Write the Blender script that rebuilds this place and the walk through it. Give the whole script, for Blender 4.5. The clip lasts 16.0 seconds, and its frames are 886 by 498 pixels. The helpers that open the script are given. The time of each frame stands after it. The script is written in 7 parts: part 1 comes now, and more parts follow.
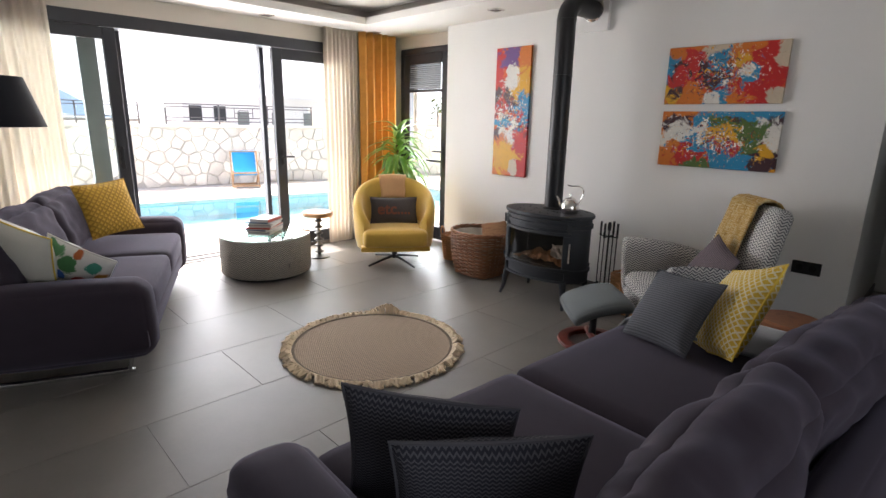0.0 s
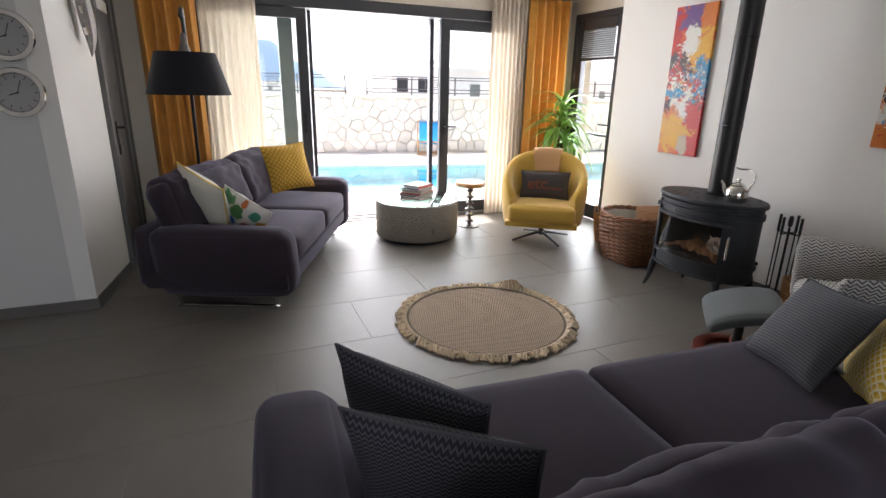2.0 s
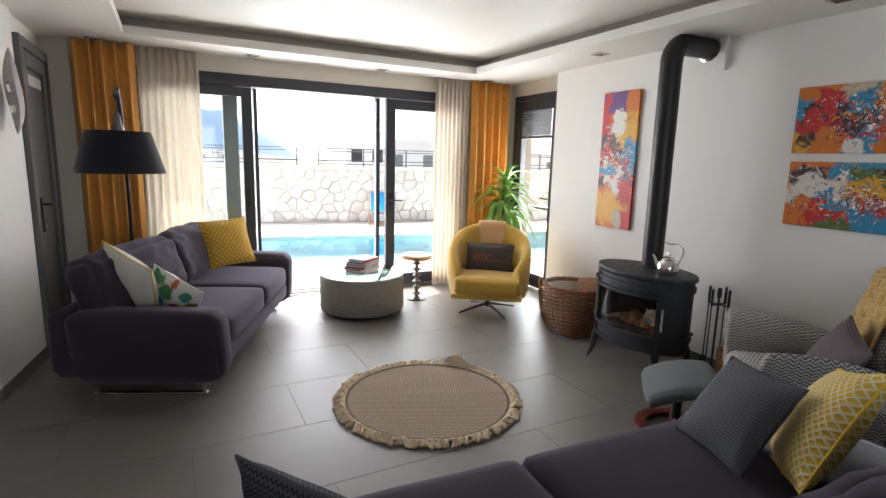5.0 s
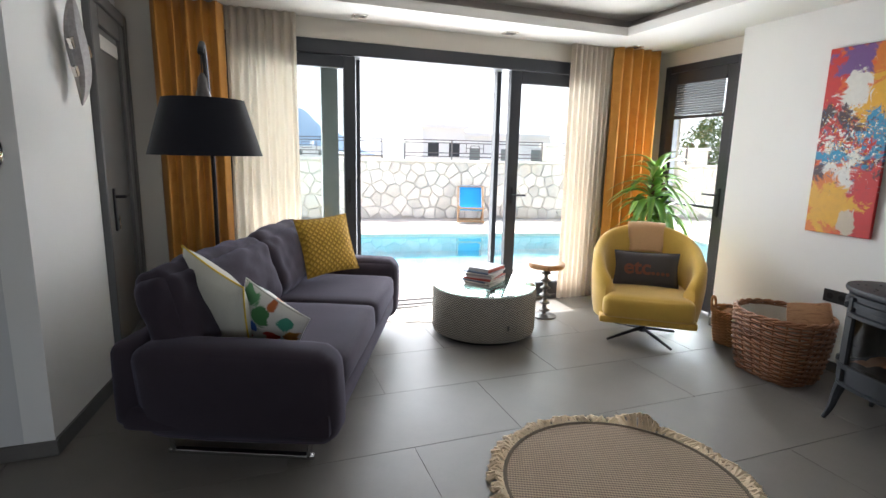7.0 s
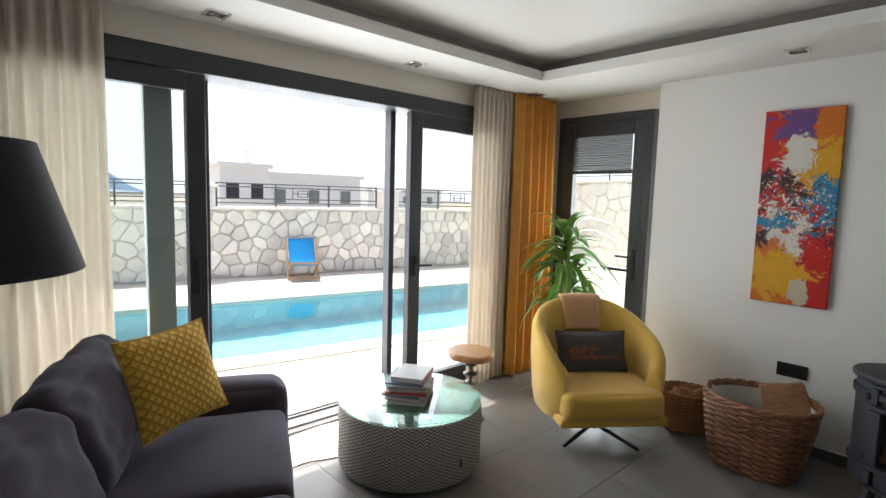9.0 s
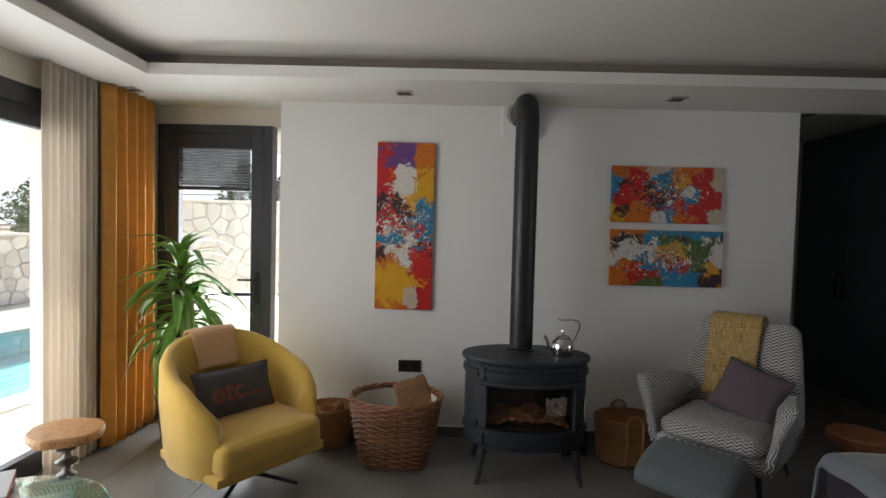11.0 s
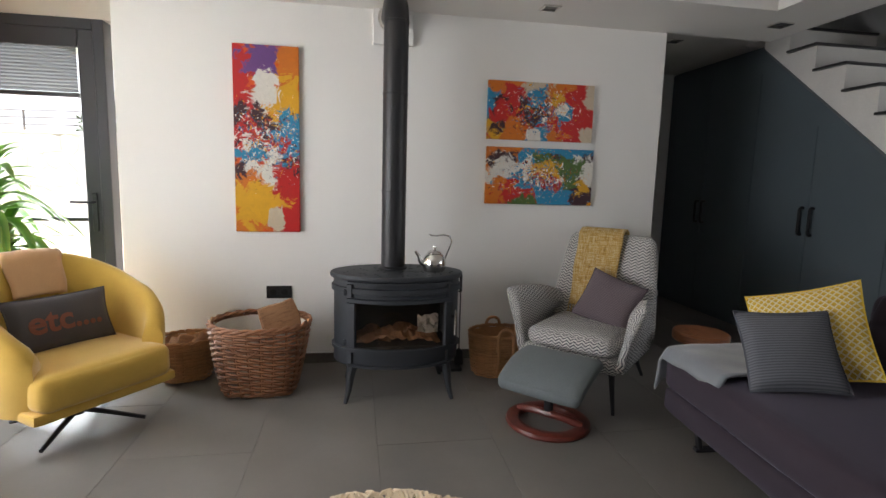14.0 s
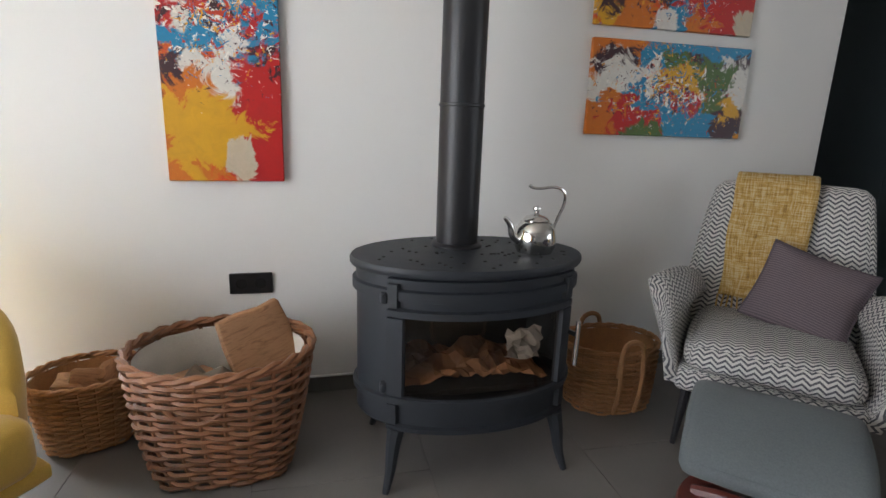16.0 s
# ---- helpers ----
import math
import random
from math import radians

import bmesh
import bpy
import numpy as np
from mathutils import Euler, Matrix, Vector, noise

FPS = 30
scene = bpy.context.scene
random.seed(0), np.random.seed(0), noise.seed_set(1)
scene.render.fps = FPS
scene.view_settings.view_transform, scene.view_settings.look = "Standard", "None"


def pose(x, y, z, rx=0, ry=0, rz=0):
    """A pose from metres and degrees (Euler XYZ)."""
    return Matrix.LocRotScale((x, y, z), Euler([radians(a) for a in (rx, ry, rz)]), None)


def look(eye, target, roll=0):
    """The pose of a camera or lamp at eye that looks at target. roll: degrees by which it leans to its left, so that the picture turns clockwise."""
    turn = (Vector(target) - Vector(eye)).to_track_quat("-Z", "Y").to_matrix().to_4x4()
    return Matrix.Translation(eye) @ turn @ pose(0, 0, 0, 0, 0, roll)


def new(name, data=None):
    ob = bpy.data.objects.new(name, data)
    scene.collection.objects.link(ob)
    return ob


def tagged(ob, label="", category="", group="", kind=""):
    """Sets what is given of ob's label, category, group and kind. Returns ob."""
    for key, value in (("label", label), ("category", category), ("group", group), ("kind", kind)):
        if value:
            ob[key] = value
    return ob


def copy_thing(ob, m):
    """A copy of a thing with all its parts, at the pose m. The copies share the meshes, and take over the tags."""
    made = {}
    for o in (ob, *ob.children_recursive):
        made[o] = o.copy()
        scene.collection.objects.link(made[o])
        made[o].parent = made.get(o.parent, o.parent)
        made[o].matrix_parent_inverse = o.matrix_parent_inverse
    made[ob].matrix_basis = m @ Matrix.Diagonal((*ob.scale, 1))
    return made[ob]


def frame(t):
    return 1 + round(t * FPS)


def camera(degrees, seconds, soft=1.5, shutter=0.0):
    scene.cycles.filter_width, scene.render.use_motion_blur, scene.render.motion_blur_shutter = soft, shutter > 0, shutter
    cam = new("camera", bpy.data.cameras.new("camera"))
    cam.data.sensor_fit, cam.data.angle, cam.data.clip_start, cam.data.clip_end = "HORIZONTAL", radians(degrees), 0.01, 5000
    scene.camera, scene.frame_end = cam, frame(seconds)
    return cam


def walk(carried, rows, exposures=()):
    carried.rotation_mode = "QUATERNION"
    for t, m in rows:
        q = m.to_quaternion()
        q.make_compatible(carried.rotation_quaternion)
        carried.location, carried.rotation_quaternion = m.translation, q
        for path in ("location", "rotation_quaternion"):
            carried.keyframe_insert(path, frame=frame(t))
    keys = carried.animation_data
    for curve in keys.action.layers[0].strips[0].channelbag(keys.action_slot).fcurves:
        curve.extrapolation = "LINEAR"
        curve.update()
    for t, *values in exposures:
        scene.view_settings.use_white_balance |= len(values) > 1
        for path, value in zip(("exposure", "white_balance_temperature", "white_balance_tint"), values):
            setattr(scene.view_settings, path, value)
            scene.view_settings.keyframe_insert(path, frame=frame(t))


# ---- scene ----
cam = camera(81.3, 16.0)
PATH = [
    (0, (0.051, 0.23, 1.478), (1.411, 1.615, 0.996), 1.2),
    (0.5, (0.295, 0.247, 1.468), (1.444, 1.813, 0.99), 1.2),
    (1, (0.503, 0.211, 1.439), (1.375, 1.945, 0.958), 1.3),
    (1.5, (0.492, 0.155, 1.414), (1.204, 1.946, 0.88), 1.1),
    (2, (0.465, 0.032, 1.472), (1.212, 1.79, 0.878), 1.2),
    (2.5, (0.555, -0.124, 1.478), (1.397, 1.585, 0.868), 1.3),
    (3, (0.627, -0.222, 1.556), (1.53, 1.464, 0.973), 1.4),
    (3.5, (0.627, -0.266, 1.62), (1.569, 1.443, 1.183), 1.6),
    (3.7, (0.629, -0.256, 1.613), (1.579, 1.462, 1.235), 1.6),
    (5.8, (0.56, 0.393, 1.482), (1.394, 2.179, 1.145), 1.5),
    (6, (0.581, 0.511, 1.465), (1.353, 2.323, 1.119), 1.4),
    (6.5, (0.523, 0.843, 1.443), (1.221, 2.683, 1.083), 1.3),
    (7, (0.494, 1.207, 1.434), (1.179, 3.05, 1.069), 1.3),
    (7.5, (0.508, 1.589, 1.467), (1.198, 3.43, 1.099), 1.3),
    (8, (0.446, 1.923, 1.47), (1.242, 3.721, 1.108), 1.3),
    (8.5, (0.403, 2.247, 1.509), (1.445, 3.926, 1.199), 1.4),
    (9, (0.363, 2.633, 1.575), (1.71, 4.097, 1.374), 1.6),
    (9.5, (0.333, 2.947, 1.634), (1.958, 4.105, 1.503), 1.6),
    (10, (0.387, 3.116, 1.604), (2.234, 3.878, 1.506), 1.7),
    (10.2, (0.423, 3.164, 1.598), (2.336, 3.742, 1.511), 1.7),
    (12.3, (0.348, 3.229, 1.452), (2.32, 2.926, 1.317), 1.6),
    (12.5, (0.349, 3.239, 1.451), (2.319, 2.928, 1.295), 1.7),
    (13, (0.331, 3.213, 1.376), (2.297, 2.898, 1.191), 1.7),
    (13.5, (0.37, 3.111, 1.36), (2.329, 2.787, 1.126), 1.6),
    (14, (0.53, 2.947, 1.332), (2.484, 2.614, 1.069), 1.6),
    (14.5, (0.876, 2.916, 1.302), (2.823, 2.574, 0.998), 1.7),
    (15, (1.28, 2.937, 1.301), (3.218, 2.598, 0.943), 1.8),
    (15.5, (1.719, 3.02, 1.246), (3.651, 2.675, 0.864), 1.9),
    (16, (2.036, 3.204, 1.192), (3.923, 2.732, 0.725), 2.0),
]
walk(cam, [(t, look(eye, target, roll)) for t, eye, target, roll in PATH], [(0, 1.5, 6650, 18), (3.7, 1.45, 6600, 18), (5.8, 1.38, 6500, 15), (7.5, 1.26, 6300, 13), (8.5, 1.1, 6450, 15), (9, 0.66, 6450, 12), (10.2, 0.2, 6400, 12), (12.3, 1.24, 6850, 16), (16, 1.48, 6400, 15)])

# ---- light ----
SUN_ELEV, SUN_AZ = radians(70), radians(6)
world = bpy.data.worlds.new("world")
scene.world = world
world.use_nodes = True
_nt = world.node_tree
_sky = _nt.nodes.new("ShaderNodeTexSky")
_sky.sky_type = "NISHITA"
_sky.sun_disc = False
_sky.sun_elevation = SUN_ELEV
_sky.sun_rotation = SUN_AZ
_sky.dust_density = 3.0
_nt.links.new(_sky.outputs[0], _nt.nodes["Background"].inputs[0])
_nt.nodes["Background"].inputs[1].default_value = 0.15
sun_data = bpy.data.lights.new("sun", "SUN")
sun_data.energy, sun_data.angle, sun_data.color = 5.0, radians(0.6), (1.0, 0.96, 0.9)
sun = new("sun", sun_data)
_sd = Vector((math.sin(SUN_AZ) * math.cos(SUN_ELEV), math.cos(SUN_AZ) * math.cos(SUN_ELEV), math.sin(SUN_ELEV)))
sun.matrix_world = look(_sd * 40, (0, 0, 0))
# the sky's light through the glazed opening
_a = bpy.data.lights.new("window_daylight", "AREA")
_a.shape, _a.size, _a.size_y, _a.energy, _a.color = "RECTANGLE", 3.3, 2.1, 60, (0.93, 0.97, 1.0)
window_daylight = new("window_daylight", _a)
window_daylight.matrix_world = look((2.05, 6.12, 1.15), (2.05, 0, 0.9))
# fill lamp added behind the viewpoint, in an unseen opening of the south wall
_b = bpy.data.lights.new("rear_fill", "AREA")
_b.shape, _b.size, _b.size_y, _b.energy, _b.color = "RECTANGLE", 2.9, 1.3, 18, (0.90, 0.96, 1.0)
rear_fill = new("rear_fill", _b)
_c = bpy.data.lights.new("door_daylight", "AREA")
_c.shape, _c.size, _c.size_y, _c.energy, _c.color = "RECTANGLE", 0.7, 1.7, 28, (0.93, 0.97, 1.0)
door_daylight = new("door_daylight", _c)
door_daylight.matrix_world = look((4.62, 5.05, 1.0), (0, 4.6, 1.0))
rear_fill.matrix_world = look((0.2, -3.64, 1.55), (0.2, 2, 1.3))


# ---- materials ----
def N(m, kind, **sockets):
    n = m.node_tree.nodes.new(kind)
    for k, v in sockets.items():
        n.inputs[k].default_value = v
    return n


def L(m, a, b):
    m.node_tree.links.new(a, b)


def mth(m, op, a, b=0.0, c=0.0):
    n = m.node_tree.nodes.new("ShaderNodeMath")
    n.operation = op
    for i, v in enumerate((a, b, c)):
        if isinstance(v, (int, float)):
            n.inputs[i].default_value = v
        else:
            L(m, v, n.inputs[i])
    return n.outputs[0]


def coords(m, space="Object", scale=(1, 1, 1)):
    tc = m.node_tree.nodes.new("ShaderNodeTexCoord")
    mp = m.node_tree.nodes.new("ShaderNodeMapping")
    mp.inputs["Scale"].default_value = scale
    L(m, tc.outputs[space], mp.inputs["Vector"])
    return mp.outputs[0]


def ramp(m, fac, stops):
    r = m.node_tree.nodes.new("ShaderNodeValToRGB")
    e = r.color_ramp.elements
    while len(e) < len(stops):
        e.new(0.5)
    for el, (p, c) in zip(e, stops):
        el.position, el.color = p, (*c, 1)
    L(m, fac, r.inputs[0])
    return r.outputs[0]


def mixc(m, fac, a, b):
    n = m.node_tree.nodes.new("ShaderNodeMix")
    n.data_type = "RGBA"
    for sock, v in ((n.inputs[0], fac), (n.inputs[6], a), (n.inputs[7], b)):
        if isinstance(v, (int, float)):
            sock.default_value = v
        elif isinstance(v, tuple):
            sock.default_value = (*v, 1)
        else:
            L(m, v, sock)
    return n.outputs[2]


def noise_tex(m, vec, scale, detail=4.0, rough=0.6, dist=0.0):
    n = N(m, "ShaderNodeTexNoise", Scale=scale, Detail=detail, Roughness=rough, Distortion=dist)
    L(m, vec, n.inputs["Vector"])
    return n.outputs[0]


def bump(m, height, strength, dist=0.002):
    b = N(m, "ShaderNodeBump", Strength=strength, Distance=dist)
    L(m, height, b.inputs["Height"])
    L(m, b.outputs[0], m.node_tree.nodes["Principled BSDF"].inputs["Normal"])


def mat(name, color=(0.5, 0.5, 0.5), rough=0.5, metal=0.0):
    m = bpy.data.materials.new(name)
    m.use_nodes = True
    p = m.node_tree.nodes["Principled BSDF"]
    p.inputs["Base Color"].default_value = (*color, 1)
    p.inputs["Roughness"].default_value = rough
    p.inputs["Metallic"].default_value = metal
    return m


def P(m):
    return m.node_tree.nodes["Principled BSDF"]


def vary(name, color, rough=0.5, metal=0.0,  scale=3.0, amount=0.15, grain=120.0, gamount=0.1, bumps=0.15, space="Object", stretch=(1, 1, 1), per_object=0.0, rspread=0.1, bdist=0.001, per_island=0.0):
    """A surface with blotches, grain, uneven gloss and fine relief."""
    m = mat(name, color, rough, metal)
    v = coords(m, space, stretch)
    big, fine = noise_tex(m, v, scale, 5), noise_tex(m, v, grain, 3)
    k = mth(m, "ADD", mth(m, "MULTIPLY_ADD", mth(m, "SUBTRACT", big, 0.5), 2 * amount, 1.0), mth(m, "MULTIPLY", mth(m, "SUBTRACT", fine, 0.5), 2 * gamount))
    if per_object:
        oi = m.node_tree.nodes.new("ShaderNodeObjectInfo")
        k = mth(m, "ADD", k, mth(m, "MULTIPLY", mth(m, "SUBTRACT", oi.outputs["Random"], 0.5), per_object))
    if per_island:
        gi = m.node_tree.nodes.new("ShaderNodeNewGeometry")
        k = mth(m, "ADD", k, mth(m, "MULTIPLY", mth(m, "SUBTRACT", gi.outputs["Random Per Island"], 0.5), per_island))
    n = m.node_tree.nodes.new("ShaderNodeVectorMath")
    n.operation = "SCALE"
    n.inputs[0].default_value = color
    L(m, k, n.inputs["Scale"])
    L(m, n.outputs[0], P(m).inputs["Base Color"])
    L(m, mth(m, "MULTIPLY_ADD", mth(m, "SUBTRACT", big, 0.5), 2 * rspread, rough), P(m).inputs["Roughness"])
    if bumps:
        bump(m, fine, bumps, bdist)
    return m


def fabric(name, color, scale=500.0, amount=0.12, sheen=0.3, weave=0.4):
    m = vary(name, color, 0.9, 0, 6.0, amount, scale, 0.25, weave, rspread=0.05)
    P(m).inputs["Sheen Weight"].default_value = sheen
    P(m).inputs["Specular IOR Level"].default_value = 0.2
    return m


def chevron(name, ca, cb, period=0.035, band=0.022, amp=0.9, duty=0.5, soft=0.9, space="UV"):
    """Zigzag weave in metres of the UV map."""
    m = mat(name, ca, 0.9)
    s = N(m, "ShaderNodeSeparateXYZ")
    L(m, coords(m, space), s.inputs[0])
    zig = mth(m, "PINGPONG", s.outputs[0], period / 2)
    v = mth(m, "ADD", s.outputs[1], mth(m, "MULTIPLY", zig, amp))
    f = mth(m, "FRACT", mth(m, "DIVIDE", v, band))
    st = mth(m, "LESS_THAN", f, duty)
    nz = noise_tex(m, coords(m, space), 220, 3)
    c = mixc(m, mth(m, "MULTIPLY", st, mth(m, "MULTIPLY_ADD", nz, 0.5, 0.65)), ca, cb)
    L(m, c, P(m).inputs["Base Color"])
    P(m).inputs["Specular IOR Level"].default_value = 0.2
    bump(m, mth(m, "ADD", mth(m, "MULTIPLY", st, 0.6), nz), 0.5, 0.0015)
    return m


def lattice(name, ca, cb, cell=0.045, line=0.16, space="UV", bumps=0.8):
    """Diamond lattice, raised."""
    m = mat(name, ca, 0.85)
    s = N(m, "ShaderNodeSeparateXYZ")
    vec = coords(m, space)
    L(m, vec, s.inputs[0])
    a = mth(m, "PINGPONG", mth(m, "ADD", s.outputs[0], s.outputs[1]), cell / 2)
    b = mth(m, "PINGPONG", mth(m, "SUBTRACT", s.outputs[0], s.outputs[1]), cell / 2)
    d = mth(m, "DIVIDE", mth(m, "MINIMUM", a, b), cell / 2)
    st = mth(m, "LESS_THAN", d, line)
    nz = noise_tex(m, vec, 260, 3)
    c = mixc(m, st, ca, cb)
    c = mixc(m, mth(m, "MULTIPLY", nz, 0.3), c, tuple(x * 0.55 for x in ca))
    L(m, c, P(m).inputs["Base Color"])
    bump(m, mth(m, "ADD", d, mth(m, "MULTIPLY", nz, 0.3)), bumps, 0.006)
    return m


def wood(name, dark, light, scale=6.0, rough=0.45, axis=(1, 1, 8), space="Object"):
    m = mat(name, light, rough)
    v = coords(m, space, axis)
    w = noise_tex(m, v, scale, 6, 0.6, 1.2)
    fine = noise_tex(m, v, scale * 14, 3)
    c = ramp(m, mth(m, "ADD", mth(m, "MULTIPLY", w, 0.8), mth(m, "MULTIPLY", fine, 0.2)), [(0.3, dark), (0.5, light), (0.6, tuple(0.8 * x for x in light)), (0.75, dark)])
    L(m, c, P(m).inputs["Base Color"])
    bump(m, fine, 0.2, 0.001)
    return m


def painting(name, base_a, base_b, blobs, seed, core=(0.2, 0.3), splash=1.0):
    """Poured acrylic: torn-edged patches of colour, splashes over them. Blobs: u, v, reach, colour."""
    m = mat(name, (0.8, 0.8, 0.8), 0.45)
    v = coords(m, "UV")
    mp = m.node_tree.nodes.new("ShaderNodeMapping")
    mp.inputs["Location"].default_value = (seed * 3.7, seed * 1.9, seed)
    L(m, v, mp.inputs[0])
    vs = mp.outputs[0]
    n1, n2 = noise_tex(m, vs, 4.5, 6, 0.62, 1.0), noise_tex(m, vs, 18, 5, 0.65, 1.6)
    s = N(m, "ShaderNodeSeparateXYZ")
    L(m, v, s.inputs[0])
    col = mixc(m, n1, base_a, base_b)
    for i, (u0, v0, reach, c, *wide) in enumerate(blobs):
        mp2 = m.node_tree.nodes.new("ShaderNodeMapping")
        mp2.inputs["Location"].default_value = (seed + 2.3 * i, 1.1 * i, seed)
        L(m, v, mp2.inputs[0])
        na = noise_tex(m, mp2.outputs[0], 6.5, 8, 0.64, 1.2)
        du, dv = mth(m, "SUBTRACT", s.outputs[0], u0), mth(m, "SUBTRACT", s.outputs[1], v0)
        if wide:
            du = mth(m, "DIVIDE", du, wide[0])
        d = mth(m, "SQRT", mth(m, "ADD", mth(m, "MULTIPLY", du, du), mth(m, "MULTIPLY", dv, dv)))
        w = mth(m, "ADD", mth(m, "DIVIDE", d, reach), mth(m, "MULTIPLY", mth(m, "SUBTRACT", na, 0.5), 4.2))
        fac = m.node_tree.nodes.new("ShaderNodeMapRange")
        fac.inputs["From Min"].default_value, fac.inputs["From Max"].default_value = 1.10, 0.90
        L(m, w, fac.inputs["Value"])
        shade = mixc(m, mth(m, "MULTIPLY", n2, 0.55), c, tuple(min(1, 0.45 * x + 0.02) for x in c))
        col = mixc(m, fac.outputs[0], col, shade)
    # spatter
    for k, (c, th) in enumerate((((0.85, 0.82, 0.74), 0.685), ((0.75, 0.36, 0.02), 0.70), ((0.06, 0.02, 0.03), 0.69), ((0.02, 0.22, 0.42), 0.71), ((0.55, 0.05, 0.02), 0.71))):
        mp3 = m.node_tree.nodes.new("ShaderNodeMapping")
        mp3.inputs["Location"].default_value = (7.7 * k + seed, 3, 2)
        L(m, v, mp3.inputs[0])
        nn = noise_tex(m, mp3.outputs[0], 20, 6, 0.66, 2.0)
        cu_, cv_ = mth(m, "DIVIDE", s.outputs[0], core[0]), mth(m, "DIVIDE", s.outputs[1], core[1])
        dc = mth(m, "SQRT", mth(m, "ADD", mth(m, "MULTIPLY", cu_, cu_), mth(m, "MULTIPLY", cv_, cv_)))
        col = mixc(m, mth(m, "MULTIPLY", mth(m, "GREATER_THAN", mth(m, "SUBTRACT", nn, mth(m, "MULTIPLY", dc, 0.09)), th - 0.155), splash), col, c)
    L(m, col, P(m).inputs["Base Color"])
    bump(m, n2, 0.5, 0.002)
    return m


M_wall = vary("white_wall_paint", (0.80, 0.79, 0.76), 0.75, 0, 1.2, 0.025, 260, 0.02, 0.12)
# cream tone of the window-side walls, darker than the stove wall's white
M_cream = vary("cream_wall_tone", (0.66, 0.61, 0.53), 0.75, 0, 1.2, 0.03, 260, 0.02, 0.12)
# greyed copy of the white paint; the clock wall's shade is in its colour
M_grey_wall = vary("wall_paint_shade_tone", (0.62, 0.62, 0.61), 0.75, 0, 1.2, 0.03, 260, 0.02, 0.12)
M_ceiling = vary("ceiling_paint", (0.78, 0.76, 0.72), 0.65, 0, 0.8, 0.02, 200, 0.015, 0.08)
# the cove's shade is put into this darker colour
M_cove = vary("cove_shade_tone", (0.35, 0.31, 0.28), 0.8)
M_stretch = vary("satin_ceiling", (0.74, 0.71, 0.66), 0.55, 0, 0.8, 0.02, 200, 0.01, 0.03)
M_tile = vary("grey_porcelain_tile", (0.170, 0.157, 0.142), 0.45, 0, 1.7, 0.3, 60, 0.05, 0.05, space="Object", per_object=0.08, rspread=0.09)
M_grout = vary("grout", (0.15, 0.139, 0.126), 0.9)
M_skirt = vary("skirting_tile", (0.13, 0.12, 0.11), 0.45)
M_frame = vary("anthracite_aluminium", (0.030, 0.032, 0.038), 0.45, 0, 4, 0.12, 300, 0.1, 0.1)
M_frame_in = vary("grey_rubber_track", (0.16, 0.155, 0.15), 0.6)
M_door_grey = vary("grey_lacquered_door", (0.11, 0.108, 0.105), 0.5, 0, 2, 0.08)
M_sofa = fabric("plum_grey_velvet", (0.037, 0.028, 0.036), 420, 0.2, 0.25, 0.3)
P(M_sofa).inputs["Sheen Weight"].default_value = 0.22
P(M_sofa).inputs["Sheen Tint"].default_value = (0.65, 0.64, 0.85, 1)
# frame metal lightened to grey-green: the rear sash's sunlight is in the colour
M_frame_pale = vary("sunlight_toned_aluminium", (0.20, 0.225, 0.215), 0.5)
M_chrome = mat("chrome", (0.75, 0.75, 0.76), 0.12, 1.0)
M_steel = vary("polished_steel", (0.72, 0.70, 0.67), 0.13, 1.0, 5, 0.04, 80, 0.02, 0.02, rspread=0.04)
M_brass_dark = vary("dark_cast_metal", (0.16, 0.15, 0.14), 0.35, 0.9, 30, 0.25)
M_black = vary("black_metal", (0.018, 0.018, 0.02), 0.45, 0.2)
M_iron = vary("cast_iron", (0.024, 0.028, 0.034), 0.55, 0.1, 8, 0.15, 400, 0.15, 0.3)
M_flue = vary("black_flue_enamel", (0.018, 0.018, 0.020), 0.42, 0.1, 3, 0.1, 200, 0.05, 0.05)
M_mustard = fabric("mustard_velvet", (0.62, 0.39, 0.075), 380, 0.12, 0.4, 0.3)
M_yellow_pile = lattice("mustard_knit", (0.66, 0.40, 0.05), (0.40, 0.22, 0.025), 0.046, 0.3)
M_yellow_lattice = lattice("yellow_lattice_cloth", (0.70, 0.46, 0.05), (0.82, 0.74, 0.5), 0.033, 0.26)
M_yellow_plain = fabric("yellow_cotton", (0.72, 0.50, 0.06), 400, 0.08, 0.2, 0.3)
M_zig_table = chevron("grey_zigzag_weave", (0.50, 0.46, 0.40), (0.085, 0.078, 0.07), 0.038, 0.019, 0.9, 0.5)
M_zig_chair = chevron("zigzag_upholstery", (0.60, 0.585, 0.55), (0.055, 0.058, 0.075), 0.046, 0.0205, 0.8, 0.45)
M_zig_pillow = chevron("navy_zigzag_knit", (0.026, 0.026, 0.034), (0.088, 0.088, 0.10), 0.015, 0.011, 0.9, 0.4)
M_grey_pillow = chevron("grey_tweed", (0.15, 0.155, 0.17), (0.085, 0.09, 0.105), 0.009, 0.012, 0.5, 0.5)
M_mauve_pillow = chevron("mauve_tweed", (0.17, 0.135, 0.145), (0.10, 0.08, 0.09), 0.012, 0.01, 0.3, 0.5)
M_orange_curtain = None
M_blanket = fabric("grey_fleece", (0.20, 0.215, 0.235), 260, 0.15, 0.5, 0.6)
M_peach = fabric("peach_cloth", (0.62, 0.36, 0.17), 350, 0.12, 0.4, 0.4)
M_white_pillow = fabric("off_white_cotton", (0.66, 0.64, 0.55), 300, 0.08, 0.2, 0.3)
M_ott = fabric("slate_leatherette", (0.135, 0.155, 0.160), 180, 0.1, 0.1, 0.2)
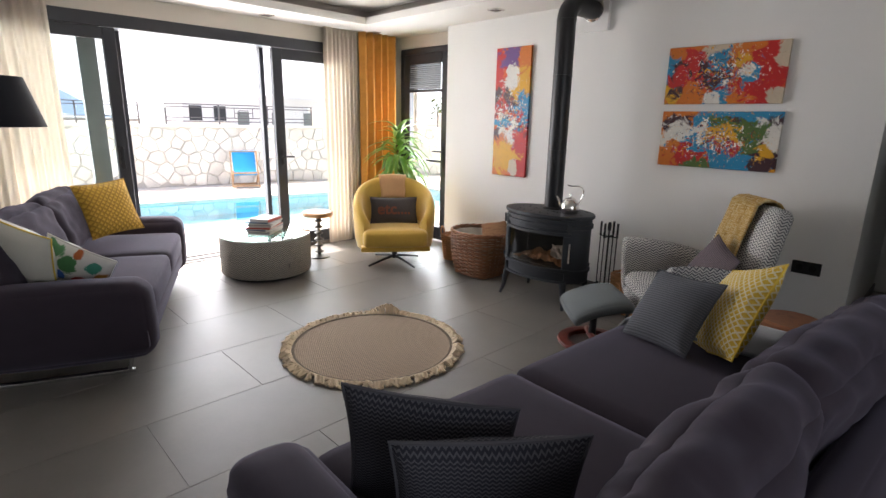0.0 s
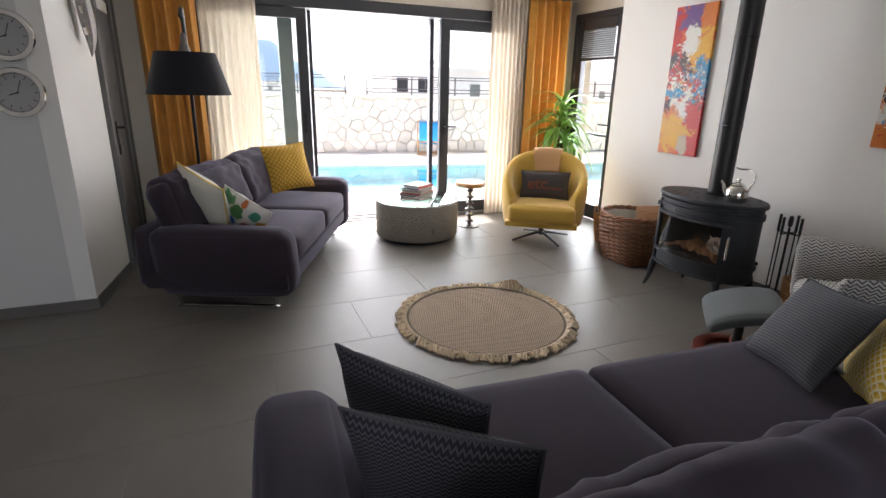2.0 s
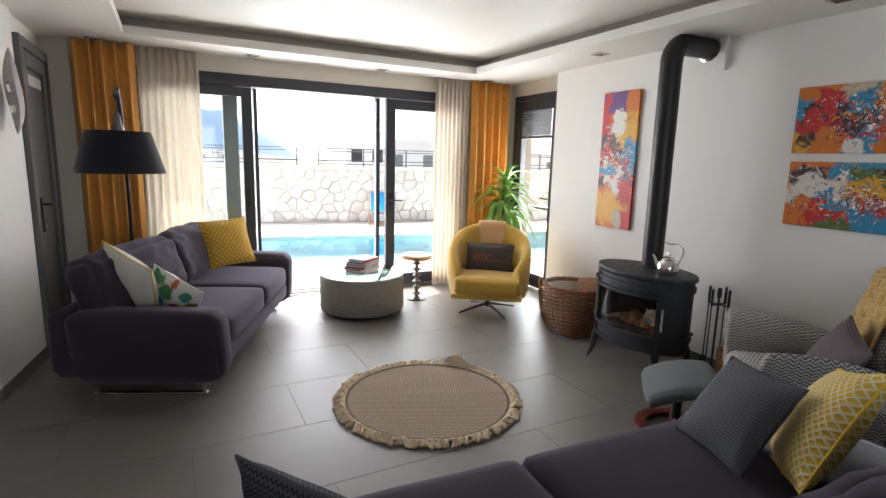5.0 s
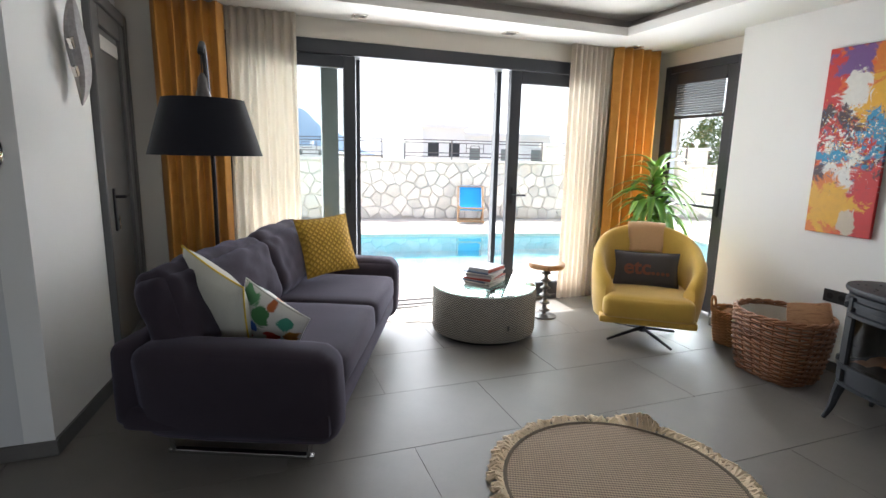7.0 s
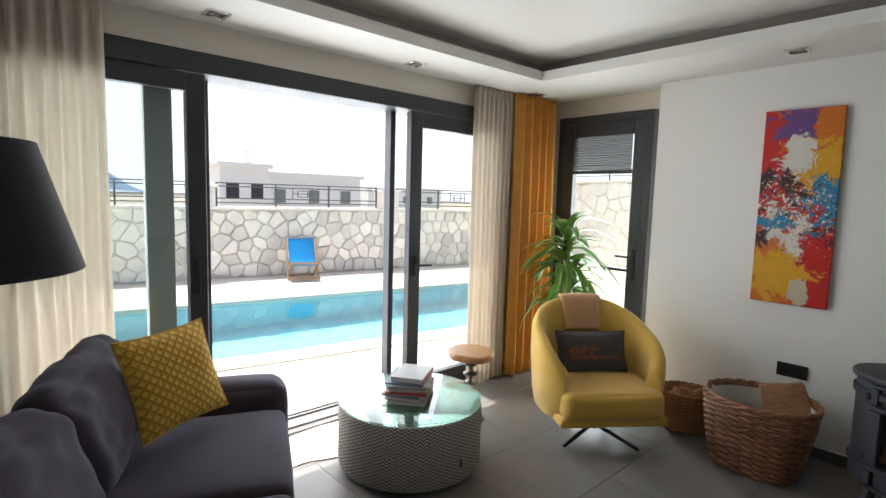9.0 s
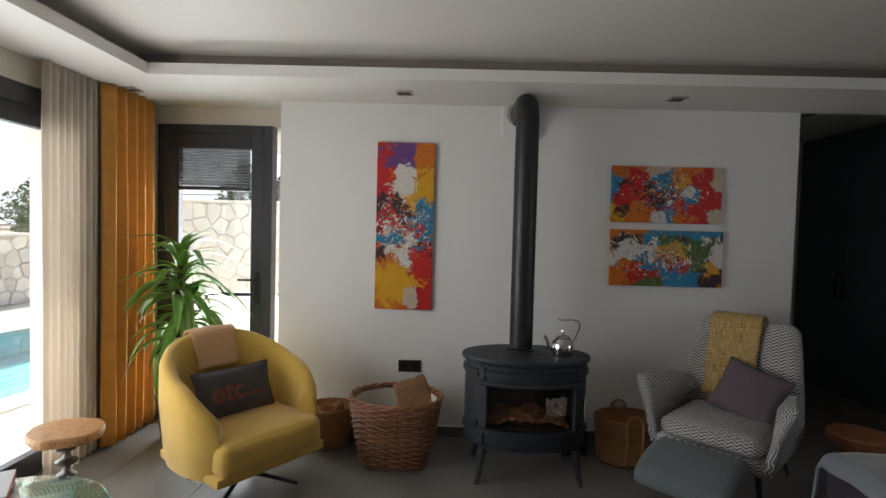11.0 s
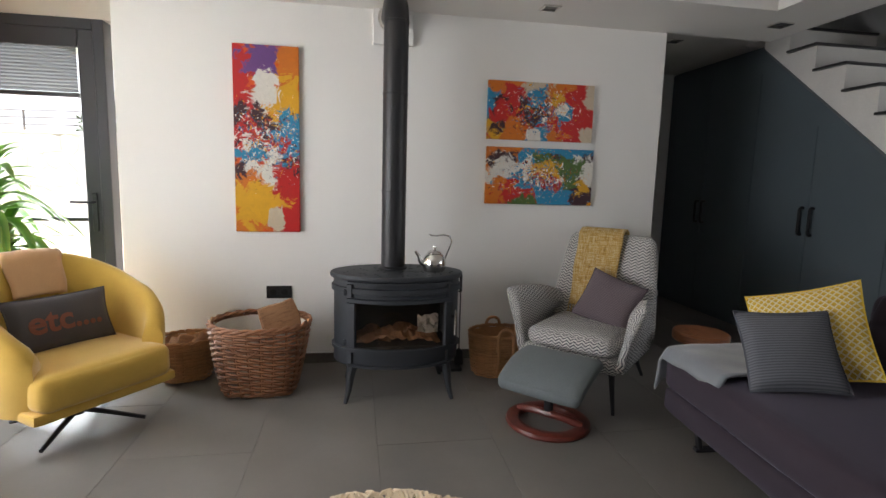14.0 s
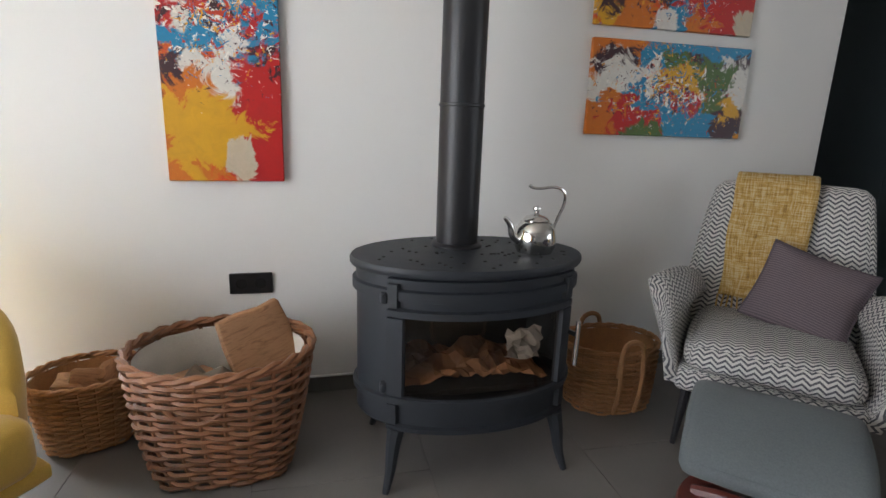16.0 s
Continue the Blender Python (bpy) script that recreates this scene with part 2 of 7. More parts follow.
M_stool = wood("reddish_wood", (0.14, 0.045, 0.02), (0.34, 0.13, 0.055), 5, 0.5)
M_mahog = wood("mahogany", (0.05, 0.012, 0.01), (0.16, 0.035, 0.025), 5, 0.3)
M_oak = wood("live_edge_wood", (0.16, 0.06, 0.02), (0.46, 0.24, 0.10), 5, 0.35, (2, 8, 2))
M_log = wood("split_log", (0.15, 0.065, 0.03), (0.38, 0.20, 0.10), 9, 0.85, (1, 1, 6))
M_wicker = vary("brown_wicker", (0.26, 0.112, 0.05), 0.5, 0, 14, 0.5, 90, 0.2, 0.5, per_island=0.5)
M_seagrass = vary("seagrass_weave", (0.42, 0.21, 0.09), 0.75, 0, 16, 0.35, 140, 0.3, 0.6, per_island=0.35)
M_liner = fabric("linen_liner", (0.66, 0.62, 0.54), 300, 0.08, 0.1, 0.3)
M_leaf = None
M_trunk = vary("plant_stem", (0.13, 0.075, 0.04), 0.85, 0, 25, 0.35)
M_pot = vary("plum_plastic_pot", (0.045, 0.035, 0.042), 0.45)
M_cab = vary("dark_green_grey_lacquer", (0.092, 0.118, 0.132), 0.42, 0, 1.5, 0.1, 200, 0.05, 0.05)
M_black_plastic = vary("black_plastic", (0.012, 0.012, 0.013), 0.35)
M_shade = fabric("black_lampshade", (0.013, 0.013, 0.018), 300, 0.1, 0.2, 0.3)
M_jute = None
M_fringe = vary("cotton_fringe", (0.78, 0.64, 0.46), 0.95, 0, 10, 0.2, 200, 0.2, 0.4)
M_fur = vary("white_sheepskin", (0.72, 0.69, 0.62), 0.95, 0, 12, 0.12, 150, 0.3, 0.8)
M_stone = vary("limestone", (0.83, 0.78, 0.69), 0.9, 0, 5, 0.22, 40, 0.15, 0.7, per_object=0.4, bdist=0.01)
M_mortar = vary("mortar", (0.66, 0.61, 0.53), 0.95, 0, 5, 0.2)
M_deck = vary("travertine_deck", (0.62, 0.57, 0.50), 0.8, 0, 2, 0.1, 30, 0.08, 0.2)
M_render = vary("white_render", (0.86, 0.86, 0.85), 0.85, 0, 0.6, 0.05)
M_rail = vary("grey_steel_rail", (0.16, 0.15, 0.15), 0.5, 0.4)
M_pool = vary("turquoise_mosaic", (0.17, 0.46, 0.53), 0.4, 0, 3, 0.1)
M_blue_cloth = fabric("blue_canvas", (0.01, 0.24, 0.55), 300, 0.06, 0.1, 0.3)
M_teak = wood("teak", (0.20, 0.10, 0.05), (0.48, 0.30, 0.16), 6, 0.6)
# distance haze is put into the hills' pale blue
M_hill = vary("hill_haze_tone", (0.42, 0.54, 0.68), 1.0, 0, 0.02, 0.1)
M_ground = vary("dry_ground", (0.30, 0.26, 0.20), 0.95, 0, 0.3, 0.2, 4, 0.2, 0.0)
M_hedge = vary("hedge_leaves", (0.07, 0.11, 0.035), 0.8, 0, 6, 0.3, 60, 0.3, 0.5)
M_marble = vary("white_stair_plaster", (0.74, 0.72, 0.68), 0.7)
M_tread = vary("dark_granite_tread", (0.035, 0.034, 0.034), 0.3)
M_paper = vary("magazine_pages", (0.62, 0.60, 0.56), 0.7, 0, 40, 0.12)
M_glass_green = None


def make_special():
    global M_orange_curtain, M_leaf, M_jute, M_glass, M_clear, M_water, M_sheer, M_blind, M_throw, M_floral, M_fireglass, M_tableglass, M_clockglass
    # curtain with a faint damask figure
    m = M_orange_curtain = mat("orange_damask_curtain", (0.5, 0.25, 0.05), 0.7)
    v = coords(m)
    vo = N(m, "ShaderNodeTexVoronoi", Scale=9.0)
    L(m, v, vo.inputs["Vector"])
    nz = noise_tex(m, v, 240, 3)
    f = mth(m, "MULTIPLY", mth(m, "LESS_THAN", vo.outputs[0], 0.33), 0.35)
    c = mixc(m, f, (0.60, 0.27, 0.04), (0.48, 0.19, 0.025))
    L(m, mixc(m, mth(m, "MULTIPLY", nz, 0.25), c, (0.42, 0.19, 0.035)), P(m).inputs["Base Color"])
    P(m).inputs["Sheen Weight"].default_value = 0.12
    P(m).inputs["Subsurface Weight"].default_value = 0.0
    bump(m, nz, 0.3, 0.001)
    # leaf with paler edges
    m = M_leaf = mat("dracaena_leaf", (0.07, 0.2, 0.03), 0.35)
    s = N(m, "ShaderNodeSeparateXYZ")
    L(m, coords(m, "UV"), s.inputs[0])
    oi = m.node_tree.nodes.new("ShaderNodeObjectInfo")
    e = mth(m, "ABSOLUTE", mth(m, "SUBTRACT", s.outputs[0], 0.5))
    c = mixc(m, mth(m, "MULTIPLY", e, 1.3), (0.08, 0.22, 0.03), (0.36, 0.50, 0.10))
    L(m, mixc(m, mth(m, "MULTIPLY", oi.outputs["Random"], 0.6), c, (0.10, 0.28, 0.04)), P(m).inputs["Base Color"])
    # round jute rug, oblique ribs
    m = M_jute = mat("jute_weave", (0.3, 0.22, 0.15), 0.95)
    s = N(m, "ShaderNodeSeparateXYZ")
    L(m, coords(m), s.inputs[0])
    w = mth(m, "SINE", mth(m, "MULTIPLY", mth(m, "ADD", mth(m, "MULTIPLY", s.outputs[0], 0.42), mth(m, "MULTIPLY", s.outputs[1], 0.9)), 380))
    knots = mth(m, "SINE", mth(m, "MULTIPLY", mth(m, "SUBTRACT", mth(m, "MULTIPLY", s.outputs[0], 0.9), mth(m, "MULTIPLY", s.outputs[1], 0.42)), 520))
    nz = noise_tex(m, coords(m), 60, 4)
    h = mth(m, "ADD", w, mth(m, "MULTIPLY", knots, 0.5))
    c = mixc(m, mth(m, "MULTIPLY_ADD", h, 0.33, 0.5), (0.13, 0.10, 0.08), (0.60, 0.46, 0.33))
    L(m, mixc(m, mth(m, "MULTIPLY", nz, 0.3), c, (0.22, 0.16, 0.12)), P(m).inputs["Base Color"])
    bump(m, h, 0.6, 0.003)

    def glass(name, color, gloss, trans):
        g = bpy.data.materials.new(name)
        g.use_nodes = True
        nt = g.node_tree
        nt.nodes.clear()
        o = nt.nodes.new("ShaderNodeOutputMaterial")
        t = nt.nodes.new("ShaderNodeBsdfTransparent")
        t.inputs[0].default_value = (*color, 1)
        r = nt.nodes.new("ShaderNodeBsdfGlossy")
        r.inputs["Roughness"].default_value = 0.02
        lw = nt.nodes.new("ShaderNodeLayerWeight")
        fr = nt.nodes.new("ShaderNodeMath")
        fr.operation = "POWER"
        fr.inputs[1].default_value = 4.0
        nt.links.new(lw.outputs["Facing"], fr.inputs[0])
        ad = nt.nodes.new("ShaderNodeMath")
        ad.operation = "ADD"
        ad.inputs[1].default_value = 0.04
        mx = nt.nodes.new("ShaderNodeMixShader")
        mul = nt.nodes.new("ShaderNodeMath")
        mul.operation = "MULTIPLY"
        mul.inputs[1].default_value = gloss
        nt.links.new(fr.outputs[0], ad.inputs[0])
        nt.links.new(ad.outputs[0], mul.inputs[0])
        nt.links.new(mul.outputs[0], mx.inputs[0])
        nt.links.new(t.outputs[0], mx.inputs[1])
        nt.links.new(r.outputs[0], mx.inputs[2])
        nt.links.new(mx.outputs[0], o.inputs[0])
        return g

    M_glass = glass("window_glass", (0.94, 0.965, 0.96), 0.6, 1)
    M_fireglass = glass("smoked_stove_glass", (0.55, 0.47, 0.40), 1.2, 1)
    M_tableglass = glass("green_edged_glass", (0.72, 0.90, 0.84), 1.6, 1)
    M_clockglass = glass("clock_glass", (0.95, 0.95, 0.95), 1.0, 1)
    m = M_water = mat("pool_water", (0.7, 0.95, 1.0), 0.03)
    P(m).inputs["Transmission Weight"].default_value = 1.0
    P(m).inputs["IOR"].default_value = 1.33
    nz = noise_tex(m, coords(m), 1.6, 3)
    bump(m, nz, 0.025, 0.02)
    # thin cloths that let light through
    for nm, c, tr in (("sheer_curtain", (0.78, 0.71, 0.62), 0.10), ("pleated_blind", (0.07, 0.07, 0.07), 0.10)):
        g = mat(nm, c, 0.9)
        nt = g.node_tree
        o = nt.nodes["Material Output"]
        tl = nt.nodes.new("ShaderNodeBsdfTranslucent")
        tl.inputs[0].default_value = (*c, 1)
        tp = nt.nodes.new("ShaderNodeBsdfTransparent")
        m1, m2 = nt.nodes.new("ShaderNodeMixShader"), nt.nodes.new("ShaderNodeMixShader")
        m1.inputs[0].default_value, m2.inputs[0].default_value = 0.5, tr
        nt.links.new(P(g).outputs[0], m1.inputs[1])
        nt.links.new(tl.outputs[0], m1.inputs[2])
        nt.links.new(m1.outputs[0], m2.inputs[1])
        nt.links.new(tp.outputs[0], m2.inputs[2])
        nt.links.new(m2.outputs[0], o.inputs[0])
        if nm == "sheer_curtain":
            M_sheer = g
        else:
            M_blind = g
    # ochre throw with slubs
    m = M_throw = mat("ochre_slub_throw", (0.5, 0.33, 0.1), 0.95)
    a = noise_tex(m, coords(m, "UV", (14, 160, 1)), 1.0, 3)
    b = noise_tex(m, coords(m, "UV", (160, 14, 1)), 1.0, 3)
    c = ramp(m, mth(m, "MULTIPLY", mth(m, "ADD", a, b), 0.5), [(0.36, (0.24, 0.14, 0.04)), (0.48, (0.46, 0.28, 0.07)), (0.56, (0.55, 0.42, 0.22)), (0.7, (0.62, 0.54, 0.36))])
    L(m, c, P(m).inputs["Base Color"])
    bump(m, mth(m, "ADD", a, b), 0.6, 0.003)
    # tropical print
    M_floral = painting("tropical_print", (0.62, 0.60, 0.55), (0.66, 0.65, 0.6), [
        (0.13, -0.12, 0.06, (0.02, 0.06, 0.35)), (0.16, -0.05, 0.035, (0.03, 0.10, 0.45)), (0.07, -0.03, 0.04, (0.55, 0.05, 0.03)),
        (-0.03, 0.05, 0.05, (0.06, 0.22, 0.07)), (-0.12, 0.12, 0.045, (0.10, 0.30, 0.12)), (0.0, 0.14, 0.03, (0.5, 0.12, 0.02)), (-0.14, 0.0, 0.03, (0.08, 0.25, 0.10)), (0.10, 0.10, 0.035, (0.05, 0.3, 0.2)), (0.03, -0.10, 0.04, (0.06, 0.2, 0.06)), (-0.10, -0.10, 0.045, (0.5, 0.05, 0.03)), (0.15, 0.04, 0.03, (0.6, 0.25, 0.03)), (-0.05, -0.02, 0.03, (0.02, 0.1, 0.4))], 21, (0.2, 0.2), 0.0)


make_special()
M_red_case = vary("red_cover", (0.45, 0.06, 0.04), 0.4)
M_navy_case = vary("blue_cover", (0.10, 0.16, 0.24), 0.4)
M_grey_case = vary("grey_cover", (0.35, 0.34, 0.33), 0.4)
M_white = vary("white_plastic", (0.75, 0.74, 0.72), 0.5)
M_haze = bpy.data.materials.new("hazy_sky")
M_haze.use_nodes = True
M_haze.node_tree.nodes.clear()
_e = M_haze.node_tree.nodes.new("ShaderNodeEmission")
_e.inputs[0].default_value, _e.inputs[1].default_value = (0.90, 0.95, 1.0, 1), 0.95
_o = M_haze.node_tree.nodes.new("ShaderNodeOutputMaterial")
M_haze.node_tree.links.new(_e.outputs[0], _o.inputs[0])
M_ash = vary("crumpled_kraft_paper", (0.50, 0.26, 0.13), 0.9, 0, 8, 0.4, 60, 0.2, 0.6)
M_dark_void = vary("soot", (0.015, 0.014, 0.013), 0.95)
M_silver_fish = vary("driftwood_and_tin", (0.36, 0.34, 0.33), 0.6, 0.3, 40, 0.4)
M_rust_letters = vary("rust_print", (0.21, 0.075, 0.045), 0.9)
M_charcoal_pillow = fabric("charcoal_canvas", (0.075, 0.068, 0.068), 300, 0.12, 0.2, 0.4)
M_dial = vary("clock_dial", (0.36, 0.36, 0.355), 0.5)
M_pile_wood = vary("bark", (0.13, 0.10, 0.07), 0.95, 0, 14, 0.4)


# ---- building helpers ----
def part(name, bm, material, parent=None, label="", smooth=True, angle=40):
    me = bpy.data.meshes.new(name)
    bmesh.ops.recalc_face_normals(bm, faces=bm.faces[:])
    bm.to_mesh(me)
    bm.free()
    if smooth:
        me.shade_smooth()
        me.set_sharp_from_angle(angle=radians(angle))
    me.materials.append(material)
    ob = new(name, me)
    if parent:
        ob.parent = parent
    if label:
        tagged(ob, label)
    return ob


def thing(name, x=0, y=0, z=0, rz=0, label="", category="", group="", kind=""):
    ob = new(name)
    ob.empty_display_size = 0.1
    ob.matrix_basis = pose(x, y, z, 0, 0, rz)
    return tagged(ob, label, category, group, kind)


def box(bm, c, s, bev=0.0, seg=2, rot=None):
    g = bmesh.ops.create_cube(bm, size=1.0)
    vs = g["verts"]
    for v in vs:
        v.co = Vector((v.co.x * s[0], v.co.y * s[1], v.co.z * s[2]))
    if bev:
        es = list({e for v in vs for e in v.link_edges})
        r = bmesh.ops.bevel(bm, geom=es, offset=bev, segments=seg, affect="EDGES", profile=0.5)
        vs = list({v for f in r["faces"] for v in f.verts} | {v for v in vs if v.is_valid})
    m = Matrix.Translation(c) @ (rot if rot else Matrix())
    for v in vs:
        v.co = m @ v.co
    return bm


def boxes(*items, bev=0.0):
    bm = bmesh.new()
    for c, s in items:
        box(bm, c, s, bev)
    return bm


def span(x0, x1, y0, y1, z0, z1, bev=0.0, seg=2):
    return box(bmesh.new(), ((x0 + x1) / 2, (y0 + y1) / 2, (z0 + z1) / 2), (x1 - x0, y1 - y0, z1 - z0), bev, seg)


def grid_mesh(bm, rows, closed_u=False, closed_v=False, uv=None):
    """Quads over rows of points; uv(i, j) in metres."""
    vs = [[bm.verts.new(p) for p in r] for r in rows]
    lay = bm.loops.layers.uv.verify() if uv else None
    nv, nu = len(vs), len(vs[0])
    for j in range(nv if closed_v else nv - 1):
        for i in range(nu if closed_u else nu - 1):
            ij = [(i, j), (i + 1, j), (i + 1, j + 1), (i, j + 1)]
            f = bm.faces.new([vs[b % nv][a % nu] for a, b in ij])
            if uv:
                for lp, (a, b) in zip(f.loops, ij):
                    lp[lay].uv = uv(a, b)
    return vs


def lathe(bm, prof, seg=32, sx=1.0, sy=1.0, c=(0, 0, 0), cap=True):
    rows = [[(c[0] + r * sx * math.cos(2 * math.pi * i / seg), c[1] + r * sy * math.sin(2 * math.pi * i / seg), c[2] + z) for i in range(seg)] for r, z in prof]
    R = max(r for r, z in prof) * (sx + sy) / 2
    ln = [0.0]
    for (r0, z0), (r1, z1) in zip(prof, prof[1:]):
        ln.append(ln[-1] + math.hypot(r1 - r0, z1 - z0))
    vs = grid_mesh(bm, rows, closed_u=True, uv=lambda i, j: (2 * math.pi * R * i / seg, ln[j]))
    if cap:
        for row, (r, z) in ((vs[0], prof[0]), (vs[-1], prof[-1])):
            if r > 1e-4:
                bm.faces.new(row)
    return bm


def tube(bm, pts, r, seg=8, closed=False, taper=None):
    pts = [Vector(p) for p in pts]
    n = len(pts)
    rows, up = [], None
    for i, p in enumerate(pts):
        a = pts[(i - 1) % n] if closed or i else p
        b = pts[(i + 1) % n] if closed or i < n - 1 else p
        d = (b - a).normalized()
        if up is None:
            up = d.orthogonal().normalized()
        up = (up - d * up.dot(d)).normalized()
        side = d.cross(up)
        rr = taper(i / (n - 1)) * r if taper else r
        rows.append([p + (up * math.cos(2 * math.pi * k / seg) + side * math.sin(2 * math.pi * k / seg)) * rr for k in range(seg)])
    vs = grid_mesh(bm, rows, closed_u=True, closed_v=closed)
    if not closed:
        bm.faces.new(vs[0])
        bm.faces.new(vs[-1])
    return bm


def smooth_path(pts, n=8):
    """Catmull-Rom through points."""
    P0 = [Vector(p) for p in pts]
    out = []
    for i in range(len(P0) - 1):
        a, b, c, d = P0[max(i - 1, 0)], P0[i], P0[i + 1], P0[min(i + 2, len(P0) - 1)]
        for k in range(n):
            t = k / n
            out.append(0.5 * (2 * b + (c - a) * t + (2 * a - 5 * b + 4 * c - d) * t * t + (3 * b - a - 3 * c + d) * t ** 3))
    return out + [P0[-1]]


def soft(c, s, r=0.05, puff=0.0, n=12, wr=0.0, rot=None, seed=0, taper=None, crease=0.0):
    """An upholstered block: rounded, with a slight crown and creases; UV in metres."""
    bm = bmesh.new()
    h = Vector(s) / 2
    lay = bm.loops.layers.uv.verify()
    q = [math.sin(math.pi / 2 * (-1 + 2 * i / n)) for i in range(n + 1)]
    cache = {}
    m = Matrix.Translation(c) @ (rot if rot else Matrix())

    def vert(p):
        key = tuple(round(x, 4) for x in p)
        if key not in cache:
            v = Vector((p[0] * h.x, p[1] * h.y, p[2] * h.z))
            inner = Vector([max(-(h[i] - r), min(h[i] - r, v[i])) for i in range(3)])
            d = v - inner
            if d.length > 1e-6:
                v = inner + d.normalized() * r
            for i in range(3):
                a, b = [p[k] for k in range(3) if k != i]
                if abs(p[i]) > 0.8:
                    v[i] += math.copysign(puff * max(0, 1 - a * a) ** 0.7 * max(0, 1 - b * b) ** 0.7, p[i])
            if taper:
                v = taper(v, p)
            if wr:
                k = noise.noise(v * 5 + Vector((seed, 0, 0))) + 0.5 * noise.noise(v * 14 + Vector((0, seed, 0)))
                v += d.normalized() * k * wr if d.length > 1e-6 else Vector((0, 0, k * wr))
            if crease:
                # folds run down from the top edge, fading towards the middle
                wv = v.x * 11 + 1.6 * noise.noise(Vector((v.x * 3, v.z * 5, seed))) + v.z * 4 * math.sin(v.x * 4 + seed)
                ridge = (1 - abs(noise.noise(Vector((wv, v.z * 2.2, seed * 1.7)))) * 2.4)
                fade = max(0.0, min(1.0, 0.25 + 0.9 * p[2])) + 0.35 * max(0.0, abs(p[0]) - 0.75) * 4
                off = v - Vector((v.x * 0.9, 0, v.z * 0.6))
                v += (off.normalized() if off.length > 1e-5 else Vector((0, 0, 1))) * crease * ridge * min(1.0, fade)
            cache[key] = bm.verts.new(m @ v)
        return cache[key]

    for ax in range(3):
        o = [k for k in range(3) if k != ax]
        for sg in (-1, 1):
            for i in range(n):
                for j in range(n):
                    cs = []
                    for a, b in ((i, j), (i + 1, j), (i + 1, j + 1), (i, j + 1)):
                        p = [0, 0, 0]
                        p[ax], p[o[0]], p[o[1]] = sg, q[a], q[b]
                        cs.append(p)
                    f = bm.faces.new([vert(p) for p in cs])
                    for lp, p in zip(f.loops, cs):
                        lp[lay].uv = (p[o[0]] * h[o[0]], p[o[1]] * h[o[1]] + (0 if ax else 0))
    return bm


def pillow(w, h, t, n=18, pinch=0.07, wr=0.008, seed=0.0, dent=0.0):
    """A scatter cushion in the x-z plane, facing -y, its middle at the origin."""
    bm = bmesh.new()
    lay = bm.loops.layers.uv.verify()
    cache = {}

    def vert(i, j, s):
        u, v = -1 + 2 * i / n, -1 + 2 * j / n
        edge = abs(u) > 0.999 or abs(v) > 0.999
        key = (i, j, 0 if edge else s)
        if key not in cache:
            x = w / 2 * u * (1 - pinch * (1 - v * v))
            z = h / 2 * v * (1 - pinch * (1 - u * u))
            th = t / 2 * max(0.0, (1 - u * u) * (1 - v * v)) ** 0.42
            if dent:
                th *= 1 - dent * math.exp(-((u * 2.2) ** 2)) * max(0, v)
                z -= 0.0 if abs(v) < 0.01 else dent * 0.09 * max(0, v) * math.exp(-((u * 2.5) ** 2))
            k = noise.noise(Vector((x * 7 + seed, z * 7, s * 3 + seed)))
            cache[key] = bm.verts.new((x, s * th + (0 if edge else k * wr), z + 0.3 * wr * k))
        return cache[key]

    for s in (-1, 1):
        for i in range(n):
            for j in range(n):
                ij = [(i, j), (i + 1, j), (i + 1, j + 1), (i, j + 1)]
                f = bm.faces.new([vert(a, b, s) for a, b in ij])
                for lp, (a, b) in zip(f.loops, ij):
                    lp[lay].uv = (w * (a / n - 0.5), h * (b / n - 0.5))
    return bm


def scatter_cushion(label, m, mtr, w, h, t, piping=None, seed=0.0, dent=0.0, group="scatter cushions", pinch=0.07):
    ob = new("scatter_cushion")
    ob.matrix_basis = m
    tagged(ob, label, "cushion", group)
    part("cover", pillow(w, h, t, seed=seed, dent=dent, pinch=pinch), mtr, ob)
    bm = bmesh.new()
    edge = []
    for k in range(48):
        a = k / 48 * 4
        q, s = int(a), a - int(a)
        u, v = [(-1 + 2 * s, -1), (1, -1 + 2 * s), (1 - 2 * s, 1), (-1, 1 - 2 * s)][q]
        z = h / 2 * v * (1 - pinch * (1 - u * u))
        if dent and v > 0:
            z -= dent * 0.09 * v * math.exp(-((u * 2.5) ** 2))
        edge.append((w / 2 * u * (1 - pinch * (1 - v * v)), 0, z))
    tube(bm, edge, 0.005, 5, closed=True)
    part("piping", bm, piping or mtr, ob)
    return ob


def at(c, x_axis, up):
    """A pose at c with local x along x_axis and local z as near to up as may be."""
    x = Vector(x_axis).normalized()
    z = Vector(up)
    z = (z - x * z.dot(x)).normalized()
    y = z.cross(x)
    return Matrix.Translation(c) @ Matrix((x, y, z)).transposed().to_4x4()


# ---- the room ----
CEIL, TOP, SW = 2.465, 2.63, 4.225
LWX, WY = -0.42, 5.62


def structure(name, bm, mtr, label, category, smooth=False):
    return tagged(part(name, bm, mtr, None, smooth=smooth), label, category, kind="structure")


structure("subfloor", span(-3.6, 7.2, -3.6, 5.6, -0.1, -0.003), M_grout, "grey cement screed under the floor tiles", "floor")
